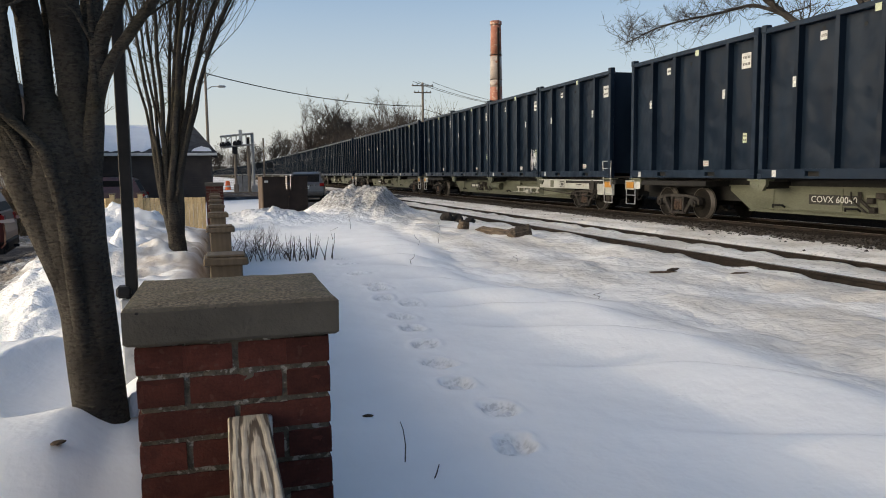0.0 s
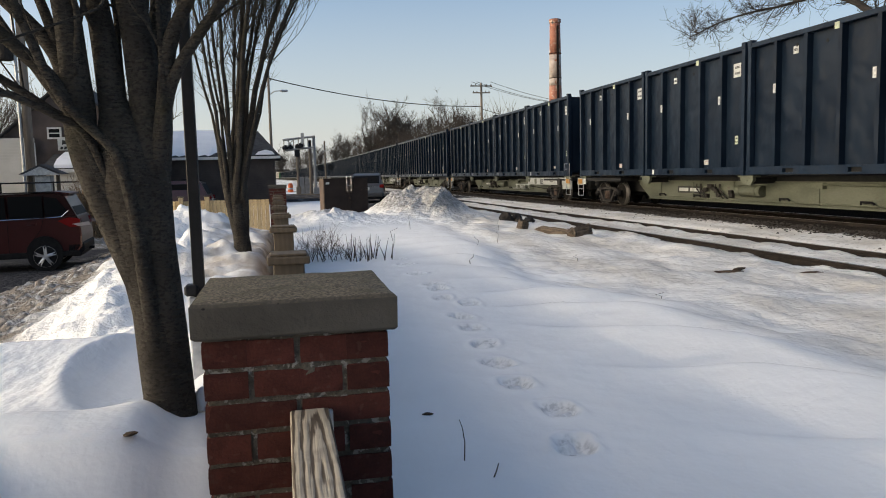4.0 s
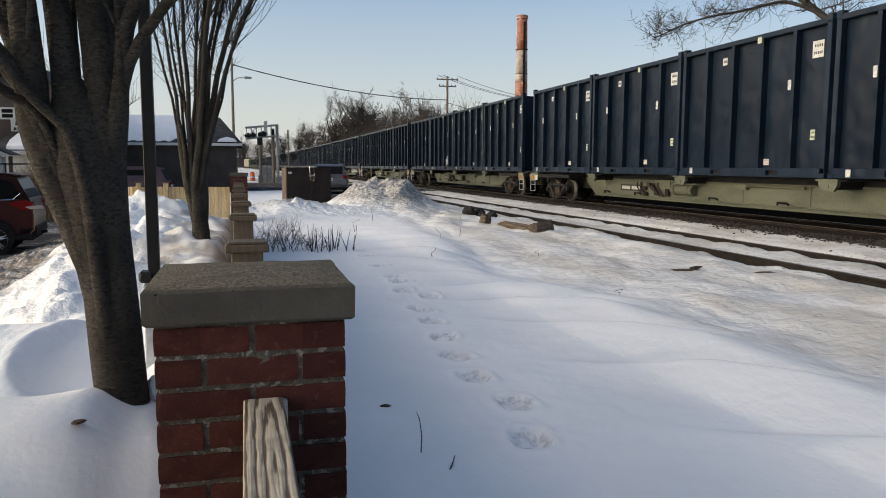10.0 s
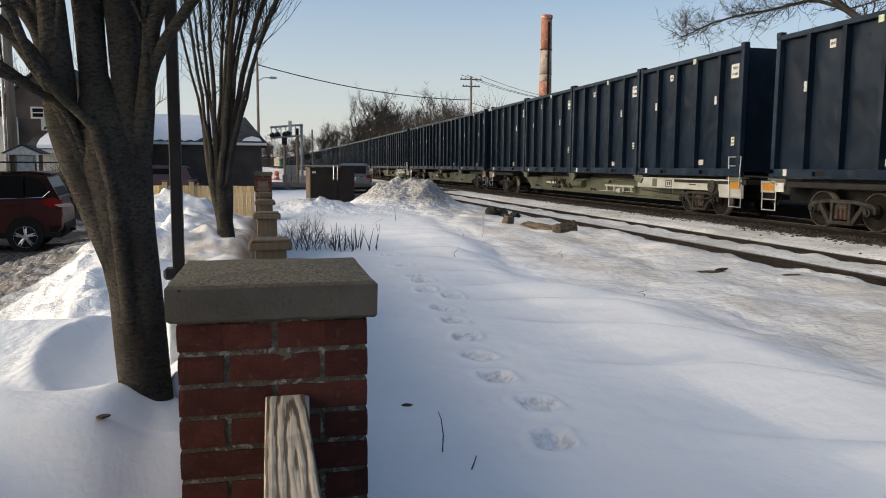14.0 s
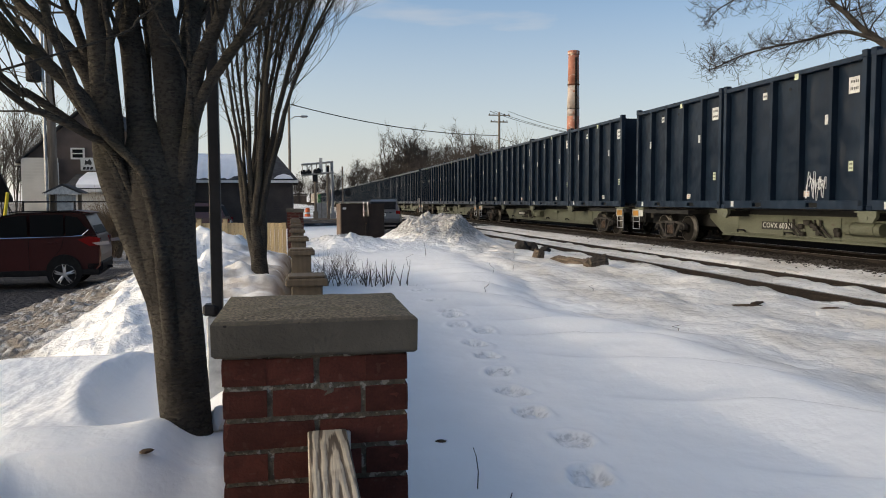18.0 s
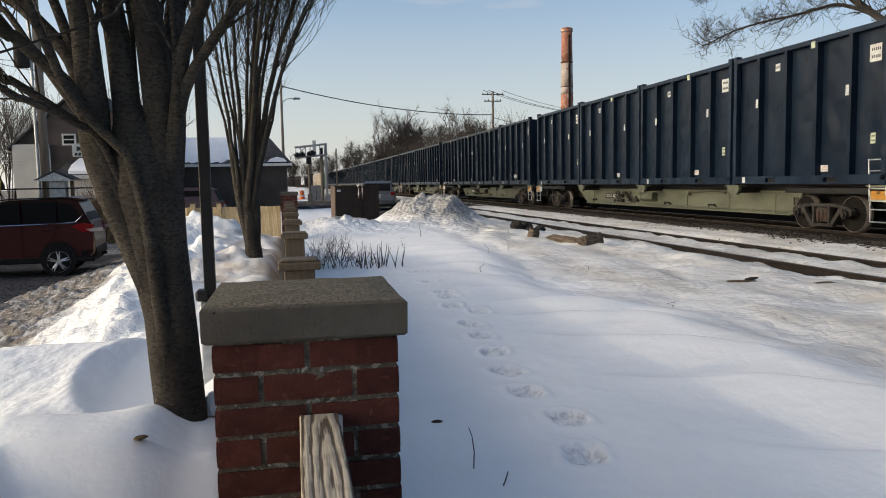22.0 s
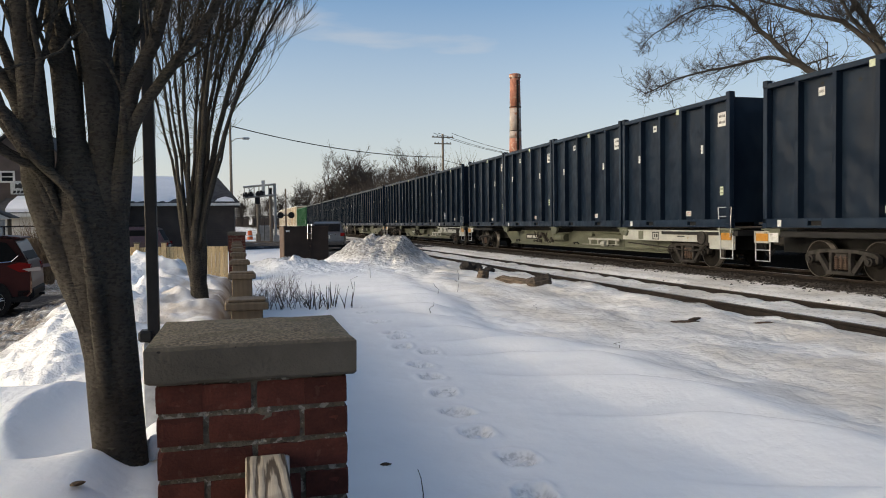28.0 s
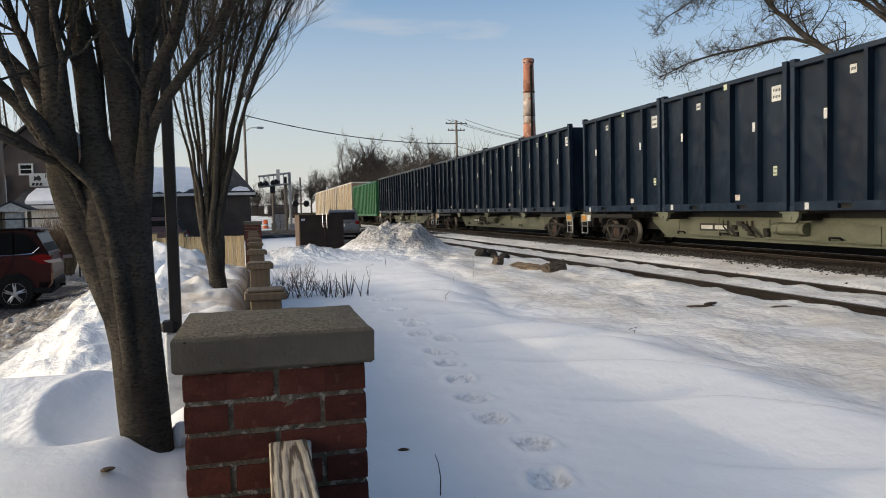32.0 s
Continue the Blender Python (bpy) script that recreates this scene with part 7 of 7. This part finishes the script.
    part("door_seam", Shape().tube([(-1.69, -hw - 0.001, 0.42), (-1.69, -hw - 0.001, 1.06)], 0.006, 4).tube([(-0.98, -hw - 0.001, 1.08), (-1.05, -hw - 0.001, 0.85), (-1.38, -hw - 0.001, 0.45)], 0.006, 4), M_PLASTIC, ob)

    for o in list(ob.children):
        if not o.name.startswith("wheel"):
            for v in o.data.vertices:
                if v.co.x > -1.0:
                    v.co.x = -1.0 + (v.co.x + 1.0) * 0.76      # short tail behind the rear axle
        if not o.name.startswith("wheel.") and o.name != "wheel":
            o.matrix_basis = Matrix.Diagonal((1, 1, 1.075, 1)) @ o.matrix_basis


red_suv()


def rear_view_car(x, y, g, paint, name, label, turn=0.0, h=1.66, hw=0.93):
    """A crossover seen from behind; its rear is at -y."""
    ob = thing(name, pose(x, y, g, 0, 0, turn), label, "car", "cars")
    low = [(0.02, 0.40), (0.0, 0.62), (0.04, 0.95), (0.12, 1.05), (1.4, 1.05), (3.2, 0.98), (4.3, 0.85), (4.5, 0.6), (4.45, 0.36)]
    up = [(0.12, 1.04), (0.42, h - 0.10), (0.65, h - 0.02), (1.9, h), (2.35, h - 0.08), (3.1, 1.0)]
    for nm, o, w0, w1 in (("body", low, hw, hw - 0.04), ("cabin", up, hw - 0.06, hw - 0.22)):
        k = len(o)
        v, f = [], []
        zm = min(p[1] for p in o)
        for sx in (-1, 1):
            for py, pz in o:
                t = (pz - zm) / max(0.01, max(p[1] for p in o) - zm)
                v.append((sx * (w0 + (w1 - w0) * t), py, pz))
        f = [tuple(range(k)), tuple(range(k, 2 * k))[::-1]] + [(i, k + i, k + (i + 1) % k, (i + 1) % k) for i in range(k)]
        part(nm, Shape().add(v, f), paint, ob)
    part("rear_window", Shape().prism([(0.17, 1.12), (0.395, h - 0.16), (0.375, h - 0.15), (0.15, 1.11)], 0, -hw + 0.24, hw - 0.24), M_PLASTIC, ob, "dark rear window")
    for s in (-1, 1):
        part("tail_light", boxy(s * hw - 0.02 - (0.20 if s > 0 else 0), s * hw + 0.02 + (0.20 if s < 0 else 0), -0.012, 0.25, 0.86, 1.04, bevel=0.02), M_REDLENS, ob, "red tail light")
        part("side_window", boxy(s * (hw - 0.135) - 0.006, s * (hw - 0.135) + 0.006, 0.75, 2.5, 1.12, h - 0.16), M_GLASS, ob)
        part("roof_rail", Shape().tube([(s * (hw - 0.25), 0.6, h), (s * (hw - 0.25), 0.8, h + 0.05), (s * (hw - 0.25), 2.0, h + 0.05)], 0.02, 6), M_PLASTIC, ob)
        for yy in (0.9, 3.6):
            part("wheel", Shape().turned([(-0.11, 0.2), (-0.11, 0.32), (-0.08, 0.35), (0.08, 0.35), (0.11, 0.32), (0.11, 0.2)], (s * (hw - 0.12), yy, 0.35), 0, 22), M_TYRE, ob)
    part("bumper", boxy(-hw + 0.02, hw - 0.02, -0.07, 0.1, 0.36, 0.62, bevel=0.05), paint, ob)
    part("lower_valance", boxy(-hw + 0.06, hw - 0.06, -0.06, 0.12, 0.26, 0.38, bevel=0.03), M_PLASTIC, ob)
    pl = part("number_plate", boxy(-0.16, 0.16, -0.03, 0.05, 0.74, 0.90), M_LABEL, ob)
    part("plate_bars", boxy(-0.11, 0.11, -0.034, -0.03, 0.79, 0.85), M_INK, pl)
    part("tailgate_trim", boxy(-0.5, 0.5, -0.02, 0.04, 0.92, 0.96), M_CHROME, ob)
    return ob


rear_view_car(4.45, 40.6, -0.05, M_SILVER, "waiting_suv", "silver grey crossover waiting at the crossing", turn=-9.0)
dv = rear_view_car(-3.3, 37.5, -0.3, M_CARDARK, "parked_van", "dark maroon van parked before the brown building", turn=88, h=1.75)

# ---- brown bin and small street furniture ----
bn = thing("brown_bin", (1.62, 30.0, 0.0), "dark brown steel enclosure beside a snow heap", "bin")
part("front_panel", boxy(0, 1.72, -0.02, 0.02, -0.2, 1.36, bevel=0.008), M_BINBROWN, bn)
part("side_panel", boxy(-0.02, 0.02, -0.01, 1.5, -0.2, 1.40, bevel=0.008), M_BINSIDE, bn, "paler brown side panel", at=pose(-0.02, 0, 0, 0, 0, 3))
part("side_panel", boxy(1.68, 1.72, 0.02, 1.5, -0.2, 1.36, bevel=0.008), M_BINBROWN, bn)
part("rear_panel", boxy(0, 1.72, 1.46, 1.5, -0.2, 1.36, bevel=0.008), M_BINBROWN, bn)
part("top_edge", boxy(-0.03, 1.75, -0.04, 0.04, 1.36, 1.41, bevel=0.008), M_BINBROWN, bn)
part("post", boxy(0.95, 1.05, -0.05, 0.03, -0.2, 1.40, bevel=0.008), M_BINBROWN, bn)
lt = Shape()
for xx in (0.90, 1.06):
    lt.tube([(xx, -0.07, 0.9), (xx, -0.07, 1.46), (xx, 0.06, 1.48)], 0.014, 5)
lt.tube([(0.90, -0.07, 1.12), (1.06, -0.07, 1.12)], 0.014, 5)
part("gate_latch", lt, M_CHROME, bn, "pale metal hook")
part("hinge", boxy(0.06, 0.20, -0.035, -0.018, 1.18, 1.26), M_STEEL, bn)

kk = thing("notice_kiosk", (-7.68, 27.0, -0.3), "small grey notice box under a dark pitched roof", "kiosk")
part("box", boxy(-0.24, 0.24, -0.2, 0.2, 1.2, 2.05, bevel=0.01), M_STEEL, kk)
part("roof", Shape().prism([(-0.66, 2.10), (0.66, 2.10), (0.0, 2.42)], 1, -0.4, 0.4), M_SHINGLE, kk)
part("gable_board", Shape().prism([(-0.60, 2.06), (0.60, 2.06), (0.0, 2.34)], 1, -0.44, -0.40), M_STEEL, kk)
for xx in (-0.42, 0.42):
    part("leg", boxy(xx - 0.05, xx + 0.05, -0.05, 0.05, 0, 2.08), M_POST, kk)

fn = thing("wire_fence", (0, 26.2, 0), "black metal rail fence by the houses", "fence")
part("top_rail", Shape().tube([(-14, 0, 1.52), (-5.6, 0, 1.52)], 0.025, 6), M_BLACK, fn)
for k in range(6):
    part("post", Shape().tube([(-13.4 + 1.55 * k, 0, -0.4), (-13.4 + 1.55 * k, 0, 1.55)], 0.028, 6), M_BLACK, fn)


def hedge(x0, x1, y, z0, z1, seed):
    rr = random.Random(seed)
    s = Shape()
    for k in range(420):
        p = Vector((rr.uniform(x0, x1), y + rr.uniform(-0.35, 0.35), z0 + rr.uniform(0, 0.2)))
        sprout(s, p, Vector((rr.uniform(-0.4, 0.4), rr.uniform(-0.4, 0.4), 1)), (z1 - z0) * rr.uniform(0.5, 0.95), 0.012, 1, rr, 0.2, 0.6, 3, (3, 5))
    solid("hedge", s, M_HEDGE, "dry brown clipped hedge", "hedge", kind="stuff")


hedge(-6.35, -5.65, 25.35, -0.3, 1.25, 3)

# ---- things lying by the rails ----
def rock(x, y, size, seed, mat, name, label, squash=0.7):
    rr = random.Random(seed)
    bm = bmesh.new()
    bmesh.ops.create_icosphere(bm, subdivisions=2, radius=1)
    for v in bm.verts:
        d = 1 + 0.35 * noise.noise(v.co * 1.3 + Vector((seed * 3.1, 0, 0))) + 0.15 * noise.noise(v.co * 3.1)
        v.co = Vector((v.co.x * d * size[0], v.co.y * d * size[1], v.co.z * d * size[2]))
    me = bpy.data.meshes.new(name)
    bm.to_mesh(me)
    bm.free()
    me.materials.append(mat)
    ob = new(name, me)
    ob.matrix_basis = pose(x, y, gz(x, y) + size[2] * squash, 0, 0, rr.uniform(0, 360))
    tagged(ob, label, "rock")


def log(x, y, ln, w, h, turn, tilt, label):
    """A rotten piece of squared timber: split end, hollowed top, ragged corners."""
    rr = random.Random(int(x * 100))
    n = 9
    v, f = [], []
    for i in range(n + 1):
        t = i / n
        for a, b in ((-0.5, 0.0), (-0.52, 0.45), (-0.42, 0.98), (-0.12, 0.86), (0.15, 0.80), (0.44, 1.0), (0.53, 0.5), (0.5, 0.0)):
            k = 1 - 0.25 * (t > 0.93) - 0.30 * (t < 0.05)
            v.append((-ln / 2 + ln * t + rr.uniform(-0.03, 0.03) * (i in (0, n)), a * w * k + rr.uniform(-0.012, 0.012), b * h * k + rr.uniform(-0.014, 0.014)))
    for i in range(n):
        for j in range(8):
            f.append((i * 8 + j, (i + 1) * 8 + j, (i + 1) * 8 + (j + 1) % 8, i * 8 + (j + 1) % 8))
    f += [tuple(range(8)), tuple(range(n * 8, n * 8 + 8))[::-1]]
    ob = solid("old_sleeper_piece", Shape().add(v, f), M_OLDWOOD, label, "timber", "timber pieces by the rails")
    ob.matrix_basis = pose(x, y, gz(x, y) - 0.04, tilt[0], tilt[1], turn)


log(6.20, 16.55, 1.15, 0.20, 0.17, -62, (6, 4), "weathered broken railway sleeper lying in the snow")
log(6.55, 15.80, 0.58, 0.26, 0.25, 16, (-12, -8), "broken end of an old sleeper in the snow")
log(5.62, 17.3, 0.22, 0.20, 0.26, 20, (14, 12), "short block of old timber in the snow")
for k, (x, y, sz) in enumerate([(6.35, 20.9, (0.20, 0.18, 0.16)), (6.72, 21.1, (0.22, 0.16, 0.15)), (6.98, 20.7, (0.20, 0.18, 0.10)), (6.6, 20.5, (0.12, 0.1, 0.07))]):
    rock(x, y, sz, k + 2, M_BOULDER, "ballast_rock", "dark lump of stone in the snow")
rock(6.18, 9.50, (0.21, 0.035, 0.020), 9, M_DRYLEAF, "bark_scrap", "dark scrap of bark lying on the snow")
rock(6.43, 9.62, (0.16, 0.03, 0.028), 10, M_DRYLEAF, "bark_scrap", "dark scrap of bark lying on the snow")
rock(7.06, 8.9, (0.15, 0.04, 0.016), 11, M_DRYLEAF, "bark_scrap", "dark scrap of bark lying on the snow")
rock(0.84, 4.51, (0.035, 0.014, 0.010), 12, M_DRYLEAF, "dead_leaf", "dead curled leaf on the snow")
rock(-0.285, 2.66, (0.035, 0.03, 0.05), 13, M_ICE, "ice_lump", "clear lump of ice at the tree's foot")
rock(-0.44, 2.24, (0.020, 0.014, 0.006), 14, M_DRYLEAF, "dead_leaf", "dead leaf sunk in the snow")


def twig(pts, r, label="thin dry twig standing in the snow"):
    rr = random.Random(1)
    solid("twig", Shape().tube(pts, [r, r * 0.9, r * 0.7, r * 0.5][:len(pts)], 5), M_TWIG, label, "twig", "twigs in the snow")


twig([(0.88, 3.71, gz(0.88, 3.71) - 0.04), (0.885, 3.71, 0.10), (0.875, 3.715, 0.18), (0.86, 3.72, 0.225)], 0.0035)
twig([(0.97, 3.46, gz(0.97, 3.46) + 0.0), (0.995, 3.50, gz(0.995, 3.5) + 0.015), (1.02, 3.55, gz(1.02, 3.55) + 0.03)], 0.004, "short dry twig lying on the snow")
rr = random.Random(14)
for x, y, h in ((2.9, 11.5, 0.30), (3.6, 13.8, 0.38), (4.35, 15.0, 0.45), (5.1, 17.5, 0.55), (2.3, 16.0, 0.5), (3.05, 18.2, 0.8), (4.9, 12.0, 0.2), (4.1, 7.6, 0.12)):
    z = gz(x, y)
    twig([(x, y, z - 0.05), (x + rr.uniform(-0.04, 0.04), y, z + h * 0.22), (x + rr.uniform(-0.1, 0.1), y, z + h * 0.4), (x + rr.uniform(-0.14, 0.14), y, z + h * 0.55)], 0.006)


def shrub(x, y, h, stems, seed, upright, label):
    rr = random.Random(seed)
    z = gz(x, y)
    ob = thing("bare_shrub", (x, y, z), label, "shrub", "shrubs by the railing")
    for k in range(stems):
        s = Shape()
        a = rr.uniform(0, 6.28)
        sp = 0.08 if upright else 0.25
        p = Vector((rr.uniform(-0.25, 0.25), rr.uniform(-0.2, 0.2), -0.05))
        d = Vector((math.cos(a) * sp * 2, math.sin(a) * sp * 2, 1))
        sprout(s, p, d, h * rr.uniform(0.6, 1.1), 0.011 if upright else 0.008, 0 if upright else 2, rr, 0.05, 0.55, 5, (3, 5))
        part("stem", s, M_TWIG, ob)


for k, (x, y, h, n, up) in enumerate([(0.32, 13.6, 0.42, 10, False), (0.62, 13.3, 0.44, 12, False), (0.95, 13.5, 0.36, 10, False), (0.72, 14.3, 0.5, 10, False), (1.15, 13.2, 0.28, 7, False), (1.42, 13.4, 0.48, 8, True), (1.62, 13.1, 0.46, 8, True), (1.25, 12.9, 0.5, 6, True)]):
    shrub(x, y, h, n, 40 + k, up, "bare upright stems of a cut shrub in the snow" if up else "bare tangled dark shrub in the snow")

# loose ballast along the far track's shoulder
s = Shape()
rr = random.Random(77)
for k in range(5200):
    y = 8 + 60 * rr.random() ** 1.5
    x = rr.gauss(12.55, 0.24) if rr.random() < 0.985 else rr.uniform(10.5, 12.3)
    z = gz(x, y)
    q = rr.uniform(0.02, 0.05)
    a = rr.uniform(0, 3.1)
    ca, sa = math.cos(a) * q, math.sin(a) * q
    s.add([(x + ca, y + sa, z), (x - sa, y + ca, z), (x - ca, y - sa, z), (x + sa, y - ca, z), (x + q * 0.2, y, z + q * 0.8)], [(0, 1, 4), (1, 2, 4), (2, 3, 4), (3, 0, 4)])
solid("loose_ballast", s, M_STONE, "loose dark ballast stones beside the rails", "ballast", kind="stuff")


# ---- motion ----
def motions():
    times = list(LAG)
    for ob in MOVERS:
        y, z, length = ob.location.y, ob.location.z, (PITCH if ob.name.startswith("flat_wagon") else 0.0)
        walk(ob, [(t, on_line(y - travelled(t), z, length)) for t in times])


motions()
